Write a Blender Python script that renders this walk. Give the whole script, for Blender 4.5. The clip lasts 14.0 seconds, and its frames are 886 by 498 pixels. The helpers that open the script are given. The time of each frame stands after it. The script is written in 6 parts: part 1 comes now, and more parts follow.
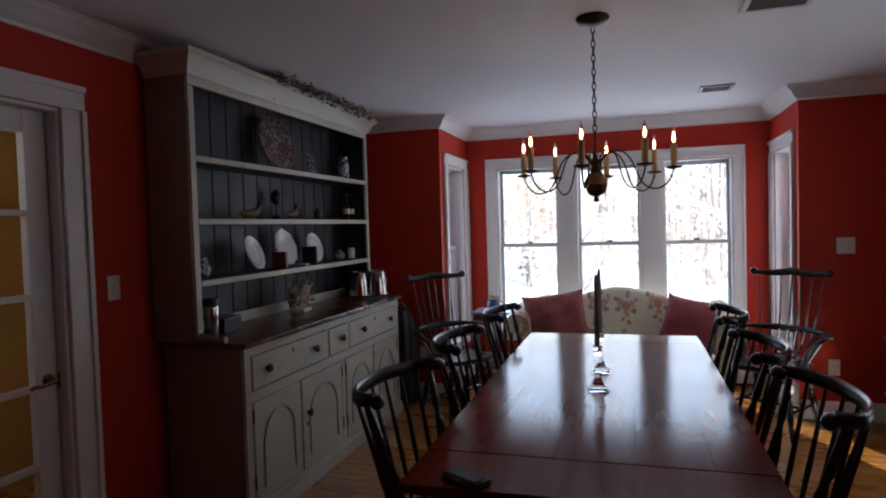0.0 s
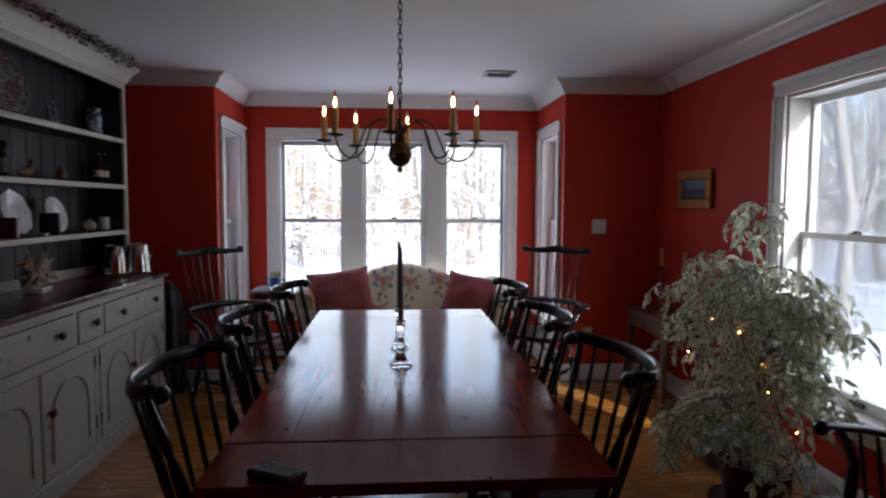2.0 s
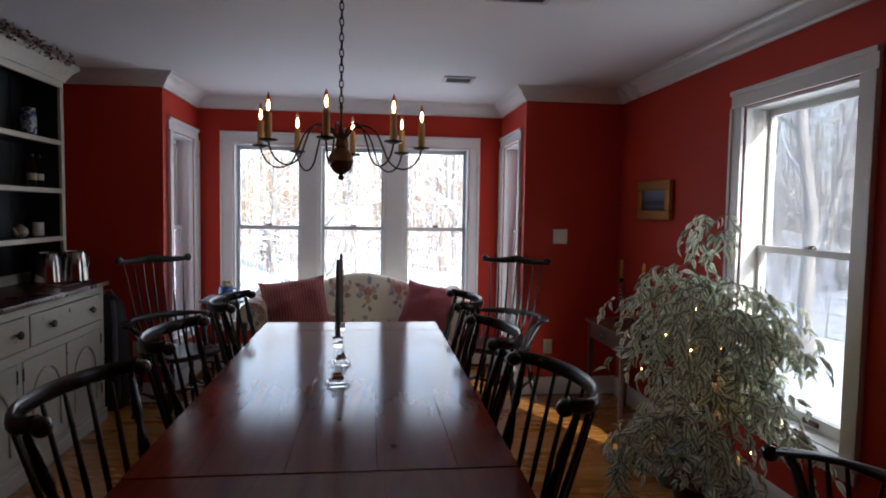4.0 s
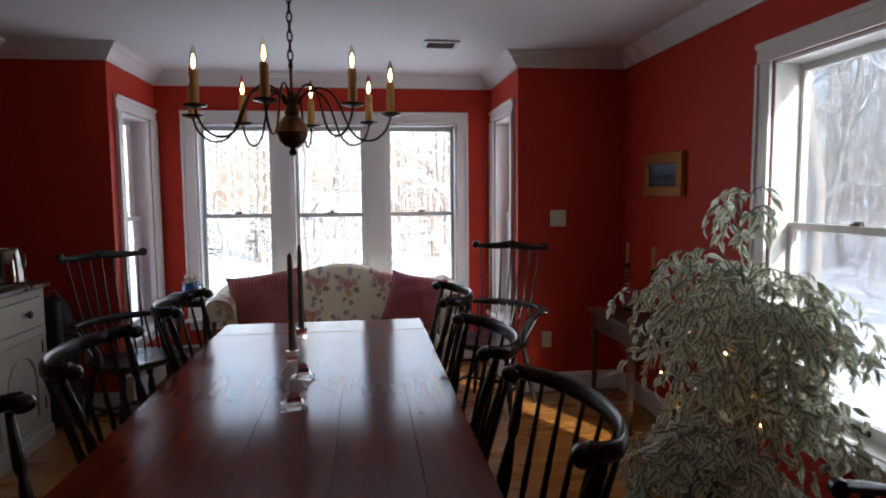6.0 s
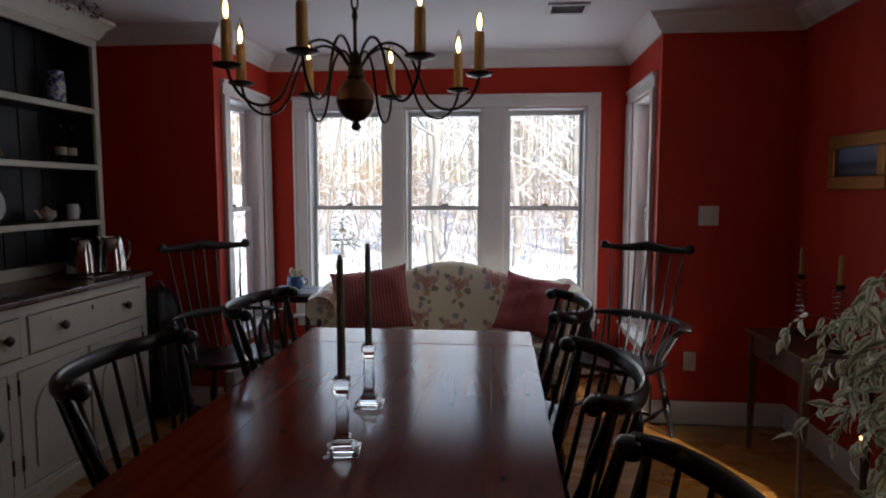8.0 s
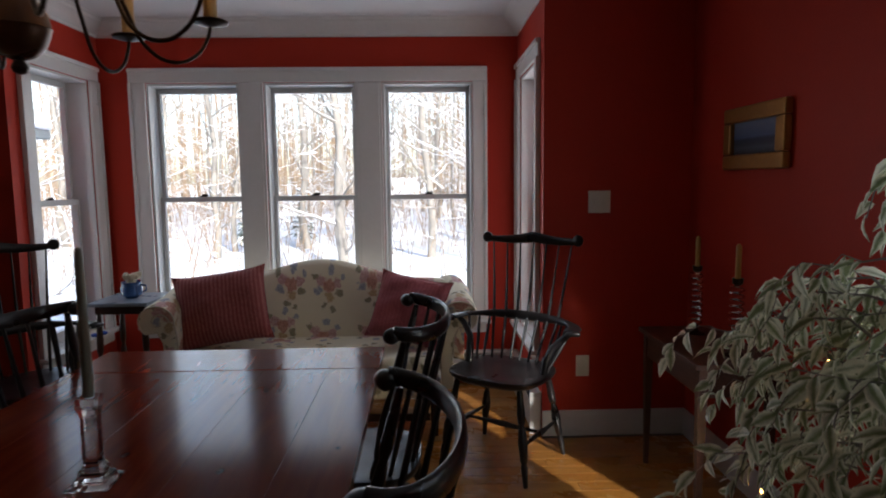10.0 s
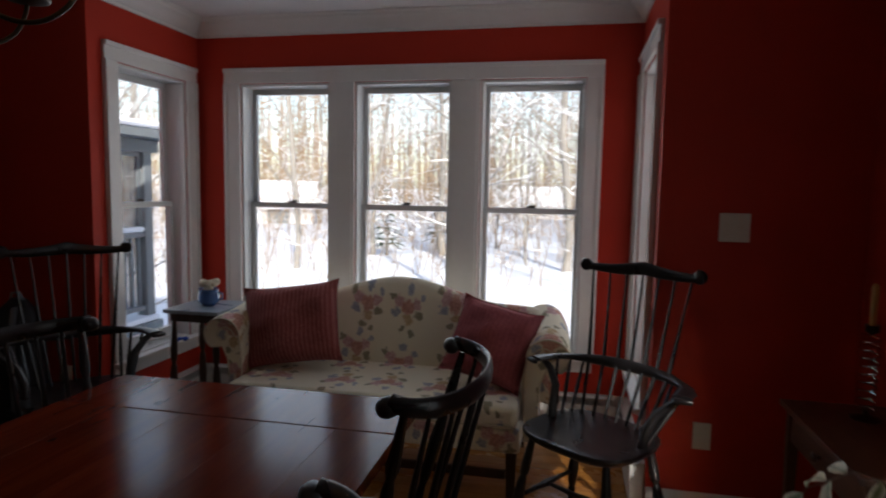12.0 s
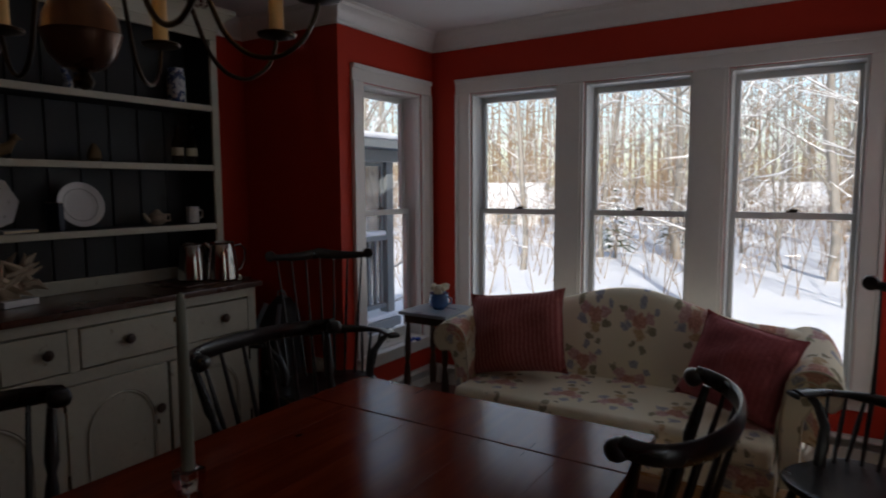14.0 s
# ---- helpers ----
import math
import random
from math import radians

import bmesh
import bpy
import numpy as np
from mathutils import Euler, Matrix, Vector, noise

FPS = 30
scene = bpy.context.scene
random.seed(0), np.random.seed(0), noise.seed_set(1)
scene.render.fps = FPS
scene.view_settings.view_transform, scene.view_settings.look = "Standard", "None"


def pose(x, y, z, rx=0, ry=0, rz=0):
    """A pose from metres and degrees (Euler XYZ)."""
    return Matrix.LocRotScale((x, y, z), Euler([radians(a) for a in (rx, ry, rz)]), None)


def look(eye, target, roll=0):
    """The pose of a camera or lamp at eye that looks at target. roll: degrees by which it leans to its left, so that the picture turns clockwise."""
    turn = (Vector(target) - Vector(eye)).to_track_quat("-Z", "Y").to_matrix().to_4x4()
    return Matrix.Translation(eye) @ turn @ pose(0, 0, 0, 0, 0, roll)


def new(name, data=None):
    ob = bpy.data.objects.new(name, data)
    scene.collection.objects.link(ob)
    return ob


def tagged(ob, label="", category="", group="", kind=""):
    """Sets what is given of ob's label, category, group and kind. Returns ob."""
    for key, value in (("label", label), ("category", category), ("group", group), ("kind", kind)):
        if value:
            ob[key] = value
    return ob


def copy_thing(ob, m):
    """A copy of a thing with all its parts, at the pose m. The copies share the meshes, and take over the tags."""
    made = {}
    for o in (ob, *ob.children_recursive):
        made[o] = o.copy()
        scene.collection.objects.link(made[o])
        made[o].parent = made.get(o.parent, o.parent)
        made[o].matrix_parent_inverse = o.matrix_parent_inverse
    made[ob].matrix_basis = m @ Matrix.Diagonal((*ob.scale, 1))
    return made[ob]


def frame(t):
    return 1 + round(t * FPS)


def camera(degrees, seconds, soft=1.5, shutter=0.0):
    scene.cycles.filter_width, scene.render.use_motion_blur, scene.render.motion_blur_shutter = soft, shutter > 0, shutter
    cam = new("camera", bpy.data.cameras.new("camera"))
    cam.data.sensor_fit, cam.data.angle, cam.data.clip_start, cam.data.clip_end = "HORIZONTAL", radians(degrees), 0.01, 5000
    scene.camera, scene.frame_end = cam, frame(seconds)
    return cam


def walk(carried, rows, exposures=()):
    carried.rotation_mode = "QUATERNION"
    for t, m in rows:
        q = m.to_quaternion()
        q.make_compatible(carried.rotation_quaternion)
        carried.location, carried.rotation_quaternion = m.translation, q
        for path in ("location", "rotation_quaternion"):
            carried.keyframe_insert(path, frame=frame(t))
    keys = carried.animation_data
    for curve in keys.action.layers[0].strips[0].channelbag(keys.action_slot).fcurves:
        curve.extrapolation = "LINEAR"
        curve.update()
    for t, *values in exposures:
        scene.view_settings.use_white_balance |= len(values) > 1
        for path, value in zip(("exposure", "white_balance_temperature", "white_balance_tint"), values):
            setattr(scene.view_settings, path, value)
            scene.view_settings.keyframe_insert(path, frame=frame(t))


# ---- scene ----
cam = camera(71.2, 14.0, 1.9, 0.5)
PATH = [
    (0, look((0.297, -0.629, 1.5), (-0.28, 1.285, 1.43), -1.7)),
    (0.5, look((0.26, -0.58, 1.499), (-0.237, 1.356, 1.42), -1.3)),
    (1, look((0.207, -0.518, 1.469), (-0.142, 1.45, 1.388), -0.8)),
    (1.5, look((0.157, -0.476, 1.459), (0.094, 1.519, 1.322), 0.1)),
    (2, look((0.13, -0.468, 1.449), (0.284, 1.521, 1.308), 0.3)),
    (2.5, look((0.149, -0.466, 1.474), (0.406, 1.514, 1.356), 0.8)),
    (5, look((0.369, -0.172, 1.46), (0.588, 1.812, 1.325), 1.0)),
    (5.5, look((0.392, -0.051, 1.454), (0.625, 1.93, 1.3), 0.7)),
    (6, look((0.394, 0.127, 1.454), (0.646, 2.104, 1.282), -0.5)),
    (6.5, look((0.395, 0.263, 1.445), (0.609, 2.244, 1.265), -1.5)),
    (7, look((0.442, 0.41, 1.449), (0.462, 2.403, 1.277), -0.3)),
    (7.5, look((0.506, 0.548, 1.443), (0.362, 2.537, 1.294), 0.9)),
    (8, look((0.553, 0.654, 1.431), (0.37, 2.637, 1.244), -0.0)),
    (8.5, look((0.596, 0.815, 1.417), (0.562, 2.8, 1.18), -0.2)),
    (9, look((0.671, 0.98, 1.413), (0.797, 2.963, 1.186), -0.8)),
    (9.6, look((0.785, 1.118, 1.405), (0.87, 3.103, 1.185), -0.8)),
    (10.2, look((0.91, 1.27, 1.395), (0.945, 3.258, 1.182), -0.6)),
    (10.8, look((0.99, 1.42, 1.388), (0.95, 3.41, 1.183), -0.5)),
    (11.5, look((1.045, 1.609, 1.386), (0.916, 3.595, 1.19), -0.4)),
    (12, look((1.144, 1.763, 1.419), (0.737, 3.711, 1.227), 1.0)),
    (12.5, look((1.179, 1.859, 1.426), (0.586, 3.757, 1.214), 1.5)),
    (13, look((1.17, 1.892, 1.436), (0.395, 3.724, 1.227), 0.2)),
    (13.5, look((1.141, 1.881, 1.451), (0.199, 3.632, 1.237), -0.1)),
    (14, look((1.104, 1.867, 1.449), (0.03, 3.543, 1.254), -0.3)),
]
EXPOSURES = [(0.0, 1.95, 5850, 10), (1.5, 1.85, 5850, 10), (2.5, 1.75, 5850, 10), (5.0, 1.8, 6050, 10), (6.0, 1.8, 6100, 10), (6.5, 1.75, 6100, 10), (7.5, 1.45, 6200, 10), (8.5, 1.25, 6300, 10), (9.0, 1.25, 6300, 10),
             (11.5, 1.0, 6500, 10), (12.5, 0.65, 6600, 10), (13.0, 0.5, 6600, 10), (14.0, 0.35, 6600, 10)]
walk(cam, PATH, EXPOSURES)

# ---- light ----
SUN_EL = 28.0
SUN_DIR = Vector((-0.44 * math.cos(radians(SUN_EL)), 0.90 * math.cos(radians(SUN_EL)), -math.sin(radians(SUN_EL)))).normalized()
world = bpy.data.worlds.new("sky_world")
scene.world = world
world.use_nodes = True
sky = world.node_tree.nodes.new("ShaderNodeTexSky")
sky.sky_type = "NISHITA"
sky.sun_disc = False
sky.sun_elevation = radians(SUN_EL)
sky.sun_rotation = math.atan2(-SUN_DIR.x, -SUN_DIR.y)
sky.air_density, sky.dust_density = 1.0, 1.5
world.node_tree.links.new(sky.outputs[0], world.node_tree.nodes["Background"].inputs[0])
world.node_tree.nodes["Background"].inputs[1].default_value = 0.15
sun = new("sun", bpy.data.lights.new("sun", "SUN"))
sun.data.energy, sun.data.angle, sun.data.color = 3.6, radians(0.6), (1.0, 0.96, 0.90)
sun.matrix_basis = look((0, 0, 20), Vector((0, 0, 20)) + SUN_DIR)


def sky_light(x, y, z, w, h, turn, watts):
    """Area lamp in a window's opening, standing in for the sky's light."""
    a = new("window_light", bpy.data.lights.new("window_light", "AREA"))
    a.data.shape, a.data.size, a.data.size_y = "RECTANGLE", w, h
    a.data.energy, a.data.color = watts, (0.94, 0.97, 1.0)
    a.matrix_basis = pose(x, y, z, 90, 0, turn)


for wx in (-0.652, 0.115, 0.893):
    sky_light(wx, 5.475, 1.26, 0.50, 1.50, 180, 0.9)
sky_light(-1.305, 4.985, 1.26, 0.50, 1.50, -90, 0.3)
sky_light(1.55, 4.985, 1.26, 0.50, 1.50, 90, 0.5)
sky_light(2.34, 2.425, 1.26, 0.70, 1.50, 90, 1.05)


# ---- materials ----
def base_mat(name):
    m = bpy.data.materials.new(name)
    m.use_nodes = True
    nt = m.node_tree
    return m, nt, nt.nodes["Principled BSDF"]


def mixer(nt, fac, a, b):
    n = nt.nodes.new("ShaderNodeMix")
    n.data_type = "RGBA"
    if isinstance(fac, (int, float)):
        n.inputs[0].default_value = fac
    else:
        nt.links.new(fac, n.inputs[0])
    for k, v in ((6, a), (7, b)):
        if isinstance(v, tuple):
            n.inputs[k].default_value = (*v[:3], 1)
        else:
            nt.links.new(v, n.inputs[k])
    return n.outputs[2]


def noise_tex(nt, vec, scale, detail=4, rough=0.55, distort=0.0):
    n = nt.nodes.new("ShaderNodeTexNoise")
    n.inputs["Scale"].default_value, n.inputs["Detail"].default_value = scale, detail
    n.inputs["Roughness"].default_value, n.inputs["Distortion"].default_value = rough, distort
    nt.links.new(vec, n.inputs["Vector"])
    return n.outputs[0]


def ramp(nt, fac, lo, hi, a=(0, 0, 0), b=(1, 1, 1)):
    n = nt.nodes.new("ShaderNodeValToRGB")
    n.color_ramp.elements[0].position, n.color_ramp.elements[1].position = lo, hi
    n.color_ramp.elements[0].color, n.color_ramp.elements[1].color = (*a, 1), (*b, 1)
    nt.links.new(fac, n.inputs[0])
    return n.outputs[0]


def coords(nt, scale=(1, 1, 1), kind="Object"):
    c = nt.nodes.new("ShaderNodeTexCoord")
    mp = nt.nodes.new("ShaderNodeMapping")
    mp.inputs["Scale"].default_value = scale
    nt.links.new(c.outputs[kind], mp.inputs[0])
    return mp.outputs[0]


def bumped(nt, bsdf, height, strength, dist=0.01):
    b = nt.nodes.new("ShaderNodeBump")
    b.inputs["Strength"].default_value, b.inputs["Distance"].default_value = strength, dist
    nt.links.new(height, b.inputs["Height"])
    nt.links.new(b.outputs[0], bsdf.inputs["Normal"])


def scaled(c, k):
    return tuple(min(1.0, max(0.0, v * k)) for v in c)


def surface(name, col, rough=0.5, var=0.1, big=2.0, fine=45.0, bump=0.15, metal=0.0, coat=0.0, wear=None, wear_at=(0.62, 0.7), stretch=(1, 1, 1), pieces=0.0):
    """Paint, plaster, metal, stone: colour varied at two scales, bump, optional worn patches of another colour."""
    m, nt, b = base_mat(name)
    v = coords(nt, stretch)
    n1, n2 = noise_tex(nt, v, big, 3), noise_tex(nt, v, fine, 4, 0.65)
    c = mixer(nt, n1, scaled(col, 1 - var), scaled(col, 1 + var))
    c = mixer(nt, ramp(nt, n2, 0.35, 0.7, (0, 0, 0), (0.35, 0.35, 0.35)), c, scaled(col, 1 - 2 * var))
    if wear:
        w = noise_tex(nt, v, big * 5, 6, 0.7, 0.4)
        c = mixer(nt, ramp(nt, w, *wear_at), c, wear)
    if pieces:
        oi = nt.nodes.new("ShaderNodeObjectInfo")
        c = mixer(nt, ramp(nt, oi.outputs["Random"], 0, 1, (0, 0, 0), (pieces, pieces, pieces)), c, scaled(col, 0.45))
    nt.links.new(c, b.inputs["Base Color"])
    r = ramp(nt, n1, 0.2, 0.8, (max(0.02, rough - 0.08),) * 3, (min(1, rough + 0.08),) * 3)
    nt.links.new(r, b.inputs["Roughness"])
    b.inputs["Metallic"].default_value = metal
    b.inputs["Coat Weight"].default_value = coat
    b.inputs["Coat Roughness"].default_value = 0.12
    if bump:
        bumped(nt, b, n2, bump, 0.004)
    return m


def timber(name, dark, light, rough=0.35, along=(1, 12, 12), scale=3.0, coat=0.0, bump=0.12, pieces=0.25, cracks=False):
    """Wood with grain drawn out along one axis; boards differ in tone."""
    m, nt, b = base_mat(name)
    v = coords(nt, along)
    oi = nt.nodes.new("ShaderNodeObjectInfo")
    shift = nt.nodes.new("ShaderNodeVectorMath")
    shift.operation = "MULTIPLY_ADD"
    shift.inputs[1].default_value = (1, 1, 1)
    nt.links.new(v, shift.inputs[0])
    spread = nt.nodes.new("ShaderNodeCombineXYZ")
    k = nt.nodes.new("ShaderNodeMath")
    k.operation = "MULTIPLY"
    k.inputs[1].default_value = 37.0
    nt.links.new(oi.outputs["Random"], k.inputs[0])
    for i in range(3):
        nt.links.new(k.outputs[0], spread.inputs[i])
    nt.links.new(spread.outputs[0], shift.inputs[2])
    g = noise_tex(nt, shift.outputs[0], scale, 6, 0.6, 1.2)
    f = noise_tex(nt, shift.outputs[0], scale * 7, 5, 0.7)
    c = mixer(nt, ramp(nt, g, 0.3, 0.72), dark, light)
    c = mixer(nt, ramp(nt, f, 0.45, 0.75, (0, 0, 0), (0.15,) * 3 if cracks else (0.5,) * 3), c, scaled(dark, 0.6))
    if pieces:
        c = mixer(nt, ramp(nt, oi.outputs["Random"], 0, 1, (0, 0, 0), (pieces,) * 3), c, scaled(dark, 0.7))
    blot = noise_tex(nt, coords(nt), 1.7, 4, 0.6)
    if cracks:
        # thin checks along the grain and a few small knots
        kv = noise_tex(nt, coords(nt, (60, 1.6, 1)), 1.0, 2, 0.5, 0.3)
        c = mixer(nt, ramp(nt, kv, 0.765, 0.78), c, scaled(dark, 0.2))
        spot = nt.nodes.new("ShaderNodeTexVoronoi")
        spot.inputs["Scale"].default_value = 5.5
        nt.links.new(coords(nt, (1.3, 0.8, 0.2)), spot.inputs["Vector"])
        c = mixer(nt, ramp(nt, spot.outputs["Distance"], 0.045, 0.085, (0.85, 0.85, 0.85), (0, 0, 0)), c, scaled(dark, 0.2))
        b.inputs["Specular IOR Level"].default_value = 0.2
    nt.links.new(c, b.inputs["Base Color"])
    spread_r = 0.03 if cracks else 0.09
    nt.links.new(ramp(nt, blot, 0.3, 0.7, (max(0.03, rough - spread_r),) * 3, (rough + spread_r,) * 3), b.inputs["Roughness"])
    b.inputs["Coat Weight"].default_value = coat
    b.inputs["Coat Roughness"].default_value = 0.1
    if not cracks:
        bumped(nt, b, f, bump, 0.003)
    return m


def glow(name, col, strength):
    m, nt, b = base_mat(name)
    b.inputs["Base Color"].default_value = (*col, 1)
    b.inputs["Emission Color"].default_value = (*col, 1)
    b.inputs["Emission Strength"].default_value = strength
    return m


def clear(name, col=(1, 1, 1), rough=0.0, ior=1.45):
    m, nt, b = base_mat(name)
    b.inputs["Base Color"].default_value = (*col, 1)
    b.inputs["Transmission Weight"].default_value = 1.0
    b.inputs["Roughness"].default_value, b.inputs["IOR"].default_value = rough, ior
    return m



def haze_sheet_mat():
    """Pale part-clear sheet that stands in for glare haze over a window view."""
    m, nt, b = base_mat("window_haze")
    b.inputs["Base Color"].default_value = (0.62, 0.66, 0.70, 1)
    b.inputs["Roughness"].default_value = 0.6
    b.inputs["Alpha"].default_value = 0.38
    return m


HAZE = haze_sheet_mat()
RED = surface("red_wall_paint", (0.47, 0.034, 0.016), 0.62, 0.07, 1.3, 70, 0.2)
RED.node_tree.nodes["Principled BSDF"].inputs["Specular IOR Level"].default_value = 0.22
WHITE_TRIM = surface("white_trim_paint", (0.74, 0.72, 0.69), 0.32, 0.05, 2.5, 30, 0.06)
CEIL = surface("ceiling_paint", (0.72, 0.70, 0.70), 0.75, 0.04, 1.0, 90, 0.12)
SASH = surface("sash_paint", (0.66, 0.66, 0.64), 0.35, 0.05, 3, 30, 0.05)
HALL = surface("hall_wall_paint", (0.50, 0.38, 0.12), 0.6, 0.06, 1.5, 60, 0.1)
OAK = timber("oak_floor", (0.33, 0.125, 0.022), (0.52, 0.24, 0.055), 0.3, (1.2, 14, 14), 2.0, 0.25, 0.08, 0.35)
TABLE_WOOD = timber("red_brown_table_wood", (0.13, 0.016, 0.006), (0.25, 0.040, 0.013), 0.14, (9, 0.9, 9), 1.6, 0.0, 0.03, 0.5, True)
COUNTER_WOOD = timber("counter_wood", (0.055, 0.014, 0.008), (0.12, 0.035, 0.018), 0.3, (9, 0.9, 9), 2.0, 0.3, 0.06)
DARK_WOOD = timber("dark_brown_wood", (0.03, 0.013, 0.008), (0.075, 0.03, 0.016), 0.35, (8, 8, 1), 3.0, 0.2)
CONSOLE_WOOD = timber("console_wood", (0.06, 0.022, 0.011), (0.125, 0.05, 0.025), 0.4, (9, 1, 9), 2.5, 0.1)
BLACK = surface("black_chair_paint", (0.012, 0.011, 0.012), 0.30, 0.25, 5, 60, 0.10, 0, 0.12, (0.06, 0.028, 0.016), (0.70, 0.76))
HUTCH_PAINT = surface("worn_cream_paint", (0.53, 0.51, 0.42), 0.5, 0.11, 3, 40, 0.25, 0, 0, (0.24, 0.18, 0.12), (0.63, 0.73))
HUTCH_SIDE = surface("bare_brown_side", (0.27, 0.20, 0.145), 0.55, 0.12, 3, 30, 0.15, stretch=(1, 1, 0.25))
SLATE = surface("slate_blue_paint", (0.025, 0.028, 0.033), 0.55, 0.15, 4, 40, 0.15, pieces=0.3)
IRON = surface("dark_bronze", (0.05, 0.034, 0.022), 0.36, 0.2, 8, 60, 0.08, 0.85)
BRASS = surface("aged_brass", (0.30, 0.17, 0.06), 0.22, 0.2, 9, 50, 0.05, 1.0)
BALL = surface("red_brown_ball", (0.11, 0.058, 0.036), 0.28, 0.2, 9, 50, 0.05, 0.6)
STEEL = surface("polished_steel", (0.50, 0.48, 0.46), 0.14, 0.05, 6, 60, 0.02, 1.0)
CANDLE_IVORY = surface("ivory_candle_sleeve", (0.66, 0.46, 0.20), 0.5, 0.1, 12, 60, 0.1)
CANDLE_GREEN = surface("grey_green_wax", (0.26, 0.28, 0.22), 0.45, 0.1, 10, 50, 0.05)
CANDLE_AMBER = surface("amber_wax", (0.42, 0.22, 0.05), 0.45, 0.1, 10, 50, 0.05)
PANE = clear("window_glass", (1, 1, 1), 0.0, 1.04)
CRYSTAL = clear("crystal_glass", (0.95, 0.96, 0.96), 0.0, 1.46)
BULB = glow("lit_bulb", (1.0, 0.50, 0.15), 10.0)
BULB_GLASS = clear("bulb_glass", (1, 0.95, 0.85), 0.0, 1.1)
FAIRY = glow("lit_fairy_bulb", (1.0, 0.45, 0.12), 7.0)
PORCELAIN = surface("white_porcelain", (0.72, 0.71, 0.72), 0.15, 0.05, 8, 50, 0.03, 0, 0.3)
PLASTIC_BLACK = surface("black_plastic", (0.015, 0.015, 0.018), 0.4, 0.15, 10, 90, 0.1)
PLATE_IVORY = surface("ivory_plastic", (0.66, 0.63, 0.56), 0.35, 0.04, 8, 50, 0.03)
METAL_WHITE = surface("white_enamel", (0.66, 0.65, 0.62), 0.35, 0.06, 4, 50, 0.05)
SNOW = surface("snow", (0.86, 0.88, 0.92), 0.6, 0.04, 0.4, 6, 0.4)
BARK = surface("grey_brown_bark", (0.28, 0.26, 0.235), 0.85, 0.35, 3, 22, 0.6, stretch=(1, 1, 0.3))
TWIG = surface("tan_twigs", (0.36, 0.26, 0.17), 0.85, 0.3, 2, 20, 0.3)
NEEDLE = surface("conifer_needles", (0.05, 0.075, 0.045), 0.8, 0.3, 6, 40, 0.3)
PORCH = surface("grey_porch_paint", (0.19, 0.21, 0.22), 0.6, 0.1, 3, 30, 0.1)
SCREEN = surface("dark_mesh_screen", (0.13, 0.135, 0.14), 0.6, 0.1, 20, 90, 0.1)
SCREEN.node_tree.nodes["Principled BSDF"].inputs["Alpha"].default_value = 0.55
SIDING = surface("white_siding", (0.7, 0.7, 0.7), 0.6, 0.06, 2, 20, 0.1)
POT_BLUE = surface("blue_glaze", (0.05, 0.12, 0.30), 0.2, 0.2, 12, 50, 0.05, 0, 0.4)
POT_DARK = surface("dark_red_clay", (0.07, 0.022, 0.016), 0.5, 0.2, 8, 40, 0.15)
POT_GREY = surface("blue_grey_pot", (0.10, 0.14, 0.17), 0.4, 0.15, 8, 40, 0.1)
SOIL = surface("potting_soil", (0.03, 0.02, 0.014), 0.95, 0.3, 20, 80, 0.8)
GILT = surface("gilt_frame", (0.42, 0.20, 0.05), 0.38, 0.2, 14, 60, 0.2, 0.55)
BAG = surface("charcoal_nylon", (0.022, 0.024, 0.03), 0.6, 0.25, 6, 90, 0.3)
BAG_GREY = surface("grey_webbing", (0.22, 0.24, 0.28), 0.5, 0.15, 10, 90, 0.2)
DRIFT = surface("pale_driftwood", (0.42, 0.33, 0.24), 0.7, 0.25, 14, 60, 0.4)
BIRD = surface("mustard_painted_wood", (0.17, 0.10, 0.035), 0.5, 0.25, 20, 70, 0.15)
BERRY = surface("dried_berries", (0.12, 0.02, 0.02), 0.4, 0.3, 40, 90, 0.1)
GARLAND = surface("dried_leaves", (0.16, 0.12, 0.10), 0.8, 0.35, 30, 90, 0.4)
SILVER_LEAF = surface("pale_dried_petals", (0.40, 0.34, 0.30), 0.6, 0.2, 30, 90, 0.3)
BOOK_RED = surface("dark_red_cover", (0.14, 0.012, 0.016), 0.45, 0.12, 12, 60, 0.05)
BOOK_NAVY = surface("navy_cover", (0.018, 0.026, 0.05), 0.45, 0.12, 12, 60, 0.05)
CREAM = surface("cream_fabric", (0.60, 0.52, 0.38), 0.85, 0.06, 5, 120, 0.3)
BOTTLE = clear("bottle_glass", (0.75, 0.55, 0.35), 0.02, 1.3)
MARBLE = surface("grey_blue_tabletop", (0.30, 0.36, 0.42), 0.3, 0.15, 7, 40, 0.05, 0, 0.2)
BLUE_CLOTH = surface("blue_cloth", (0.03, 0.09, 0.42), 0.8, 0.15, 12, 90, 0.3)
VENT = surface("vent_enamel", (0.52, 0.50, 0.50), 0.45, 0.05, 6, 50, 0.05)
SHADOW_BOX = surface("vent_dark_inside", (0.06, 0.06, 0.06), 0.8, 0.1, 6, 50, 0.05)


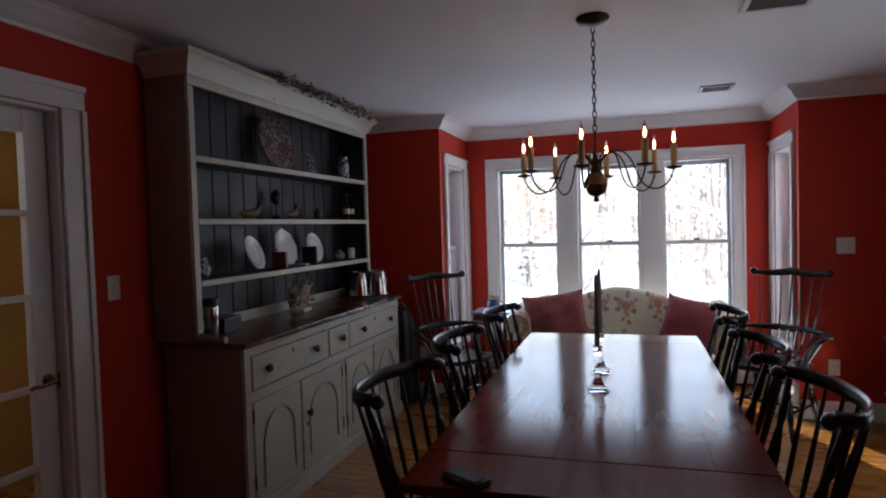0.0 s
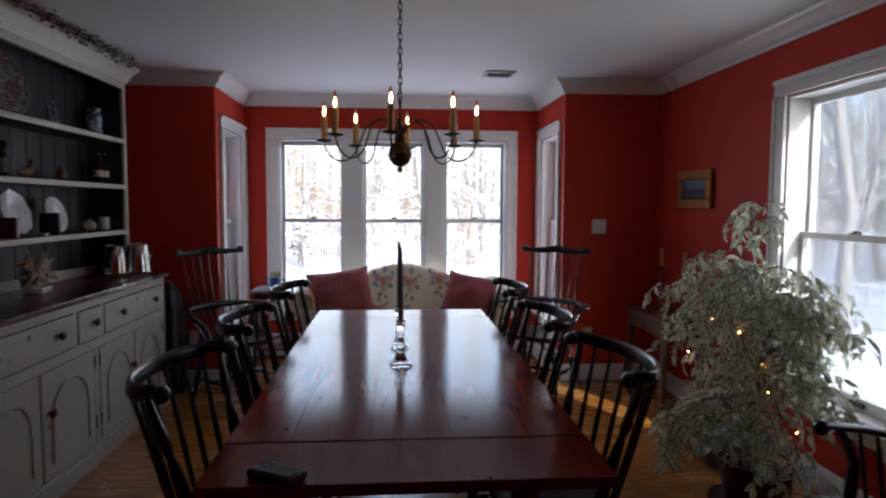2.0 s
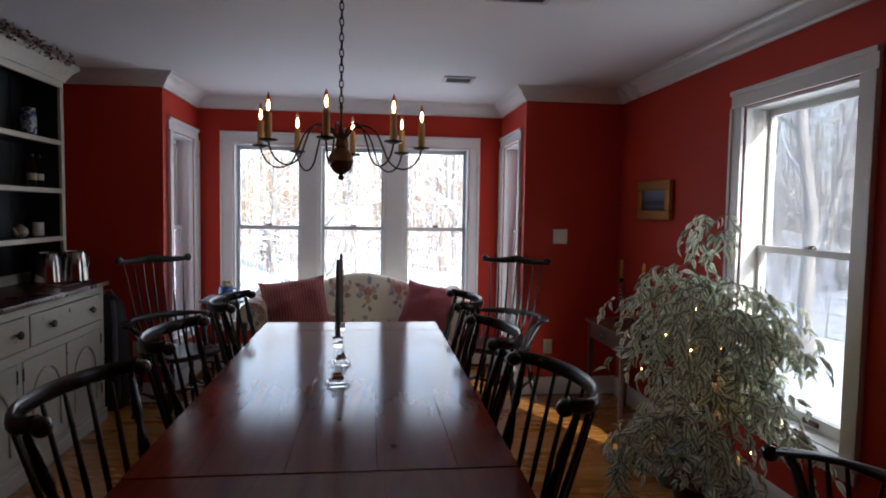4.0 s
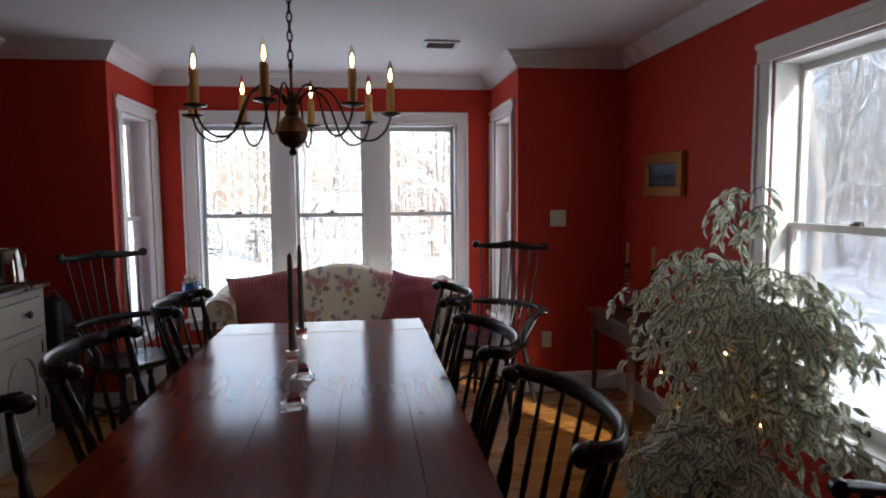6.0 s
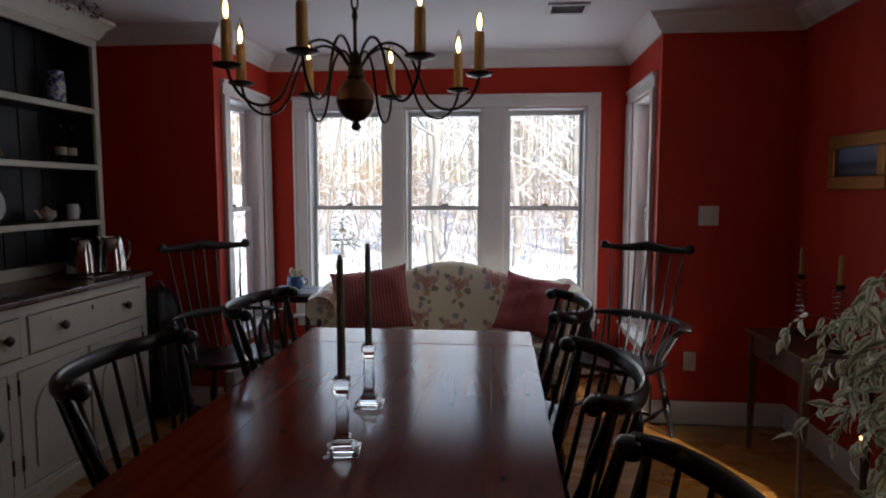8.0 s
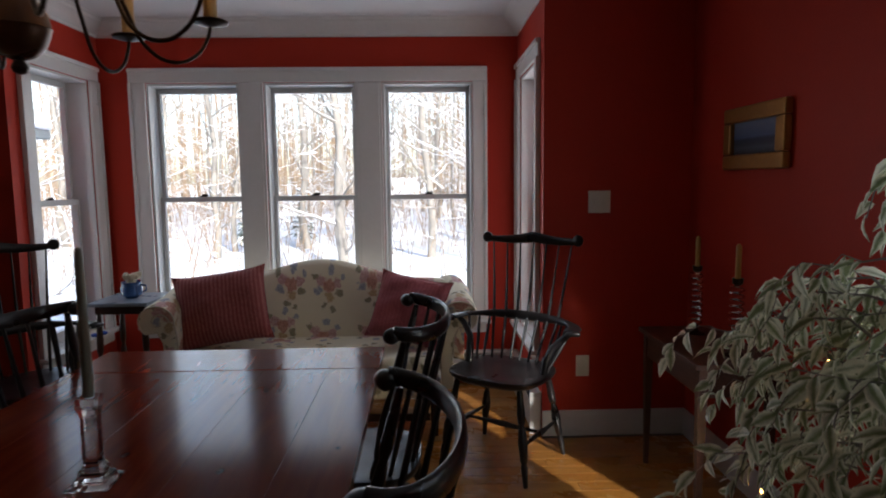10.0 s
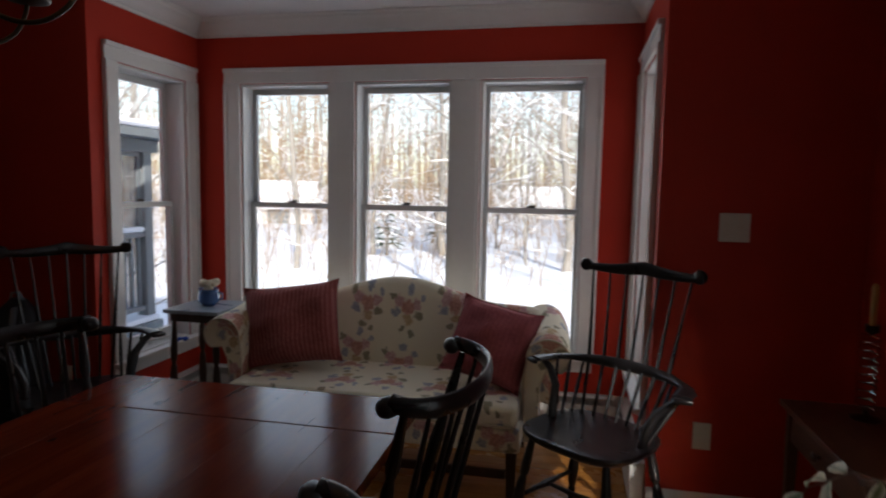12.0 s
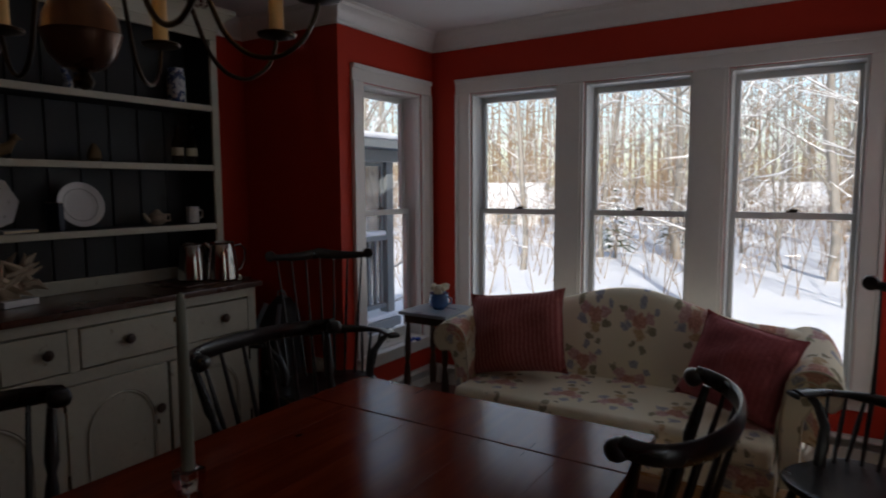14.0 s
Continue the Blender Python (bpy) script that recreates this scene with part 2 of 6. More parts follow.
def floral_mat():
    """Cream cloth printed with spaced bunches of roses, blue-grey sprays and stems."""
    m, nt, b = base_mat("cream_floral_chintz")
    v = coords(nt)
    sep = nt.nodes.new("ShaderNodeSeparateXYZ")
    nt.links.new(v, sep.inputs[0])
    run = nt.nodes.new("ShaderNodeMath")
    run.operation = "MULTIPLY_ADD"
    run.inputs[1].default_value = -0.85
    nt.links.new(sep.outputs[1], run.inputs[0])
    nt.links.new(sep.outputs[2], run.inputs[2])
    comb = nt.nodes.new("ShaderNodeCombineXYZ")
    nt.links.new(sep.outputs[0], comb.inputs[0])
    nt.links.new(run.outputs[0], comb.inputs[1])
    flat = comb.outputs[0]
    mv = nt.nodes.new("ShaderNodeVectorMath")
    mv.operation = "MULTIPLY_ADD"
    wn = nt.nodes.new("ShaderNodeTexNoise")
    wn.inputs["Scale"].default_value, wn.inputs["Detail"].default_value = 34.0, 3.0
    nt.links.new(v, wn.inputs["Vector"])
    nt.links.new(wn.outputs["Color"], mv.inputs[0])
    mv.inputs[1].default_value = (0.06, 0.06, 0.0)
    nt.links.new(flat, mv.inputs[2])

    cell = nt.nodes.new("ShaderNodeTexVoronoi")
    cell.voronoi_dimensions = "2D"
    cell.inputs["Scale"].default_value, cell.inputs["Randomness"].default_value = 3.7, 0.35
    nt.links.new(flat, cell.inputs["Vector"])
    local = nt.nodes.new("ShaderNodeVectorMath")
    local.operation = "SUBTRACT"
    nt.links.new(mv.outputs[0], local.inputs[0])
    nt.links.new(cell.outputs["Position"], local.inputs[1])
    fine = noise_tex(nt, v, 90, 2)

    def petal(base, x, y, r, dark, light):
        """One bloom or leaf at (x, y) from the heart of each bunch."""
        d = nt.nodes.new("ShaderNodeVectorMath")
        d.operation = "DISTANCE"
        nt.links.new(local.outputs[0], d.inputs[0])
        d.inputs[1].default_value = (x + 0.03, y + 0.03, 0)
        tone = mixer(nt, ramp(nt, fine, 0.4, 0.6), dark, light)
        return mixer(nt, ramp(nt, d.outputs["Value"], r * 0.8, r * 1.05, (0.85, 0.85, 0.85), (0, 0, 0)), base, tone)

    coral, pink = ((0.40, 0.13, 0.09), (0.62, 0.30, 0.22)), ((0.46, 0.20, 0.22), (0.64, 0.40, 0.38))
    blue, olive, ochre = ((0.22, 0.24, 0.32), (0.38, 0.40, 0.46)), ((0.17, 0.15, 0.08), (0.30, 0.26, 0.15)), ((0.42, 0.26, 0.10), (0.60, 0.42, 0.22))
    c = mixer(nt, noise_tex(nt, v, 3, 3), (0.76, 0.68, 0.49), (0.84, 0.79, 0.64))
    for x, y, r, tones in ((-0.052, -0.012, 0.020, blue), (0.052, -0.022, 0.018, olive), (0.014, 0.075, 0.017, blue), (-0.022, -0.078, 0.015, olive), (0.020, -0.098, 0.013, olive), (-0.066, 0.052, 0.014, olive), (0.072, 0.05, 0.014, blue),
                           (-0.038, 0.030, 0.025, pink), (0.044, 0.024, 0.022, pink), (0.004, -0.042, 0.024, ochre), (0.002, 0.008, 0.030, coral)):
        c = petal(c, x * 1.25, y * 1.25, r * 1.3, *tones)
    nt.links.new(c, b.inputs["Base Color"])
    b.inputs["Roughness"].default_value = 0.85
    bumped(nt, b, noise_tex(nt, v, 220, 2), 0.25, 0.002)
    return m


def stripe_mat(name, a, bcol, scale, direction="X"):
    m, nt, b = base_mat(name)
    v = coords(nt)
    w = nt.nodes.new("ShaderNodeTexWave")
    w.bands_direction = direction
    w.inputs["Scale"].default_value, w.inputs["Distortion"].default_value = scale, 0.6
    nt.links.new(v, w.inputs["Vector"])
    c = mixer(nt, ramp(nt, w.outputs["Color"], 0.35, 0.65), a, bcol)
    c = mixer(nt, ramp(nt, noise_tex(nt, v, 60, 3), 0.4, 0.7, (0, 0, 0), (0.4, 0.4, 0.4)), c, scaled(a, 0.6))
    nt.links.new(c, b.inputs["Base Color"])
    b.inputs["Roughness"].default_value = 0.9
    bumped(nt, b, noise_tex(nt, coords(nt, (1, 1, 0.6)), 9, 3, 0.55, 1.2), 0.55, 0.03)
    return m


def leaf_mat():
    """Green ficus leaf with cream margin, drawn from the leaf's own width."""
    m, nt, b = base_mat("variegated_leaf")
    uv = nt.nodes.new("ShaderNodeUVMap")
    sep = nt.nodes.new("ShaderNodeSeparateXYZ")
    nt.links.new(uv.outputs[0], sep.inputs[0])
    d = nt.nodes.new("ShaderNodeMath")
    d.operation = "SUBTRACT"
    d.inputs[1].default_value = 0.5
    nt.links.new(sep.outputs[0], d.inputs[0])
    a = nt.nodes.new("ShaderNodeMath")
    a.operation = "ABSOLUTE"
    nt.links.new(d.outputs[0], a.inputs[0])
    n = noise_tex(nt, coords(nt), 70, 2)
    s = nt.nodes.new("ShaderNodeMath")
    s.operation = "MULTIPLY_ADD"
    s.inputs[1].default_value = 0.30
    nt.links.new(n, s.inputs[0])
    nt.links.new(a.outputs[0], s.inputs[2])
    isle = nt.nodes.new("ShaderNodeNewGeometry")
    vary = nt.nodes.new("ShaderNodeMath")
    vary.operation = "MULTIPLY_ADD"
    vary.inputs[1].default_value = 0.30
    nt.links.new(isle.outputs["Random Per Island"], vary.inputs[0])
    nt.links.new(s.outputs[0], vary.inputs[2])
    edge = ramp(nt, vary.outputs[0], 0.32, 0.66)
    green = mixer(nt, n, (0.17, 0.21, 0.10), (0.30, 0.35, 0.18))
    c = mixer(nt, edge, green, (0.88, 0.88, 0.72))
    nt.links.new(c, b.inputs["Base Color"])
    b.inputs["Roughness"].default_value = 0.36
    b.inputs["Transmission Weight"].default_value = 0.0
    tr = nt.nodes.new("ShaderNodeBsdfTranslucent")
    nt.links.new(c, tr.inputs[0])
    mx = nt.nodes.new("ShaderNodeMixShader")
    mx.inputs[0].default_value = 0.55
    nt.links.new(b.outputs[0], mx.inputs[1])
    nt.links.new(tr.outputs[0], mx.inputs[2])
    nt.links.new(mx.outputs[0], nt.nodes["Material Output"].inputs[0])
    return m


def picture_mat():
    """Small dusk seascape: grey-blue sky over dark hills and water, in bands."""
    m, nt, b = base_mat("dusk_landscape_paint")
    c = nt.nodes.new("ShaderNodeTexCoord")
    sep = nt.nodes.new("ShaderNodeSeparateXYZ")
    nt.links.new(c.outputs["Generated"], sep.inputs[0])
    w = nt.nodes.new("ShaderNodeMath")
    w.operation = "MULTIPLY_ADD"
    w.inputs[1].default_value = 0.12
    nt.links.new(noise_tex(nt, coords(nt, (1, 1, 1), "Generated"), 5, 4), w.inputs[0])
    nt.links.new(sep.outputs[2], w.inputs[2])
    r = nt.nodes.new("ShaderNodeValToRGB")
    e = r.color_ramp.elements
    e[0].position, e[0].color = 0.05, (0.03, 0.03, 0.035, 1)
    e[1].position, e[1].color = 1.0, (0.20, 0.25, 0.36, 1)
    for p, col in ((0.26, (0.09, 0.11, 0.15, 1)), (0.36, (0.05, 0.06, 0.085, 1)), (0.50, (0.03, 0.045, 0.09, 1)), (0.60, (0.10, 0.15, 0.28, 1))):
        x = e.new(p)
        x.color = col
    nt.links.new(w.outputs[0], r.inputs[0])
    nt.links.new(r.outputs[0], b.inputs["Base Color"])
    b.inputs["Roughness"].default_value = 0.35
    return m


def platter_mat():
    """Old painted platter: dull rust, blue and grey-cream in rings and sprays."""
    m, nt, b = base_mat("painted_platter")
    v = coords(nt)
    rad = nt.nodes.new("ShaderNodeVectorMath")
    rad.operation = "LENGTH"
    nt.links.new(coords(nt, (1, 1, 0.01)), rad.inputs[0])
    c = mixer(nt, ramp(nt, noise_tex(nt, v, 30, 4, 0.6, 1.0), 0.46, 0.54), (0.22, 0.19, 0.18), (0.13, 0.045, 0.032))
    c = mixer(nt, ramp(nt, noise_tex(nt, v, 44, 3, 0.6, 0.8), 0.56, 0.60), c, (0.035, 0.04, 0.07))
    for r in (0.082, 0.112, 0.165):
        line = nt.nodes.new("ShaderNodeMath")
        line.operation = "COMPARE"
        line.inputs[1].default_value, line.inputs[2].default_value = r, 0.004
        nt.links.new(rad.outputs["Value"], line.inputs[0])
        c = mixer(nt, line.outputs[0], c, (0.06, 0.045, 0.05))
    nt.links.new(c, b.inputs["Base Color"])
    b.inputs["Roughness"].default_value = 0.18
    return m


def blue_white_mat():
    m, nt, b = base_mat("blue_white_china")
    v = coords(nt)
    c = mixer(nt, ramp(nt, noise_tex(nt, v, 38, 3), 0.47, 0.53), (0.55, 0.57, 0.60), (0.06, 0.09, 0.2))
    nt.links.new(c, b.inputs["Base Color"])
    b.inputs["Roughness"].default_value = 0.15
    return m


FLORAL = floral_mat()
PILLOW_A = stripe_mat("red_striped_pillow_cloth", (0.26, 0.052, 0.048), (0.36, 0.115, 0.10), 14)
PILLOW_B = stripe_mat("rose_pillow_cloth", (0.31, 0.066, 0.074), (0.34, 0.082, 0.088), 14)
LEAF = leaf_mat()
SEASCAPE = picture_mat()
PLATTER = platter_mat()
CHINA = blue_white_mat()


# ---- building helpers ----
def mesh_of(bm, name, material, smooth=35):
    bmesh.ops.recalc_face_normals(bm, faces=bm.faces[:])
    me = bpy.data.meshes.new(name)
    bm.to_mesh(me)
    bm.free()
    me.materials.append(material)
    flat = [0] * len(me.polygons)
    me.polygons.foreach_get("material_index", flat)
    if smooth:
        me.set_sharp_from_angle(angle=radians(smooth))
        me.polygons.foreach_set("use_smooth", [not k for k in flat])
    me.polygons.foreach_set("material_index", [0] * len(flat))
    return me


def part(name, bm, material, parent=None, label="", smooth=35):
    ob = new(name, mesh_of(bm, name, material, smooth))
    if parent is not None:
        ob.parent = parent
    if label:
        ob["label"] = label
    return ob


def thing(name, label, category, x=0, y=0, z=0, turn=0, group="", kind=""):
    e = new(name)
    e.empty_display_size = 0.1
    e.matrix_basis = pose(x, y, z, 0, 0, turn)
    return tagged(e, label, category, group, kind)


def slab(bm, x0, x1, y0, y1, z0, z1, bevel=0.0):
    r = bmesh.ops.create_cube(bm, size=1)
    vs = r["verts"]
    for v in vs:
        v.co = Vector(((x0 + x1) / 2 + v.co.x * (x1 - x0), (y0 + y1) / 2 + v.co.y * (y1 - y0), (z0 + z1) / 2 + v.co.z * (z1 - z0)))
    for f in {f for v in vs for f in v.link_faces}:
        f.material_index = 1
    if bevel:
        es = list({e for v in vs for e in v.link_edges})
        bmesh.ops.bevel(bm, geom=es, offset=bevel, segments=2, profile=0.5, affect="EDGES", clamp_overlap=True, material=0)
    return bm


def boxed(*a, bevel=0.0):
    return slab(bmesh.new(), *a, bevel=bevel)


def tube(bm, pts, radii, seg=8, caps=True, up=None):
    """A tube along pts; each radius a number or (sideways, upward)."""
    pts = [Vector(p) for p in pts]
    rings = []
    side = None
    for i, p in enumerate(pts):
        t = (pts[min(i + 1, len(pts) - 1)] - pts[max(i - 1, 0)]).normalized()
        if up is not None:
            u = Vector(up)
            s = t.cross(u)
            s = s.normalized() if s.length > 1e-4 else Vector((1, 0, 0))
            w = s.cross(t)
        else:
            if side is None:
                side = t.orthogonal().normalized()
            s = (side - t * side.dot(t)).normalized()
            side = s
            w = t.cross(s)
        r = radii[i] if isinstance(radii, (list, tuple)) and len(radii) == len(pts) else radii
        ra, rb = r if isinstance(r, tuple) else (r, r)
        rings.append([bm.verts.new(p + s * (ra * math.cos(2 * math.pi * k / seg)) + w * (rb * math.sin(2 * math.pi * k / seg))) for k in range(seg)])
    for a, b in zip(rings, rings[1:]):
        for k in range(seg):
            bm.faces.new((a[k], a[(k + 1) % seg], b[(k + 1) % seg], b[k]))
    if caps:
        bm.faces.new(rings[0][::-1])
        bm.faces.new(rings[-1])
    return bm


def lathe(bm, prof, seg=16, at=(0, 0, 0), squash=1.0):
    """prof: (radius, height) from bottom to top."""
    at = Vector(at)
    rings = []
    for r, z in prof:
        rings.append([bm.verts.new(at + Vector((r * math.cos(2 * math.pi * k / seg), squash * r * math.sin(2 * math.pi * k / seg), z))) for k in range(seg)])
    for a, b in zip(rings, rings[1:]):
        for k in range(seg):
            bm.faces.new((a[k], a[(k + 1) % seg], b[(k + 1) % seg], b[k]))
    bm.faces.new(rings[0][::-1])
    bm.faces.new(rings[-1])
    return bm


def ball(bm, at, r, seg=10, squash=(1, 1, 1)):
    q = bmesh.ops.create_uvsphere(bm, u_segments=seg, v_segments=max(5, seg * 2 // 3), radius=1)
    for v in q["verts"]:
        v.co = Vector(at) + Vector((v.co.x * r * squash[0], v.co.y * r * squash[1], v.co.z * r * squash[2]))
    return bm


def turned(bm, a, b, prof, seg=10):
    """A turned post from a to b; prof: (share of the length, radius)."""
    a, b = Vector(a), Vector(b)
    return tube(bm, [a.lerp(b, t) for t, _ in prof], [r for _, r in prof], seg)


def sweep(prof, path, inward, closed=False):
    """A moulding: profile (off the wall, height) along a plan path, mitred; inward: +1 if the room lies to the left of the path."""
    bm = bmesh.new()
    P = [Vector((x, y, 0)) for x, y in path]
    n = len(P)
    rings = []
    for i, p in enumerate(P):
        d0 = (p - P[i - 1]).normalized() if i > 0 or closed else None
        d1 = (P[(i + 1) % n] - p).normalized() if i < n - 1 or closed else None
        d0, d1 = d0 or d1, d1 or d0
        n0, n1 = Vector((-d0.y, d0.x, 0)) * inward, Vector((-d1.y, d1.x, 0)) * inward
        m = (n0 + n1)
        m = m / max(0.3, 1 + n0.dot(n1))
        rings.append([bm.verts.new(p + m * o + Vector((0, 0, z))) for o, z in prof])
    k = len(prof)
    for i in range(n if closed else n - 1):
        a, b = rings[i], rings[(i + 1) % n]
        for j in range(k):
            bm.faces.new((a[j], a[(j + 1) % k], b[(j + 1) % k], b[j]))
    if not closed:
        bm.faces.new(rings[0])
        bm.faces.new(rings[-1][::-1])
    return bm


def wall_mesh(u0, u1, z0, z1, thick, holes):
    """A wall in its own frame: u along, depth 0 (room face) to thick, with holes (u0, u1, z0, z1) cut through."""
    us = sorted({u0, u1, *[h[0] for h in holes], *[h[1] for h in holes]})
    zs = sorted({z0, z1, *[h[2] for h in holes], *[h[3] for h in holes]})
    solid = {}
    for i in range(len(us) - 1):
        for j in range(len(zs) - 1):
            cu, cz = (us[i] + us[i + 1]) / 2, (zs[j] + zs[j + 1]) / 2
            solid[i, j] = not any(h[0] < cu < h[1] and h[2] < cz < h[3] for h in holes)
    bm = bmesh.new()
    vert = {}

    def at(i, d, j):
        if (i, d, j) not in vert:
            vert[i, d, j] = bm.verts.new((us[i], d, zs[j]))
        return vert[i, d, j]
    for (i, j), s in solid.items():
        if not s:
            continue
        for d in (0, thick):
            bm.faces.new((at(i, d, j), at(i + 1, d, j), at(i + 1, d, j + 1), at(i, d, j + 1)))
        for di, dj, c in ((-1, 0, ((i, j), (i, j + 1))), (1, 0, ((i + 1, j), (i + 1, j + 1))), (0, -1, ((i, j), (i + 1, j))), (0, 1, ((i, j + 1), (i + 1, j + 1)))):
            if not solid.get((i + di, j + dj), False):
                (a, b), (e, f) = c
                bm.faces.new((at(a, 0, b), at(e, 0, f), at(e, thick, f), at(a, thick, b)))
    return bm


def wall(name, label, frame_pose, u0, u1, thick=0.16, holes=(), material=None, z0=0.0, z1=2.455):
    ob = part(name, wall_mesh(u0, u1, z0, z1, thick, holes), material or RED, None, "", 0)
    ob.matrix_basis = frame_pose
    return tagged(ob, label, "wall", "", "structure")


# ---- the room ----
X_L, X_R, Y_F, Y_B = -2.03, 2.285, 4.488, -1.50
B_L, B_R, B_Y = -1.255, 1.495, 5.42
H = 2.455
W_TOP, W_BOT = 2.06, 0.45

FAR = pose(0, B_Y, 0)                 # u along +x, depth along +y
SIDE_R = pose(X_R, 0, 0, 0, 0, -90)   # u along -y, depth along +x
SIDE_L = pose(X_L, 0, 0, 0, 0, 90)    # u along +y, depth along -x
TRIPLE = (-0.652, 0.115, 0.893)
HW = 0.300
BAY_C = 4.985
RW_C, RW_H = 2.425, 0.405
wall("wall_bay_back", "deep red painted wall under the triple window", FAR, B_L - 0.16, B_R + 0.16, 0.16,
     [(c - HW, c + HW, W_BOT, W_TOP) for c in TRIPLE])
wall("wall_bay_west", "deep red painted bay side wall with a narrow window", pose(B_L, 0, 0, 0, 0, 90), Y_F + 0.16, B_Y, 0.16, [(BAY_C - HW, BAY_C + HW, W_BOT, W_TOP)])
wall("wall_bay_east", "deep red painted bay side wall with a narrow window", pose(B_R, 0, 0, 0, 0, -90), -B_Y, -Y_F - 0.16, 0.16, [(-BAY_C - HW, -BAY_C + HW, W_BOT, W_TOP)])
wall("wall_north_west", "deep red painted wall beside the bay", pose(0, Y_F, 0), X_L - 0.16, B_L, 0.16)
wall("wall_north_east", "deep red painted wall with switch and outlet", pose(0, Y_F, 0), B_R, X_R + 0.16, 0.16)
wall("wall_east", "deep red painted wall with one tall window", SIDE_R, -Y_F, -Y_B, 0.16, [(-RW_C - RW_H, -RW_C + RW_H, W_BOT, W_TOP)])
DOOR0, DOOR1, DOOR_H = 0.68, 1.455, 2.06
wall("wall_west", "deep red painted wall with a glazed door", SIDE_L, Y_B, Y_F, 0.16, [(DOOR0, DOOR1, 0.0, DOOR_H)])
wall("wall_south", "deep red painted wall closing the room", pose(0, Y_B, 0, 0, 0, 180), -X_R - 0.16, -X_L + 0.16, 0.16)

tagged(part("ceiling", boxed(X_L - 0.16, X_R + 0.16, Y_B - 0.16, B_Y + 0.16, H, H + 0.14), CEIL, None, "", 0), "flat matt white painted ceiling", "ceiling", "", "structure")
tagged(part("subfloor", boxed(X_L - 0.16, X_R + 0.16, Y_B - 0.16, B_Y + 0.16, -0.12, -0.013), DARK_WOOD, None, "", 0), "dark wooden subfloor under the oak boards", "floor", "", "structure")
tagged(part("foundation", boxed(X_L - 0.14, X_R + 0.14, Y_B - 0.14, B_Y + 0.14, -0.95, -0.12), PORCH, None, "", 0), "grey foundation under the room", "foundation", "", "structure")

CROWN = [(0.0, H - 0.105), (0.012, H - 0.105), (0.016, H - 0.090), (0.032, H - 0.078), (0.046, H - 0.058), (0.064, H - 0.036), (0.082, H - 0.026), (0.090, H - 0.012), (0.105, H - 0.004), (0.105, H - 0.001), (0.0, H - 0.001)]
loop = [(X_L, Y_B), (X_R, Y_B), (X_R, Y_F), (B_R, Y_F), (B_R, B_Y), (B_L, B_Y), (B_L, Y_F), (X_L, Y_F)]
tagged(part("crown_molding", sweep(CROWN, loop, 1, True), WHITE_TRIM, None, "", 25), "white painted crown molding round the ceiling", "molding", "", "structure")
BASE = [(0.0, 0.0), (0.016, 0.0), (0.016, 0.105), (0.011, 0.125), (0.004, 0.14), (0.0, 0.14)]
BASE = [(o, z + 0.001) for o, z in BASE]
for name, path in (("baseboard", [(X_L, Y_B), (X_R, Y_B), (X_R, Y_F), (B_R, Y_F)]), ("baseboard", [(B_L, Y_F), (X_L, Y_F), (X_L, DOOR1 + 0.125)]), ("baseboard", [(X_L, DOOR0 - 0.125), (X_L, Y_B)])):
    tagged(part(name, sweep(BASE, path, 1), WHITE_TRIM, None, "", 25), "white painted wooden baseboard along the red wall", "baseboard", "", "structure")


def double_hung(win, c, half, glass_at=0.120):
    """Jambs, two sashes with panes and a lock in the opening centred at u = c; depth runs outward."""
    u0, u1, z0, z1 = c - half, c + half, W_BOT, W_TOP
    for a, b in ((u0, u0 + 0.014), (u1 - 0.014, u1)):
        part("jamb", boxed(a, b, 0.004, 0.155, z0, z1, bevel=0.002), SASH, win)
    part("head_jamb", boxed(u0 + 0.014, u1 - 0.014, 0.004, 0.155, z1 - 0.016, z1, bevel=0.002), SASH, win)
    mid = 1.297
    for nm, d, a, b in (("sash_upper", glass_at + 0.012, mid - 0.018, z1 - 0.016), ("sash_lower", glass_at - 0.024, z0 + 0.012, mid + 0.018)):
        s0, s1 = u0 + 0.015, u1 - 0.015
        st = 0.024 if nm == "sash_lower" else 0.022
        foot = 0.06 if nm == "sash_lower" else 0.034
        bm = bmesh.new()
        for box in ((s0, s0 + st, a, b), (s1 - st, s1, a, b), (s0 + st, s1 - st, b - 0.034, b), (s0 + st, s1 - st, a, a + foot)):
            slab(bm, box[0], box[1], d, d + 0.034, box[2], box[3], 0.003)
        sash = part(nm, bm, SASH, win)
        p = part("pane", boxed(s0 + st - 0.004, s1 - st + 0.004, d + 0.014, d + 0.019, a + foot - 0.004, b - 0.030), PANE, sash, "", 0)
        p.visible_shadow = False
    bm = boxed(c - 0.028, c + 0.028, glass_at - 0.020, glass_at + 0.006, mid + 0.018, mid + 0.027, bevel=0.003)
    slab(bm, c - 0.012, c + 0.03, glass_at - 0.012, glass_at, mid + 0.026, mid + 0.036, 0.003)
    part("sash_lock", bm, IRON, win, "small dark sash lock")


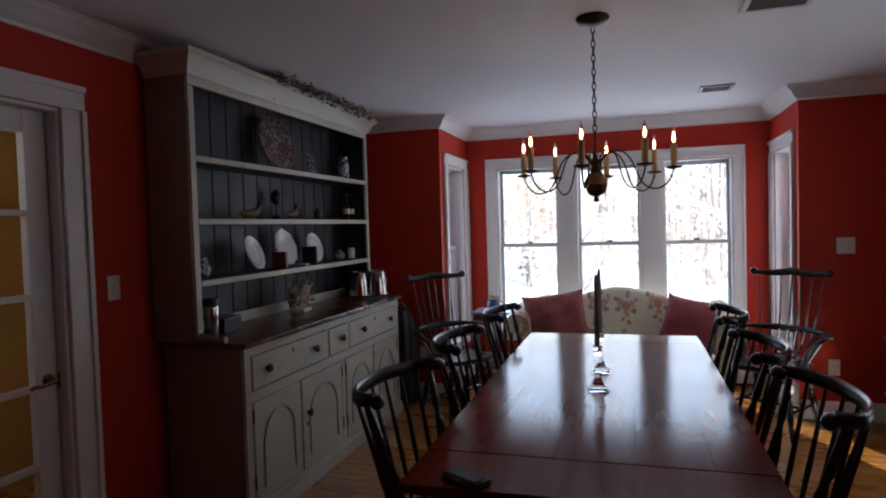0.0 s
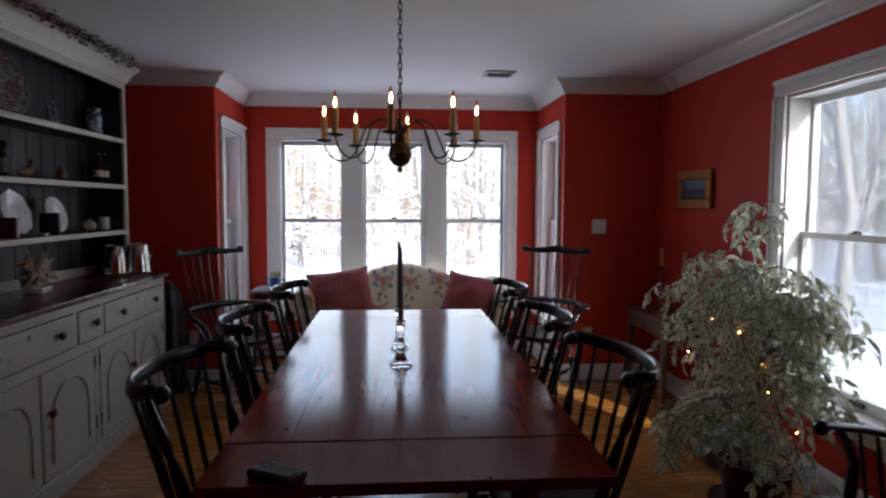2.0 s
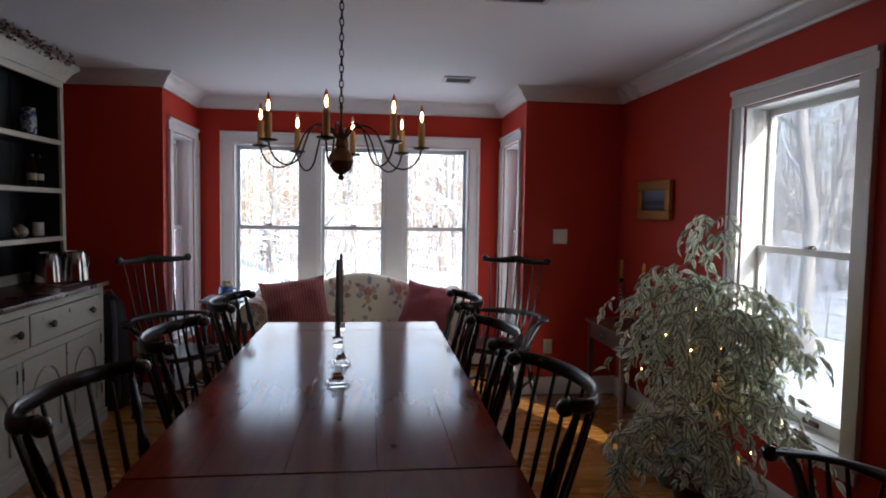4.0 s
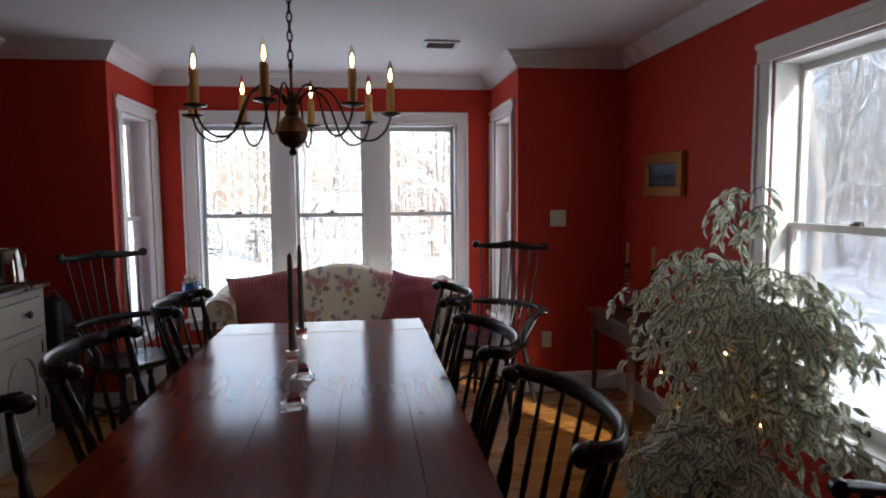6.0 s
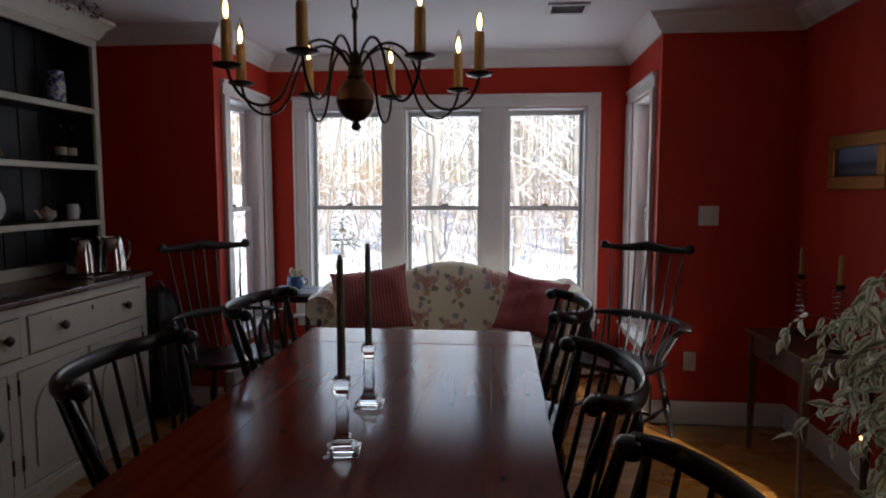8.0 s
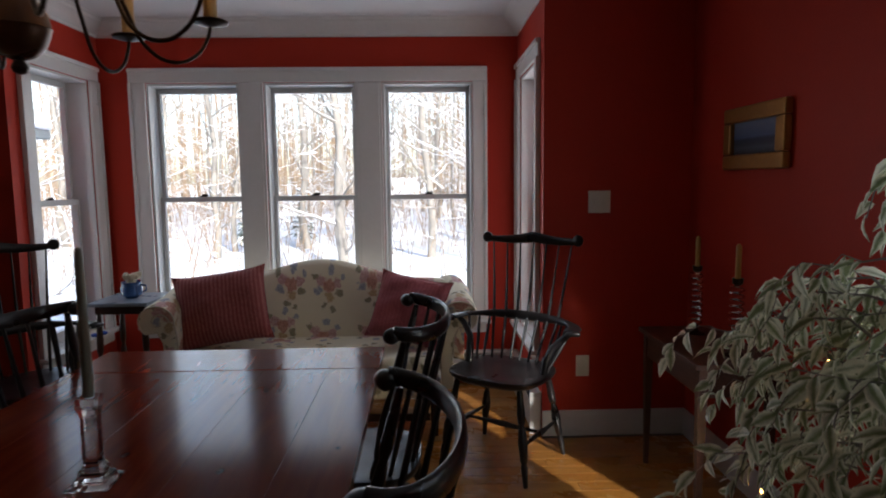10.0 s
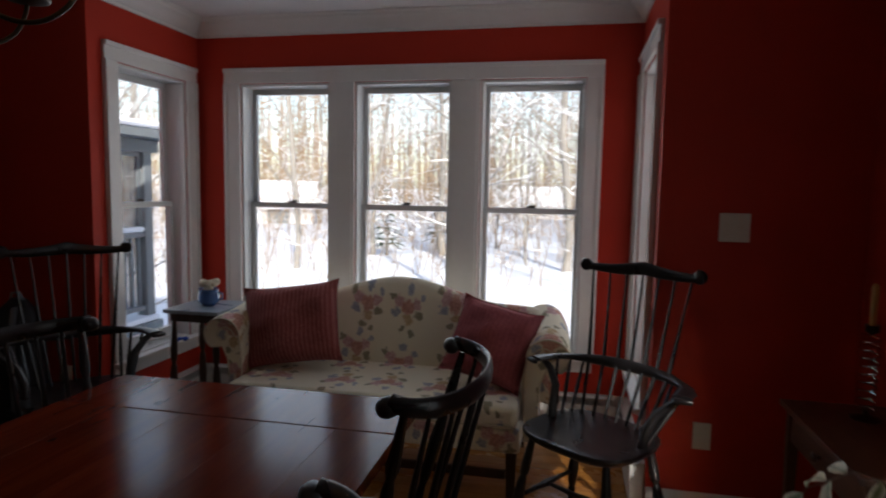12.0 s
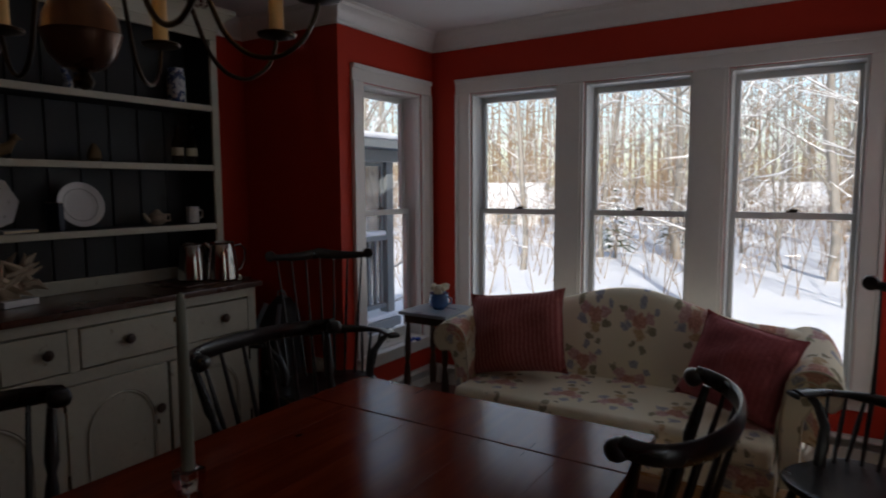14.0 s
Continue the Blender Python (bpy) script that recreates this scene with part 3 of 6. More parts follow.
def window(name, label, m, centres, half, u_out0, u_out1, stool_over=0.02):
    win = thing(name, label, "window", kind="structure")
    win.matrix_basis = m
    top = W_TOP + 0.095
    cas = 0.088
    for a, b in ((u_out0, centres[0] - half - 0.001), (centres[-1] + half + 0.001, u_out1)):
        bm = boxed(a, b, -0.018, 0.0, W_BOT - 0.02, W_TOP + 0.001, bevel=0.003)
        out = a if abs(a - u_out0) < 1e-6 else b
        s = 1 if out == a else -1
        slab(bm, min(out, out + s * 0.022), max(out, out + s * 0.022), -0.028, -0.017, W_BOT - 0.02, W_TOP + 0.001, 0.004)
        part("window_frame", bm, WHITE_TRIM, win)
    bm = boxed(u_out0, u_out1, -0.018, 0.0, W_TOP + 0.002, top, bevel=0.003)
    slab(bm, u_out0, u_out1, -0.030, -0.017, top - 0.026, top, 0.004)
    part("window_head", bm, WHITE_TRIM, win)
    for c0, c1 in zip(centres, centres[1:]):
        bm = boxed(c0 + half + 0.001, c1 - half - 0.001, -0.017, 0.0, W_BOT, W_TOP + 0.001, bevel=0.003)
        slab(bm, c0 + half + 0.018, c1 - half - 0.018, -0.023, -0.016, W_BOT, W_TOP - 0.005, 0.003)
        part("mullion", bm, WHITE_TRIM, win)
    for c in centres:
        double_hung(win, c, half)
    part("window_sill", boxed(u_out0 - stool_over, u_out1 + stool_over, -0.055, 0.003, W_BOT - 0.022, W_BOT + 0.004, bevel=0.006), WHITE_TRIM, win)
    for c in centres:
        part("sill_board", boxed(c - half + 0.001, c + half - 0.001, 0.004, 0.159, W_BOT - 0.01, W_BOT + 0.010, bevel=0.002), WHITE_TRIM, win)
    part("apron", boxed(u_out0 + 0.01, u_out1 - 0.01, -0.014, 0.0, W_BOT - 0.09, W_BOT - 0.023, bevel=0.003), WHITE_TRIM, win)
    return win


window("window_1", "white triple double-hung window behind the sofa", FAR, TRIPLE, HW, -1.06, 1.29)
window("window_2", "narrow white double-hung window in the bay side", pose(B_L, 0, 0, 0, 0, 90), (BAY_C,), HW, BAY_C - 0.40, BAY_C + 0.40, 0.01)
window("window_3", "narrow white double-hung window in the bay side", pose(B_R, 0, 0, 0, 0, -90), (-BAY_C,), HW, -BAY_C - 0.40, -BAY_C + 0.40, 0.01)
w4 = window("window_4", "tall white double-hung window beside the ficus", SIDE_R, (-RW_C,), RW_H, -RW_C - 0.505, -RW_C + 0.505)
part("sash_lift", boxed(-RW_C + 0.05, -RW_C + 0.15, 0.078, 0.092, W_BOT + 0.03, W_BOT + 0.055, bevel=0.004), IRON, w4, "dark sash lift")

# Added pale sheet outside the glass; it veils the view like glare.
screen = part("haze_sheet", boxed(-RW_C - RW_H + 0.016, -RW_C + RW_H - 0.016, 0.150, 0.1515, W_BOT + 0.012, W_TOP - 0.018), HAZE, w4, "added pale part-clear sheet hazing the window view", 0)


def glazed_door():
    d = thing("door_1", "white closed french door with glass panes", "door", kind="structure")
    d.matrix_basis = SIDE_L
    leaf_d0, leaf_d1 = 0.055, 0.095
    u0, u1 = DOOR0 + 0.02, DOOR1 - 0.02
    for a, b in ((DOOR0 - 0.12, DOOR0 + 0.001), (DOOR1 - 0.001, DOOR1 + 0.12)):
        bm = boxed(a, b, -0.018, 0.0, 0.0, DOOR_H + 0.001, bevel=0.003)
        o = a if a < 1 else b - 0.026
        slab(bm, o, o + 0.026, -0.03, -0.017, 0.0, DOOR_H + 0.001, 0.004)
        part("casing", bm, WHITE_TRIM, d)
    bm = boxed(DOOR0 - 0.12, DOOR1 + 0.12, -0.018, 0.0, DOOR_H + 0.002, DOOR_H + 0.108, bevel=0.003)
    slab(bm, DOOR0 - 0.12, DOOR1 + 0.12, -0.03, -0.017, DOOR_H + 0.08, DOOR_H + 0.108, 0.004)
    part("casing_head", bm, WHITE_TRIM, d)
    for a, b in ((DOOR0, DOOR0 + 0.018), (DOOR1 - 0.018, DOOR1)):
        part("door_jamb", boxed(a, b, 0.001, 0.159, 0.0, DOOR_H - 0.018, bevel=0.002), WHITE_TRIM, d)
    part("door_head_jamb", boxed(DOOR0, DOOR1, 0.001, 0.159, DOOR_H - 0.017, DOOR_H - 0.001, bevel=0.002), WHITE_TRIM, d)
    top = DOOR_H - 0.021
    for nm, a, b in (("stile", u0, u0 + 0.105), ("stile", u1 - 0.105, u1), ("stile", 1.068 - 0.06, 1.068 + 0.06)):
        part(nm, boxed(a, b, leaf_d0, leaf_d1, 0.008, top, bevel=0.004), WHITE_TRIM, d)
    rails = [(0.008, 0.25), (0.528, 0.553), (0.862, 0.888), (1.246, 1.272), (1.598, 1.624), (1.942, top)]
    for ca, cb in ((u0 + 0.105, 1.008), (1.128, u1 - 0.105)):
        for a, b in rails:
            part("rail", boxed(ca, cb, leaf_d0 + 0.002, leaf_d1 - 0.002, a, b, bevel=0.003), WHITE_TRIM, d)
        for (_, a), (b, _) in zip(rails, rails[1:]):
            part("door_pane", boxed(ca - 0.002, cb + 0.002, leaf_d0 + 0.017, leaf_d0 + 0.022, a - 0.002, b + 0.002), PANE, d, "", 0)
    rose = bmesh.new()
    lathe(rose, [(0.026, 0), (0.026, 0.006), (0.014, 0.012), (0.011, 0.045)], 16)
    tube(rose, [(0, 0, 0.045), (-0.02, -0.002, 0.05), (-0.06, -0.008, 0.05), (-0.10, -0.006, 0.046), (-0.115, -0.012, 0.044)], [0.012, 0.010, 0.008, 0.009, 0.007], 10)
    handle = part("door_handle", rose, BRASS, d, "aged brass lever handle")
    handle.matrix_basis = pose(u1 - 0.05, leaf_d0, 0.90, 90, 0, 0)
    part("strike", boxed(u1 + 0.001, u1 + 0.008, leaf_d0 - 0.008, leaf_d0 + 0.02, 0.85, 0.92, bevel=0.002), IRON, d, "dark latch plate")


glazed_door()
tagged(part("hall_wall_far", boxed(-3.5, -3.4, -0.2, 2.6, 0, H), HALL, None, "", 0), "ochre painted hall wall behind the door", "wall", "", "structure")
# Unseen wall, stopped at 1.95 so that some sky light reaches the hall.
tagged(part("hall_wall_side", boxed(-3.4, X_L - 0.161, -0.3, -0.2, 0, 1.95), HALL, None, "", 0), "unseen ochre hall side wall, left open above for light", "wall", "", "structure")
tagged(part("hall_wall_end", boxed(-3.4, X_L - 0.161, 2.6, 2.7, 0, H), HALL, None, "", 0), "ochre painted hall end wall", "wall", "", "structure")
tagged(part("hall_ceiling", boxed(-3.5, X_L - 0.161, -0.3, 2.7, H, H + 0.1), CEIL, None, "", 0), "white hall ceiling", "ceiling", "", "structure")
tagged(part("hall_floor", boxed(-3.5, X_L - 0.161, -0.3, 2.7, -0.1, 0.0), OAK, None, "", 0), "oak hall floor behind the glazed door", "floor", "", "structure")


def heater(x0, y0, length, turn):
    h = thing("baseboard_heater", "white enamelled baseboard heater along the bay wall", "heater", x0, y0, 0, turn, "bay heaters")
    part("back_plate", boxed(0, length, 0.0, 0.006, 0.02, 0.235, bevel=0.001), METAL_WHITE, h)
    part("front_cover", boxed(0.004, length - 0.004, 0.055, 0.062, 0.035, 0.185, bevel=0.002), METAL_WHITE, h)
    bm = bmesh.new()
    tube(bm, [(0.0, 0.004, 0.232), (length, 0.004, 0.232)], 0.002, 4)
    slab(bm, 0, length, 0.004, 0.05, 0.218, 0.226, 0.001)
    part("top_hood", bm, METAL_WHITE, h)
    part("fin_tube", boxed(0.02, length - 0.02, 0.012, 0.048, 0.08, 0.15), SHADOW_BOX, h, "dark finned tube")
    for a in (0, length - 0.012):
        part("end_cap", boxed(a, a + 0.012, 0.0, 0.064, 0.0, 0.236, bevel=0.002), METAL_WHITE, h)


heater(B_R - 0.07, B_Y - 0.001, B_R - B_L - 0.14, 180)
heater(B_R - 0.001, Y_F + 0.02, B_Y - Y_F - 0.03, 90)
heater(B_L + 0.001, B_Y - 0.01, B_Y - Y_F - 0.03, -90)


def wall_plate(name, label, category, m, w, h, holes):
    p = thing(name, label, category)
    p.matrix_basis = m
    part("plate", boxed(-w / 2, w / 2, -0.007, -0.0005, -h / 2, h / 2, bevel=0.002), PLATE_IVORY, p)
    for x, z, a, b in holes:
        part("toggle" if "switch" in name else "socket", boxed(x - a, x + a, -0.012, -0.006, z - b, z + b, bevel=0.002), PLATE_IVORY, p)


wall_plate("light_switch", "ivory double light switch plate on the red wall", "switch", pose(1.793, Y_F, 1.283), 0.118, 0.118, [(-0.024, 0, 0.006, 0.012), (0.024, 0, 0.006, 0.012)])
wall_plate("wall_outlet", "ivory wall outlet above the baseboard", "outlet", pose(1.714, Y_F, 0.392), 0.072, 0.116, [(0, 0.024, 0.016, 0.014), (0, -0.024, 0.016, 0.014)])
wall_plate("light_switch", "ivory light switch plate beside the glazed door", "switch", pose(X_L, 1.70, 1.262, 0, 0, 90), 0.072, 0.116, [(0, 0, 0.006, 0.012)])
wall_plate("wall_outlet", "ivory wall outlet behind the armchair", "outlet", pose(-1.45, Y_F, 0.40), 0.072, 0.116, [(0, 0.024, 0.016, 0.014), (0, -0.024, 0.016, 0.014)])


def ceiling_vent(x, y, w, d, n, label):
    v = thing("ceiling_vent", label, "vent", x, y, H)
    # dark sheet on the ceiling stands in for the shaded duct
    part("backing", boxed(-w / 2 + 0.02, w / 2 - 0.02, -d / 2 + 0.02, d / 2 - 0.02, -0.004, -0.001), SHADOW_BOX, v)
    bm = bmesh.new()
    for b in ((-w / 2, w / 2, -d / 2, -d / 2 + 0.025), (-w / 2, w / 2, d / 2 - 0.025, d / 2), (-w / 2, -w / 2 + 0.025, -d / 2 + 0.025, d / 2 - 0.025), (w / 2 - 0.025, w / 2, -d / 2 + 0.025, d / 2 - 0.025)):
        slab(bm, *b, -0.012, -0.0005, 0.002)
    part("frame", bm, VENT, v)
    for i in range(n):
        yy = -d / 2 + 0.03 + (d - 0.06) * (i + 0.5) / n
        s = part("slat", boxed(-w / 2 + 0.026, w / 2 - 0.026, -0.0075, 0.0075, -0.0008, 0.0008), VENT, v, "", 0)
        s.matrix_basis = pose(0, yy, -0.010, 38, 0, 0)


ceiling_vent(0.945, 2.44, 0.29, 0.21, 7, "white slatted ceiling vent near the chandelier")
ceiling_vent(0.92, 4.29, 0.23, 0.20, 6, "small white slatted ceiling vent near the bay")


# ---- hutch ----
HX, HY0, HY1 = -1.53, 1.985, 4.10


def knob(parent, x, y, z, material=None):
    bm = lathe(bmesh.new(), [(0.008, 0), (0.008, 0.010), (0.020, 0.016), (0.023, 0.024), (0.018, 0.032), (0.006, 0.035)], 14)
    k = part("knob", bm, material or DARK_WOOD, parent, "dark turned wooden knob")
    k.matrix_basis = pose(x, y, z, 0, 90, 0)
    return k


def hutch():
    h = thing("hutch", "tall cream-painted hutch with slate-blue back, filled shelves", "hutch", X_L, 3.1, 0)

    def P(name, bm, mat, parent=None, label=""):
        ob = part(name, bm, mat, parent or h, label)
        if parent is None:
            ob.matrix_basis = pose(-X_L, -3.1, 0)
        return ob
    bk = X_L + 0.025
    # base carcass
    for y, mt in ((HY0, HUTCH_SIDE), (HY1 - 0.025, HUTCH_PAINT)):
        P("base_side", boxed(bk, HX - 0.022, y, y + 0.025, 0.0, 0.93, bevel=0.003), mt, None, "bare brown wooden side")
    P("base_back", boxed(bk - 0.01, bk - 0.002, HY0, HY1, 0.05, 0.93), DARK_WOOD)
    P("base_bottom", boxed(bk, HX - 0.024, HY0 + 0.026, HY1 - 0.026, 0.06, 0.08), DARK_WOOD)
    P("plinth", boxed(HX - 0.02, HX + 0.014, HY0 - 0.004, HY1 + 0.004, 0.0, 0.085, bevel=0.005), HUTCH_PAINT)
    rails = [(HY0, HY1, 0.882, 0.93), (HY0, HY1, 0.645, 0.70), (HY0, HY1, 0.085, 0.112)]
    stiles = [(HY0, HY0 + 0.055), (HY1 - 0.055, HY1)]
    for y0, y1, z0, z1 in rails:
        P("face_rail", boxed(HX - 0.021, HX - 0.001, y0, y1, z0, z1, bevel=0.002), HUTCH_PAINT)
    for y0, y1 in stiles + [(2.835, 2.875), (3.13, 3.172)]:
        P("face_stile", boxed(HX - 0.0205, HX - 0.0015, y0, y1, 0.70, 0.882, bevel=0.002), HUTCH_PAINT)
    for y0, y1 in stiles + [(3.045, 3.10)]:
        P("face_stile", boxed(HX - 0.0205, HX - 0.0015, y0, y1, 0.112, 0.645, bevel=0.002), HUTCH_PAINT)
    for y0, y1, ks in ((2.04, 2.835, (2.165, 2.68)), (2.875, 3.13, (3.04,)), (3.172, 4.045, (3.38, 3.885))):
        d = P("drawer", boxed(HX - 0.30, HX + 0.004, y0 + 0.006, y1 - 0.006, 0.707, 0.875, bevel=0.003), HUTCH_PAINT)
        for k in ks:
            knob(d, HX + 0.004, k, 0.797)
        if len(ks) > 1:
            c = (y0 + y1) / 2
            part("keyhole", boxed(HX + 0.0035, HX + 0.006, c - 0.005, c + 0.005, 0.825, 0.85, bevel=0.001), BRASS, d, "small brass keyhole plate")
    for i, (y0, y1) in enumerate(((2.04, 2.515), (2.519, 3.045), (3.10, 3.57), (3.574, 4.045))):
        z0, z1 = 0.115, 0.642
        d = P("cabinet_door", boxed(HX - 0.02, HX + 0.001, y0 + 0.005, y1 - 0.005, z0, z1, bevel=0.004), HUTCH_PAINT)
        # applied frame with an arched inner edge
        bm = bmesh.new()
        cy, half, spring = (y0 + y1) / 2, (y1 - y0) / 2 - 0.085, z1 - 0.25
        inner = [(cy - half, z0 + 0.07)] + [(cy - half * math.cos(a), spring + 0.17 * math.sin(a)) for a in [math.pi * k / 14 for k in range(15)]] + [(cy + half, z0 + 0.07)]
        tube(bm, [(HX + 0.003, y, z) for y, z in inner], 0.006, 6)
        part("arch_molding", bm, HUTCH_PAINT, d, "arched raised molding on the door")
        # dark line shifted to one side, drawn as the molding's shade
        bm = bmesh.new()
        tube(bm, [(HX + 0.0008, y + (0.008 if y > cy else 0.004), z + 0.003) for y, z in inner], 0.0032, 5)
        part("arch_groove", bm, DARK_WOOD, d, "dark line drawn as the arch molding's shade")
        if i in (1, 2):
            knob(d, HX + 0.001, y0 + 0.06 if i == 1 else y1 - 0.06, 0.44)
            part("keyhole", boxed(HX + 0.001, HX + 0.003, (y0 + 0.05 if i == 1 else y1 - 0.07), (y0 + 0.062 if i == 1 else y1 - 0.058), 0.36, 0.385, bevel=0.001), BRASS, d, "small brass keyhole plate")
        hy = y0 - 0.004 if i in (0, 2) else y1 - 0.006
        for hz in (0.2, 0.54):
            part("hinge", boxed(HX + 0.0, HX + 0.005, hy, hy + 0.010, hz, hz + 0.07, bevel=0.001), IRON, d, "narrow dark hinge")
    P("countertop", boxed(X_L + 0.004, HX + 0.03, HY0 - 0.025, HY1 + 0.03, 0.931, 0.960, bevel=0.006), COUNTER_WOOD, None, "dark red-brown wooden top")
    # upper case
    ux, u0, u1 = -1.76, 1.935, 4.085
    P("backsplash", boxed(bk + 0.02, bk + 0.038, u0 + 0.03, u1 - 0.03, 0.961, 1.025, bevel=0.004), HUTCH_PAINT)
    n = 14
    for i in range(n):
        a = u0 + 0.026 + (u1 - u0 - 0.052) * i / n
        b = u0 + 0.026 + (u1 - u0 - 0.052) * (i + 1) / n
        P("plank", boxed(bk - 0.012, bk + 0.012, a + 0.003, b - 0.003, 0.961, 2.30, bevel=0.004), SLATE)
    P("back_sheet", boxed(bk - 0.02, bk - 0.013, u0, u1, 0.961, 2.33), DARK_WOOD)
    for y, mt, lb in ((u0, HUTCH_SIDE, "bare brown wooden side"), (u1 - 0.025, SLATE, "dark side panel")):
        P("upper_side", boxed(bk - 0.012, ux - 0.014, y, y + 0.025, 0.961, 2.33, bevel=0.003), mt, None, lb)
    for y0, y1 in ((u0, u0 + 0.042), (u1 - 0.042, u1)):
        P("front_stile", boxed(ux - 0.014, ux + 0.006, y0, y1, 1.0, 2.24, bevel=0.003), HUTCH_PAINT)
        bm = bmesh.new()
        y = (y0 + y1) / 2
        tube(bm, [(ux - 0.11, y, 0.987), (ux - 0.02, y, 0.987), (ux + 0.05, y, 0.982), (ux + 0.11, y, 0.974), (ux + 0.15, y, 0.978)], [(0.017, 0.026), (0.017, 0.026), (0.016, 0.021), (0.014, 0.012), (0.017, 0.017)], 10, True, (0, 0, 1))
        P("scroll_foot", bm, HUTCH_PAINT if y1 > 3 else HUTCH_SIDE)
    for z in (1.266, 1.578, 1.894):
        P("shelf", boxed(bk + 0.013, ux - 0.016, u0 + 0.026, u1 - 0.026, z - 0.026, z, bevel=0.002), SLATE)
        P("shelf_edge", boxed(ux - 0.0155, ux + 0.008, u0 + 0.043, u1 - 0.043, z - 0.030, z + 0.002, bevel=0.006), HUTCH_PAINT)
    P("frieze", boxed(ux - 0.014, ux + 0.006, u0, u1, 2.241, 2.34, bevel=0.003), HUTCH_PAINT)
    P("case_top", boxed(bk - 0.012, ux - 0.015, u0, u1, 2.331, 2.35), HUTCH_SIDE)
    prof = [(0.0, 2.285), (0.010, 2.285), (0.014, 2.30), (0.026, 2.315), (0.040, 2.345), (0.058, 2.362), (0.066, 2.372), (0.074, 2.376), (0.074, 2.398), (0.0, 2.398)]
    P("cornice", sweep(prof, [(bk, u0), (ux + 0.006, u0), (ux + 0.006, u1), (bk, u1)], -1), HUTCH_PAINT)
    return h


hutch()
S1, S2, S3, CT = 1.8965, 1.5805, 1.2685, 0.961


def plate(x, y, z, r, turn, label, mat=None, sides=28, lean=72, name="plate", squash=1.0):
    """A plate standing on its rim, leaning back."""
    p = thing(name, label, "plate", x, y, z)
    bm = lathe(bmesh.new(), [(r * 0.55, 0), (r * 0.6, 0.006), (r, 0.022), (r * 0.995, 0.026), (r * 0.62, 0.012), (r * 0.52, 0.010), (r * 0.1, 0.009)], sides, (0, 0, 0), squash)
    o = part("dish", bm, mat or PORCELAIN, p)
    bm = bmesh.new()
    k = [(r * 0.72 * math.cos(2 * math.pi * i / 28), squash * r * 0.72 * math.sin(2 * math.pi * i / 28), 0.0155) for i in range(29)]
    tube(bm, k, 0.0015, 4, False)
    q = part("rim_line", bm, SLATE, p, "thin grey rim line")
    m = pose(0.03, 0, r * squash * math.sin(radians(lean)) + 0.004, 0, 0, turn) @ pose(0, 0, 0, 0, lean, 0) @ pose(0, 0, 0, 0, 0, 90)
    o.matrix_basis, q.matrix_basis = m, m
    return p


plate(-1.93, 2.935, S1, 0.178, -6, "large rust and blue painted platter on the shelf", PLATTER, 32, 76, "platter")
plate(-1.92, 2.615, S3, 0.108, 8, "plain white plate leaning on the shelf back", None, 28, 70, squash=1.0)
plate(-1.94, 3.01, S3, 0.128, 0, "white eight-sided plate leaning on the shelf back", None, 8, 74)
plate(-1.94, 3.40, S3, 0.108, 0, "white plate behind a navy book", None, 28, 76)


def stand_up_book(x, y, z, t, w, h, turn, mat, label):
    b = thing("book", label, "book", x, y, z, turn)
    part("cover", boxed(-w / 2, w / 2, -t / 2, t / 2, 0, h, bevel=0.002), mat, b)
    part("page_block", boxed(-w / 2 + 0.004, w / 2 - 0.004, -t / 2 + 0.003, t / 2 - 0.003, 0.003, h + 0.0015), CREAM, b)


stand_up_book(-1.845, 2.865, S3, 0.03, 0.085, 0.105, 6, BOOK_RED, "small dark red book standing before a plate")
stand_up_book(-1.855, 3.265, S3, 0.025, 0.105, 0.125, 4, BOOK_NAVY, "navy book standing before a plate")
b = thing("book", "thin grey book lying flat on the shelf", "book", -1.84, 3.075, S3, 20)
part("cover", boxed(-0.06, 0.06, -0.085, 0.085, 0, 0.016, bevel=0.002), BAG_GREY, b)
part("page_block", boxed(-0.057, 0.062, -0.082, 0.082, 0.003, 0.013), CREAM, b)


def pot(name, label, cat, x, y, z, prof, mat, handle=None, lid=None, spout=False, turn=0, seg=20):
    p = thing(name, label, cat, x, y, z, turn)
    part("body", lathe(bmesh.new(), prof, seg), mat, p)
    if handle:
        part("handle", tube(bmesh.new(), handle, 0.0065, 8), mat, p)
    if lid:
        part("lid", lathe(bmesh.new(), lid, seg), mat, p)
    if spout:
        part("spout", tube(bmesh.new(), spout, [0.012, 0.010, 0.008], 8), mat, p)
    return p


pot("canister", "blue and white china canister on the top shelf", "canister", -1.90, 3.935, S1, [(0.04, 0), (0.047, 0.01), (0.047, 0.15), (0.038, 0.165), (0.042, 0.17), (0.042, 0.19), (0.01, 0.2)], CHINA)
pot("cruet", "small clear glass cruet on the top shelf", "glassware", -1.90, 2.085, S1, [(0.025, 0), (0.032, 0.03), (0.012, 0.075), (0.014, 0.1)], CRYSTAL)
pot("cruet", "small clear glass cruet on the middle shelf", "glassware", -1.87, 2.085, S2, [(0.025, 0), (0.032, 0.03), (0.012, 0.065), (0.014, 0.085)], CRYSTAL)
pot("vase", "small blue and white china vase on the shelf", "vase", -1.87, 2.135, S3, [(0.028, 0), (0.045, 0.04), (0.04, 0.07), (0.026, 0.09), (0.034, 0.11)], CHINA)
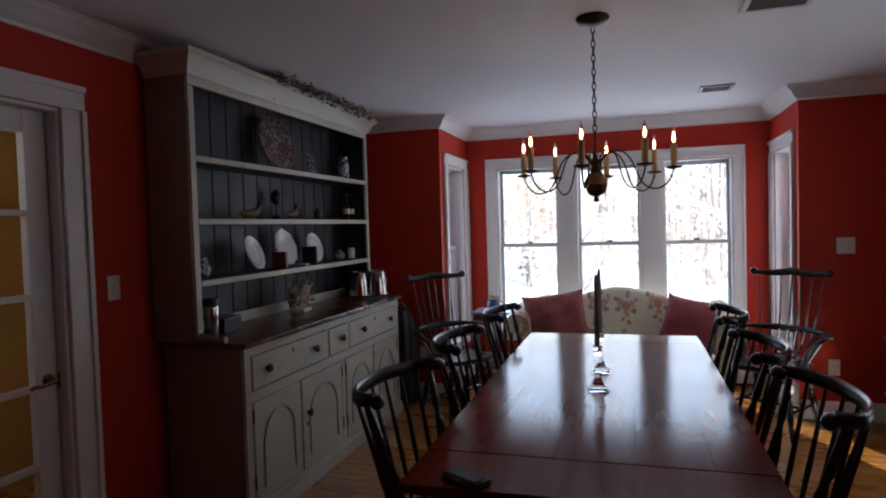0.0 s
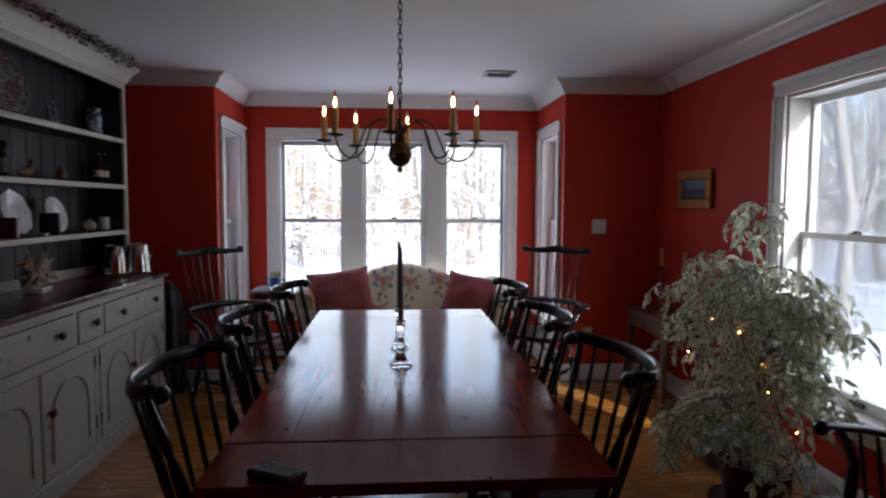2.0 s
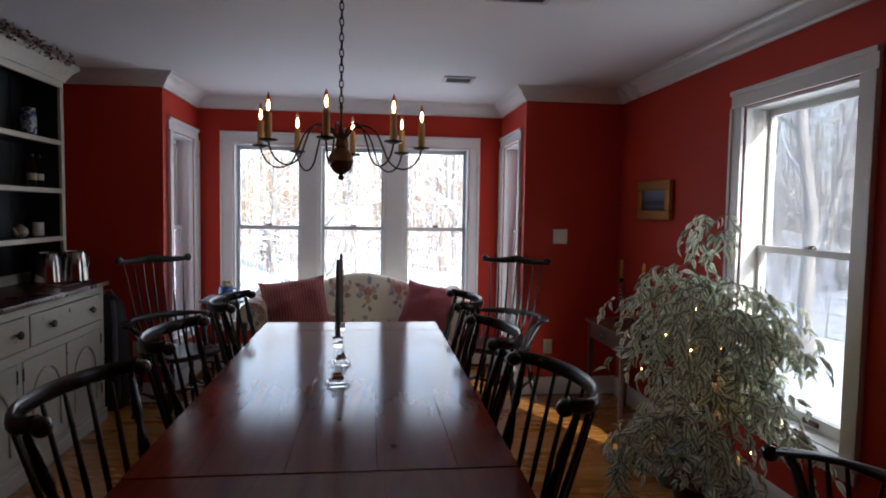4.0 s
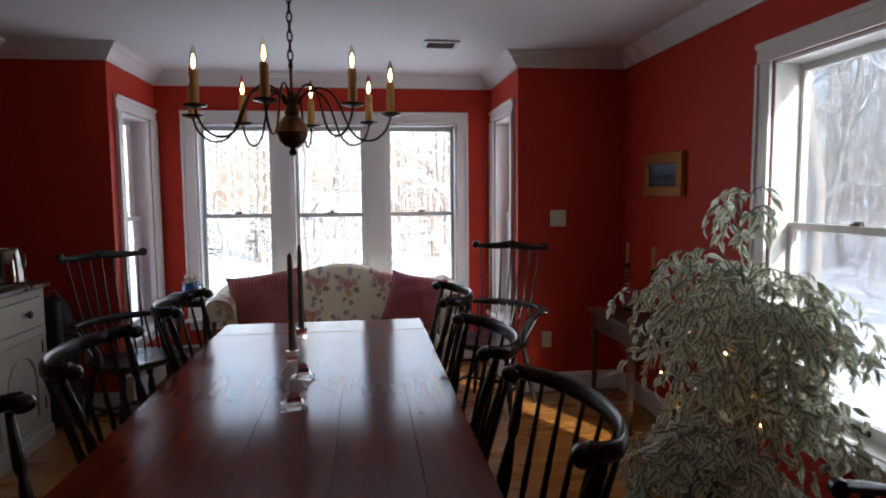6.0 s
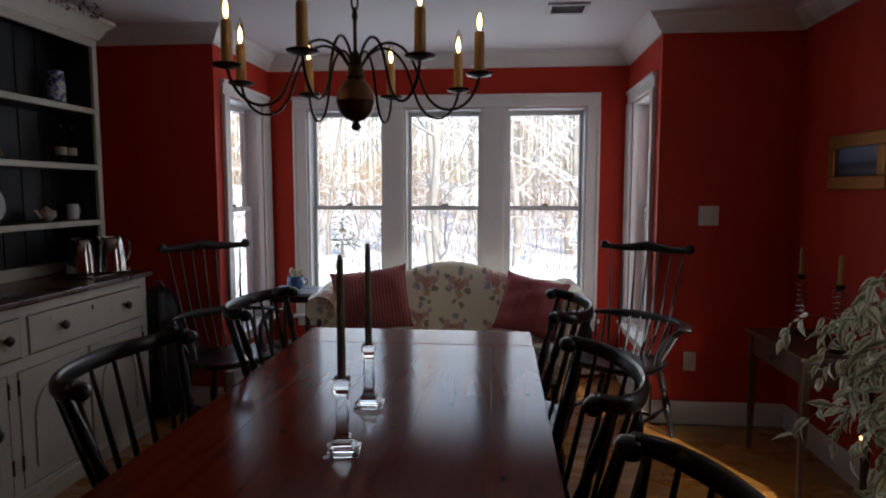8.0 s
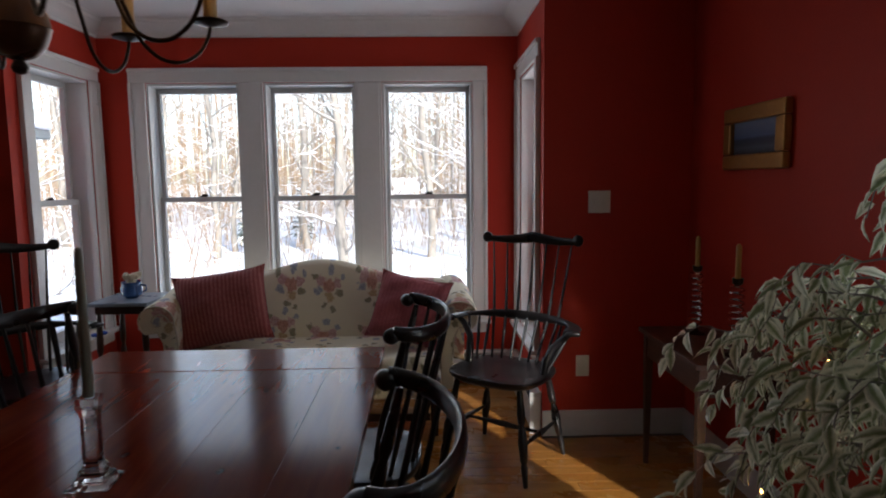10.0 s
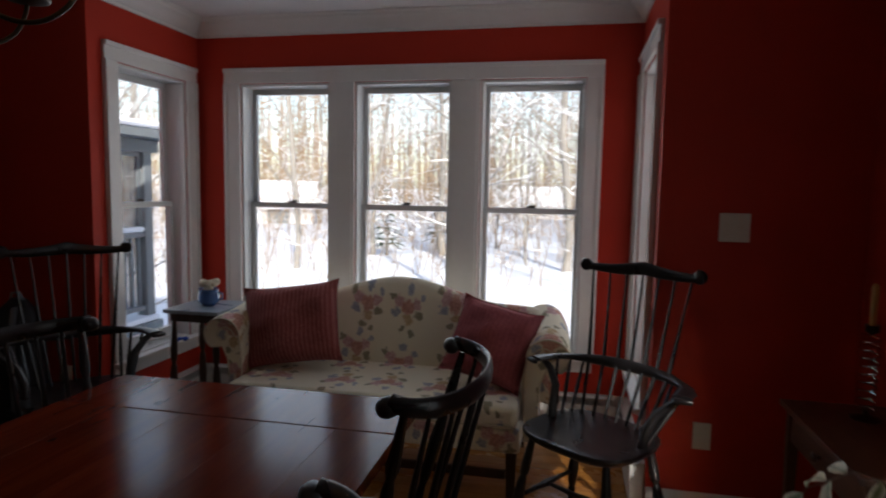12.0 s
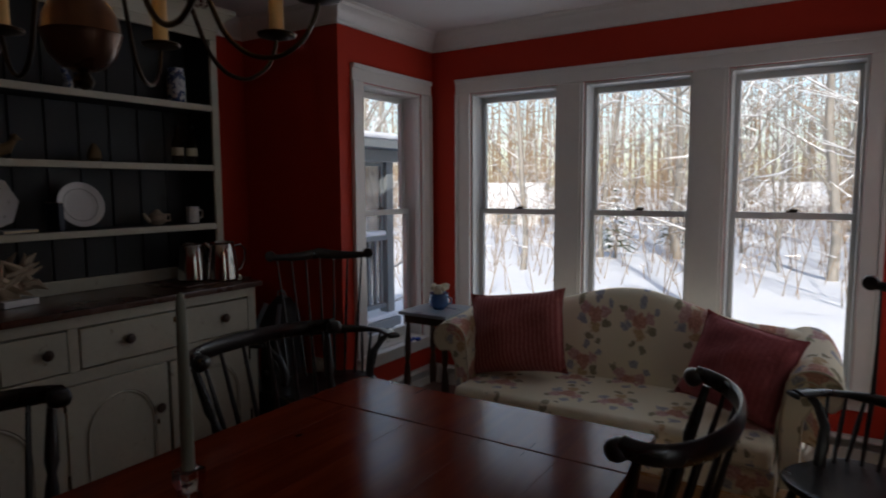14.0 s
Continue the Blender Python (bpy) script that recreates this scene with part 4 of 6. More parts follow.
for yy, lab in ((3.905, "brown glass bottle with a pale label"), (3.99, "slim clear brown bottle on the shelf")):
    bt = pot("bottle", lab, "bottle", -1.87, yy, S2, [(0.026, 0), (0.028, 0.01), (0.028, 0.12), (0.011, 0.155), (0.010, 0.19), (0.013, 0.195)], BOTTLE)
    part("label", lathe(bmesh.new(), [(0.0286, 0.05), (0.0287, 0.051), (0.0287, 0.09), (0.0286, 0.091)], 20), CREAM, bt, "pale paper label")
    part("stopper", lathe(bmesh.new(), [(0.012, 0.195), (0.013, 0.20), (0.010, 0.215)], 12), PLASTIC_BLACK, bt, "dark stopper")
pot("teapot", "small brown pottery teapot on the shelf", "teapot", -1.88, 3.775, S3, [(0.025, 0), (0.045, 0.025), (0.042, 0.05), (0.02, 0.066), (0.006, 0.08)], DRIFT, [(0, 0.04, 0.05), (0, 0.07, 0.05), (0, 0.072, 0.02), (0, 0.042, 0.018)], None, [(0, -0.04, 0.02), (0, -0.06, 0.035), (0, -0.075, 0.06)])
pot("mug", "pale pottery mug with ring handle", "mug", -1.88, 3.985, S3, [(0.03, 0), (0.035, 0.01), (0.033, 0.08), (0.036, 0.088), (0.028, 0.08)], PORCELAIN, [(0, 0.034, 0.07), (0, 0.06, 0.065), (0, 0.06, 0.03), (0, 0.034, 0.02)])


def bird(x, y, z, k, turn, label, material):
    b = thing("carved_bird", label, "figurine", x, y, z, turn)
    bm = bmesh.new()
    tube(bm, [(-0.11 * k, 0, 0.045 * k), (-0.06 * k, 0, 0.04 * k), (0, 0, 0.04 * k), (0.05 * k, 0, 0.055 * k), (0.07 * k, 0, 0.08 * k), (0.085 * k, 0, 0.10 * k)], [0.006 * k, 0.022 * k, 0.034 * k, 0.028 * k, 0.018 * k, 0.016 * k], 10)
    part("body", bm, material, b)
    bm = bmesh.new()
    ball(bm, (0.088 * k, 0, 0.108 * k), 0.021 * k, 10)
    tube(bm, [(0.10 * k, 0, 0.108 * k), (0.125 * k, 0, 0.10 * k)], [0.008 * k, 0.002 * k], 6)
    part("head", bm, material, b)
    part("base", lathe(bmesh.new(), [(0.03 * k, 0), (0.03 * k, 0.006 * k), (0.012 * k, 0.012 * k)], 12), DARK_WOOD, b)


bird(-1.88, 2.615, S2, 0.85, 80, "mustard carved wooden bird on the shelf", BIRD)
bird(-1.86, 3.055, S2, 0.85, 95, "long tan carved wooden bird on the shelf", BIRD)
f = thing("topiary", "dark miniature topiary on a stem", "figurine", -1.93, 2.975, S2)
part("stem", tube(bmesh.new(), [(0, 0, 0.02), (0, 0, 0.11)], 0.005, 8), DARK_WOOD, f)
bm = bmesh.new()
ball(bm, (0, 0, 0.15), 0.036, 10, (1, 1, 1.4))
part("crown", bm, PLASTIC_BLACK, f)
part("foot", lathe(bmesh.new(), [(0.03, 0), (0.032, 0.02), (0.02, 0.03)], 12), PLASTIC_BLACK, f)
pot("wooden_pear", "small brown wooden pear on the shelf", "figurine", -1.89, 3.475, S2, [(0.015, 0), (0.032, 0.02), (0.028, 0.05), (0.014, 0.08), (0.004, 0.09)], BIRD)
for dy, tl in ((0, 12), (0.06, -6)):
    fg = thing("figurine", "slender white and blue china figurine", "figurine", -1.89, 3.375 + dy, S1, 0)
    bm = bmesh.new()
    tube(bm, [(0, 0, 0.0), (0, 0.002, 0.05), (0, -0.012, 0.09), (0.0, -0.03, 0.13)], [0.026, 0.017, 0.014, 0.006], 10)
    ball(bm, (0, -0.032, 0.145), 0.013, 8)
    part("body", bm, CHINA, fg)

# on the counter
fl = thing("travel_flask", "brushed steel travel flask with black lid", "flask", -1.80, 2.095, CT)
part("body", lathe(bmesh.new(), [(0.034, 0), (0.038, 0.006), (0.042, 0.16), (0.040, 0.165)], 20), STEEL, fl)
part("lid", lathe(bmesh.new(), [(0.041, 0.165), (0.042, 0.17), (0.040, 0.20), (0.03, 0.205)], 20), PLASTIC_BLACK, fl)
bx = thing("radio", "small dark box beside the steel flask", "box", -1.87, 2.295, CT, 5)
part("case", boxed(-0.06, 0.06, -0.09, 0.09, 0, 0.08, bevel=0.006), PLASTIC_BLACK, bx)
part("panel", boxed(0.0595, 0.063, -0.07, 0.07, 0.012, 0.068, bevel=0.002), BAG, bx)


def jug(x, y, turn, k, label):
    return pot("steel_jug", label, "jug", x, y, 0.969, [(0.062 * k, 0), (0.068 * k, 0.008), (0.064 * k, 0.07 * k), (0.055 * k, 0.14 * k), (0.050 * k, 0.158 * k), (0.053 * k, 0.165 * k), (0.046 * k, 0.15 * k)], STEEL,
               [(0.052 * k, 0, 0.145 * k), (0.085 * k, 0, 0.15 * k), (0.105 * k, 0, 0.125 * k), (0.102 * k, 0, 0.08 * k), (0.085 * k, 0, 0.045 * k), (0.064 * k, 0, 0.03 * k)], None,
               [(-0.045 * k, 0, 0.135 * k), (-0.06 * k, 0, 0.155 * k), (-0.074 * k, 0, 0.168 * k)], turn, 28)


tr = thing("tray", "dark wooden tray under the steel jugs", "tray", -1.725, 3.94, CT, 0)
part("base", boxed(-0.115, 0.115, -0.20, 0.21, 0, 0.007, bevel=0.003), COUNTER_WOOD, tr)
jug(-1.665, 4.0, 75, 1.22, "polished steel water jug with loop handle")
jug(-1.782, 3.905, 110, 1.2, "polished steel jug standing behind another")


def driftwood():
    rng = random.Random(5)
    d = thing("driftwood_sculpture", "pale driftwood sculpture on a white block", "sculpture", -1.83, 3.07, CT, 10)
    part("block", boxed(-0.05, 0.05, -0.075, 0.075, 0, 0.03, bevel=0.004), PORCELAIN, d)
    for i in range(26):
        a = Vector((rng.uniform(-0.03, 0.03), rng.uniform(-0.10, 0.05), rng.uniform(0.03, 0.15)))
        v = Vector((rng.uniform(-0.3, 0.3), rng.uniform(-0.7, 1.0), rng.uniform(-0.5, 0.6))).normalized() * rng.uniform(0.08, 0.16)
        q = a + v * 0.5 + Vector((rng.uniform(-0.02, 0.02), rng.uniform(-0.02, 0.02), rng.uniform(-0.015, 0.02)))
        w = rng.uniform(0.018, 0.034)
        part("splinter", tube(bmesh.new(), [a, q, a + v], [(w, w * 0.5), (w * 0.9, w * 0.6), (0.003, 0.003)], 7), DRIFT, d)


driftwood()


def garland():
    rng = random.Random(11)
    g = thing("garland", "dried berry and leaf garland lying on the hutch", "garland", -1.74, 3.255, 2.399)
    vine = bmesh.new()
    pts = [(0.01 + 0.02 * math.sin(i * 1.3), -0.62 + i * 0.052, 0.008 + 0.008 * math.sin(i * 0.9) ** 2) for i in range(26)]
    tube(vine, pts, 0.005, 6)
    for i in range(150):
        p = Vector(pts[rng.randrange(len(pts))])
        q = p + Vector((rng.uniform(-0.04, 0.075), rng.uniform(-0.06, 0.06), rng.uniform(0.0, 0.022)))
        tube(vine, [p, p.lerp(q, 0.5) + Vector((0, 0, 0.008)), q], 0.0016, 4)
    part("vine", vine, GARLAND, g, "thin brown vine")
    for mt, nm, n in ((BERRY, "berries", 420), (SILVER_LEAF, "petals", 620)):
        bm = bmesh.new()
        for i in range(n):
            p = Vector(pts[rng.randrange(len(pts))]) + Vector((rng.uniform(-0.03, 0.095), rng.uniform(-0.03, 0.03), rng.uniform(0.002, 0.034)))
            if p.x > 0.066:
                p.z -= rng.uniform(0.0, 0.06)
            if nm == "berries":
                q = bmesh.ops.create_icosphere(bm, subdivisions=1, radius=rng.uniform(0.0045, 0.0085))
                bmesh.ops.translate(bm, verts=q["verts"], vec=p)
            else:
                u = Vector((rng.uniform(-1, 1), rng.uniform(-1, 1), rng.uniform(-0.4, 0.8))).normalized()
                s = u.orthogonal().normalized()
                a, b2 = p + u * 0.030, p + u * 0.015
                vs = [bm.verts.new(c) for c in (p, b2 + s * 0.010, a, b2 - s * 0.010)]
                bm.faces.new(vs)
        tagged(part(nm, bm, mt, g, "dark red dried berries" if nm == "berries" else "pale dried petals"), kind="stuff")


garland()


# ---- dining table ----
def dining_table():
    t = thing("dining_table", "long polished red-brown plank dining table", "table", 0.17, 2.315, 0)
    top, th = 0.76, 0.032
    x0, x1, y0, y1, s0, s1 = -0.532, 0.532, -1.285, 1.278, -0.998, 0.998
    cuts = (x0, -0.345, -0.115, 0.135, 0.36, x1)
    for a, b in zip(cuts, cuts[1:]):
        part("plank", boxed(a + 0.0003, b - 0.0003, s0 + 0.0025, s1 - 0.0025, top - th, top, bevel=0.0006), TABLE_WOOD, t)
    for nm, a, b in (("end_leaf", y0, s0 - 0.0025), ("end_leaf", s1 + 0.0025, y1)):
        part(nm, boxed(x0, x1, a, b, top - th, top, bevel=0.004), TABLE_WOOD, t)
    for x in (-0.40, 0.38):
        part("apron", boxed(x, x + 0.022, -1.02, 1.02, top - th - 0.10, top - th - 0.0005, bevel=0.003), TABLE_WOOD, t)
    for y in (-1.02, 1.0):
        part("apron_end", boxed(-0.378, 0.38, y, y + 0.022, top - th - 0.10, top - th - 0.0005, bevel=0.003), TABLE_WOOD, t)
    prof = [(0, 0.022), (0.02, 0.028), (0.05, 0.022), (0.08, 0.030), (0.2, 0.036), (0.55, 0.042), (0.68, 0.030), (0.70, 0.042), (0.73, 0.034), (0.75, 0.045), (1, 0.046)]
    for x in (-0.36, 0.36):
        for y in (-0.95, 0.95):
            part("leg", turned(bmesh.new(), (x, y, 0), (x, y, top - th - 0.001), prof, 14), TABLE_WOOD, t)


dining_table()


def candlestick(x, y, turn):
    c = thing("candlestick", "square-based crystal candlestick with grey-green taper", "candlestick", x, y, 0.7605, turn, "table candlesticks")
    bm = lathe(bmesh.new(), [(0.063, 0), (0.065, 0.004), (0.060, 0.008), (0.047, 0.012), (0.045, 0.018), (0.034, 0.023), (0.033, 0.036), (0.025, 0.044), (0.0225, 0.054), (0.0215, 0.150), (0.024, 0.158), (0.029, 0.170), (0.030, 0.194), (0.014, 0.190)], 4)
    bmesh.ops.bevel(bm, geom=bm.edges[:], offset=0.0012, segments=1, affect="EDGES", clamp_overlap=True)
    part("holder", bm, CRYSTAL, c, "faceted clear crystal holder", 20)
    part("candle", lathe(bmesh.new(), [(0.011, 0.1935), (0.0115, 0.20), (0.0105, 0.35), (0.0085, 0.49), (0.006, 0.508), (0.002, 0.512)], 14), CANDLE_GREEN, c, "tall grey-green taper candle")


candlestick(0.153, 2.168, 45 + 8)
candlestick(0.149, 2.513, 45 + 4)
ph = thing("remote_control", "black rounded remote control lying on the table", "remote control", -0.168, 1.075, 0.7605, 60)
part("shell", boxed(-0.035, 0.035, -0.072, 0.072, 0, 0.024, bevel=0.009), PLASTIC_BLACK, ph)
part("face", boxed(-0.027, 0.027, -0.062, 0.062, 0.0238, 0.0255, bevel=0.001), BAG, ph)


# ---- chairs ----
LEG = [(0, 0.011), (0.12, 0.014), (0.2, 0.017), (0.24, 0.012), (0.27, 0.018), (0.45, 0.024), (0.58, 0.018), (0.63, 0.011), (0.66, 0.018), (0.75, 0.02), (1, 0.013)]
STRETCH = [(0, 0.008), (0.35, 0.011), (0.5, 0.017), (0.65, 0.011), (1, 0.008)]
POST = [(0, 0.011), (0.08, 0.014), (0.16, 0.010), (0.22, 0.016), (0.45, 0.021), (0.6, 0.015), (0.66, 0.010), (0.72, 0.017), (0.82, 0.015), (1, 0.010)]


def saddle(parent, w, d, z, y0=0.0):
    """Shield-shaped plank seat with a dished top."""
    bm = bmesh.new()
    ring = []
    for k in range(28):
        a = 2 * math.pi * k / 28
        cx, cy = math.cos(a), math.sin(a)
        fx = 1.0 if cy < 0 else 1.0 + 0.06 * cy
        ring.append(Vector((w / 2 * fx * (abs(cx) ** 0.62) * (1 if cx >= 0 else -1), y0 + d / 2 * (abs(cy) ** 0.75) * (1 if cy >= 0 else -1), 0)))
    levels = []
    for s, dz in ((0.86, -0.042), (0.97, -0.024), (1.0, -0.008), (0.985, 0.0), (0.90, 0.002), (0.62, -0.012), (0.25, -0.014)):
        levels.append([bm.verts.new((p.x * s, y0 + (p.y - y0) * s, z + dz)) for p in ring])
    for a, b in zip(levels, levels[1:]):
        for k in range(28):
            bm.faces.new((a[k], a[(k + 1) % 28], b[(k + 1) % 28], b[k]))
    bm.faces.new(levels[0][::-1])
    bm.faces.new(levels[-1])
    part("seat", bm, BLACK, parent, "", 50)


def undercarriage(parent, w, d, z):
    tops = [Vector((sx * w, sy * d, z)) for sx in (-1, 1) for sy in (-1, 1)]
    feet = [Vector((v.x * 1.38, v.y * 1.42, 0)) for v in tops]
    for a, b in zip(feet, tops):
        part("leg", turned(bmesh.new(), a, b, LEG, 10), BLACK, parent)
    mids = [a.lerp(b, 0.42) for a, b in zip(feet, tops)]
    for i, j in ((0, 1), (2, 3)):
        part("stretcher", turned(bmesh.new(), mids[i], mids[j], STRETCH, 8), BLACK, parent)
    part("stretcher", turned(bmesh.new(), mids[0].lerp(mids[1], 0.5), mids[2].lerp(mids[3], 0.5), STRETCH, 8), BLACK, parent)


def side_chair(m):
    """Low-backed Windsor side chair facing +y."""
    c = thing("windsor_chair", "black low-back windsor chair drawn up to the table", "chair", group="chairs round the table")
    c.matrix_basis = m
    saddle(c, 0.45, 0.42, 0.455, 0.02)
    undercarriage(c, 0.155, 0.145, 0.42)
    pts, rad = [], []
    for k in range(-12, 13):
        a = radians(96) * k / 12
        pts.append((0.285 * math.sin(a), -0.146 - 0.140 * math.cos(a), 0.936 + 0.020 * (abs(k) / 12) ** 3))
        u = abs(k) / 12
        rad.append((0.0115 + 0.010 * u ** 3, 0.028 - 0.008 * u * u))
    bm = tube(bmesh.new(), pts, rad, 12, True, (0, 0, 1))
    part("crest_rail", bm, BLACK, c, "thick curved crest rail", 60)
    for s in (-1, 1):
        e = Vector(pts[0 if s < 0 else -1])
        bm = lathe(bmesh.new(), [(0.008, -0.027), (0.019, -0.022), (0.024, -0.010), (0.024, 0.010), (0.019, 0.022), (0.008, 0.027)], 16)
        k = part("scroll", bm, BLACK, c, "rounded scroll end", 60)
        k.matrix_basis = Matrix.Translation(e + Vector((s * -0.002, 0.006, -0.012))) @ pose(0, 0, 0, 0, 90, s * 25)
        a = radians(84) * s
        part("arm_post", turned(bmesh.new(), (0.195 * math.sin(a), -0.03 - 0.12 * math.cos(a), 0.452), (0.283 * math.sin(a), -0.146 - 0.140 * math.cos(a), 0.926), POST, 10), BLACK, c)
    for k in range(7):
        a = radians(-62 + 124 * k / 6)
        part("spindle", turned(bmesh.new(), (0.195 * math.sin(a), -0.03 - 0.14 * math.cos(a), 0.45), (0.285 * math.sin(a), -0.146 - 0.140 * math.cos(a), 0.926), [(0, 0.0065), (0.4, 0.0095), (1, 0.006)], 7), BLACK, c)
    return c


first = side_chair(pose(0.680, 1.535, 0, 0, 0, 91))
for x, y, t in ((0.645, 2.33, 90), (0.655, 3.31, 87), (-0.35, 1.47, -93), (-0.345, 2.32, -88), (-0.315, 3.25, -90)):
    copy_thing(first, pose(x, y, 0, 0, 0, t))


def armchair(m, comb, label):
    """Windsor armchair facing +y, with or without the tall comb."""
    c = thing("windsor_armchair", label, "armchair")
    c.matrix_basis = m
    saddle(c, 0.50, 0.44, 0.47, 0.0)
    undercarriage(c, 0.17, 0.15, 0.435)
    az = 0.685
    path = [(-0.335, 0.06), (-0.332, 0.0), (-0.318, -0.06), (-0.282, -0.135), (-0.205, -0.20), (-0.105, -0.236), (0, -0.246), (0.105, -0.236), (0.205, -0.20), (0.282, -0.135), (0.318, -0.06), (0.332, 0.0), (0.335, 0.06)]
    rad = [(0.036, 0.010), (0.038, 0.011), (0.028, 0.012), (0.020, 0.013), (0.018, 0.020), (0.017, 0.025), (0.017, 0.026), (0.017, 0.025), (0.018, 0.020), (0.020, 0.013), (0.028, 0.012), (0.038, 0.011), (0.036, 0.010)]
    if comb:
        # shallow bow with splayed ends
        path = [(-0.338, -0.055), (-0.325, -0.115), (-0.298, -0.170), (-0.255, -0.208), (-0.20, -0.240), (-0.105, -0.268), (0, -0.278), (0.105, -0.268), (0.20, -0.240), (0.255, -0.208), (0.298, -0.170), (0.325, -0.115), (0.338, -0.055)]
    tip_y = -0.048 if comb else 0.072
    part("arm_bow", tube(bmesh.new(), [(x, y, az) for x, y in path], rad, 12, True, (0, 0, 1)), BLACK, c, "", 60)
    for s in (-1, 1):
        part("arm_post", tube(bmesh.new(), [(s * 0.212, tip_y * 0.3 - 0.002, 0.465), (s * 0.215, tip_y * 0.4 - 0.017, 0.53), (s * 0.235, tip_y * 0.6 - 0.043, 0.59), (s * 0.29, tip_y * 0.9 - 0.06, 0.645), (s * 0.328, tip_y - 0.052, 0.68)], [0.018, 0.021, 0.018, 0.016, 0.014], 10), BLACK, c)
        k = part("arm_knuckle", lathe(bmesh.new(), [(0.005, -0.034), (0.010, -0.030), (0.012, 0.0), (0.010, 0.030), (0.005, 0.034)] if comb else [(0.01, -0.02), (0.026, -0.012), (0.026, 0.012), (0.01, 0.02)], 14), BLACK, c, "", 60)
        k.matrix_basis = pose(s * (0.348 if comb else 0.336), tip_y, az - 0.008, 0, 90, (-18 if comb else 4) * s)
        for j, yy in enumerate((-0.045, -0.09, -0.14)):
            part("spindle", turned(bmesh.new(), (s * (0.215 - 0.012 * j), yy + 0.01, 0.465), (s * (0.300 - 0.045 * j if comb else 0.322 - 0.022 * j), -0.168 - 0.036 * j if comb else yy, az - 0.005), [(0, 0.0065), (0.5, 0.009), (1, 0.006)], 7), BLACK, c)
    n = 7
    for k in range(n):
        u = -1 + 2 * k / (n - 1)
        a = Vector((0.15 * u, -0.15 - 0.025 * (1 - u * u), 0.465))
        b = Vector((0.185 * u, (-0.274 if comb else -0.244) + 0.035 * u * u, az))
        if comb:
            e = Vector((0.228 * u, -0.342 + 0.028 * u * u, 1.075))
            part("long_spindle", tube(bmesh.new(), [a, b, b.lerp(e, 0.5) + Vector((0, -0.004, 0)), e], [0.0065, 0.009, 0.006, 0.0045], 7), BLACK, c)
        else:
            part("spindle", turned(bmesh.new(), a, b, [(0, 0.0065), (0.5, 0.009), (1, 0.006)], 7), BLACK, c)
    if comb:
        pts, rad = [], []
        for k in range(-10, 11):
            u = k / 10
            pts.append((0.252 * u, -0.344 + 0.034 * u * u, 1.088 - 0.012 * (1 - abs(u)) * abs(u) * 4 + 0.012 * (1 - u * u)))
            rad.append((0.010 + 0.004 * abs(u), 0.029 - 0.013 * abs(u)))
        part("comb", tube(bmesh.new(), pts, rad, 12, True, (0, 0, 1)), BLACK, c, "serpentine comb rail", 60)
        for s in (-1, 1):
            k = part("ear", lathe(bmesh.new(), [(0.008, -0.014), (0.026, -0.011), (0.030, 0.0), (0.026, 0.011), (0.008, 0.014)], 16), BLACK, c, "carved round ear", 60)
            k.matrix_basis = pose(s * 0.262, -0.308, 1.094, 90, 0, 14 * s)
    return c


armchair(pose(1.245, 4.215, 0, 0, 0, 144), True, "black comb-back windsor armchair beside the sofa")
armchair(pose(-1.03, 4.125, 0, 0, 0, -130.4), True, "black comb-back windsor armchair near the hutch")
armchair(pose(1.59, 1.21, 0, 0, 0, 72.5), False, "black low windsor armchair beside the tall window")


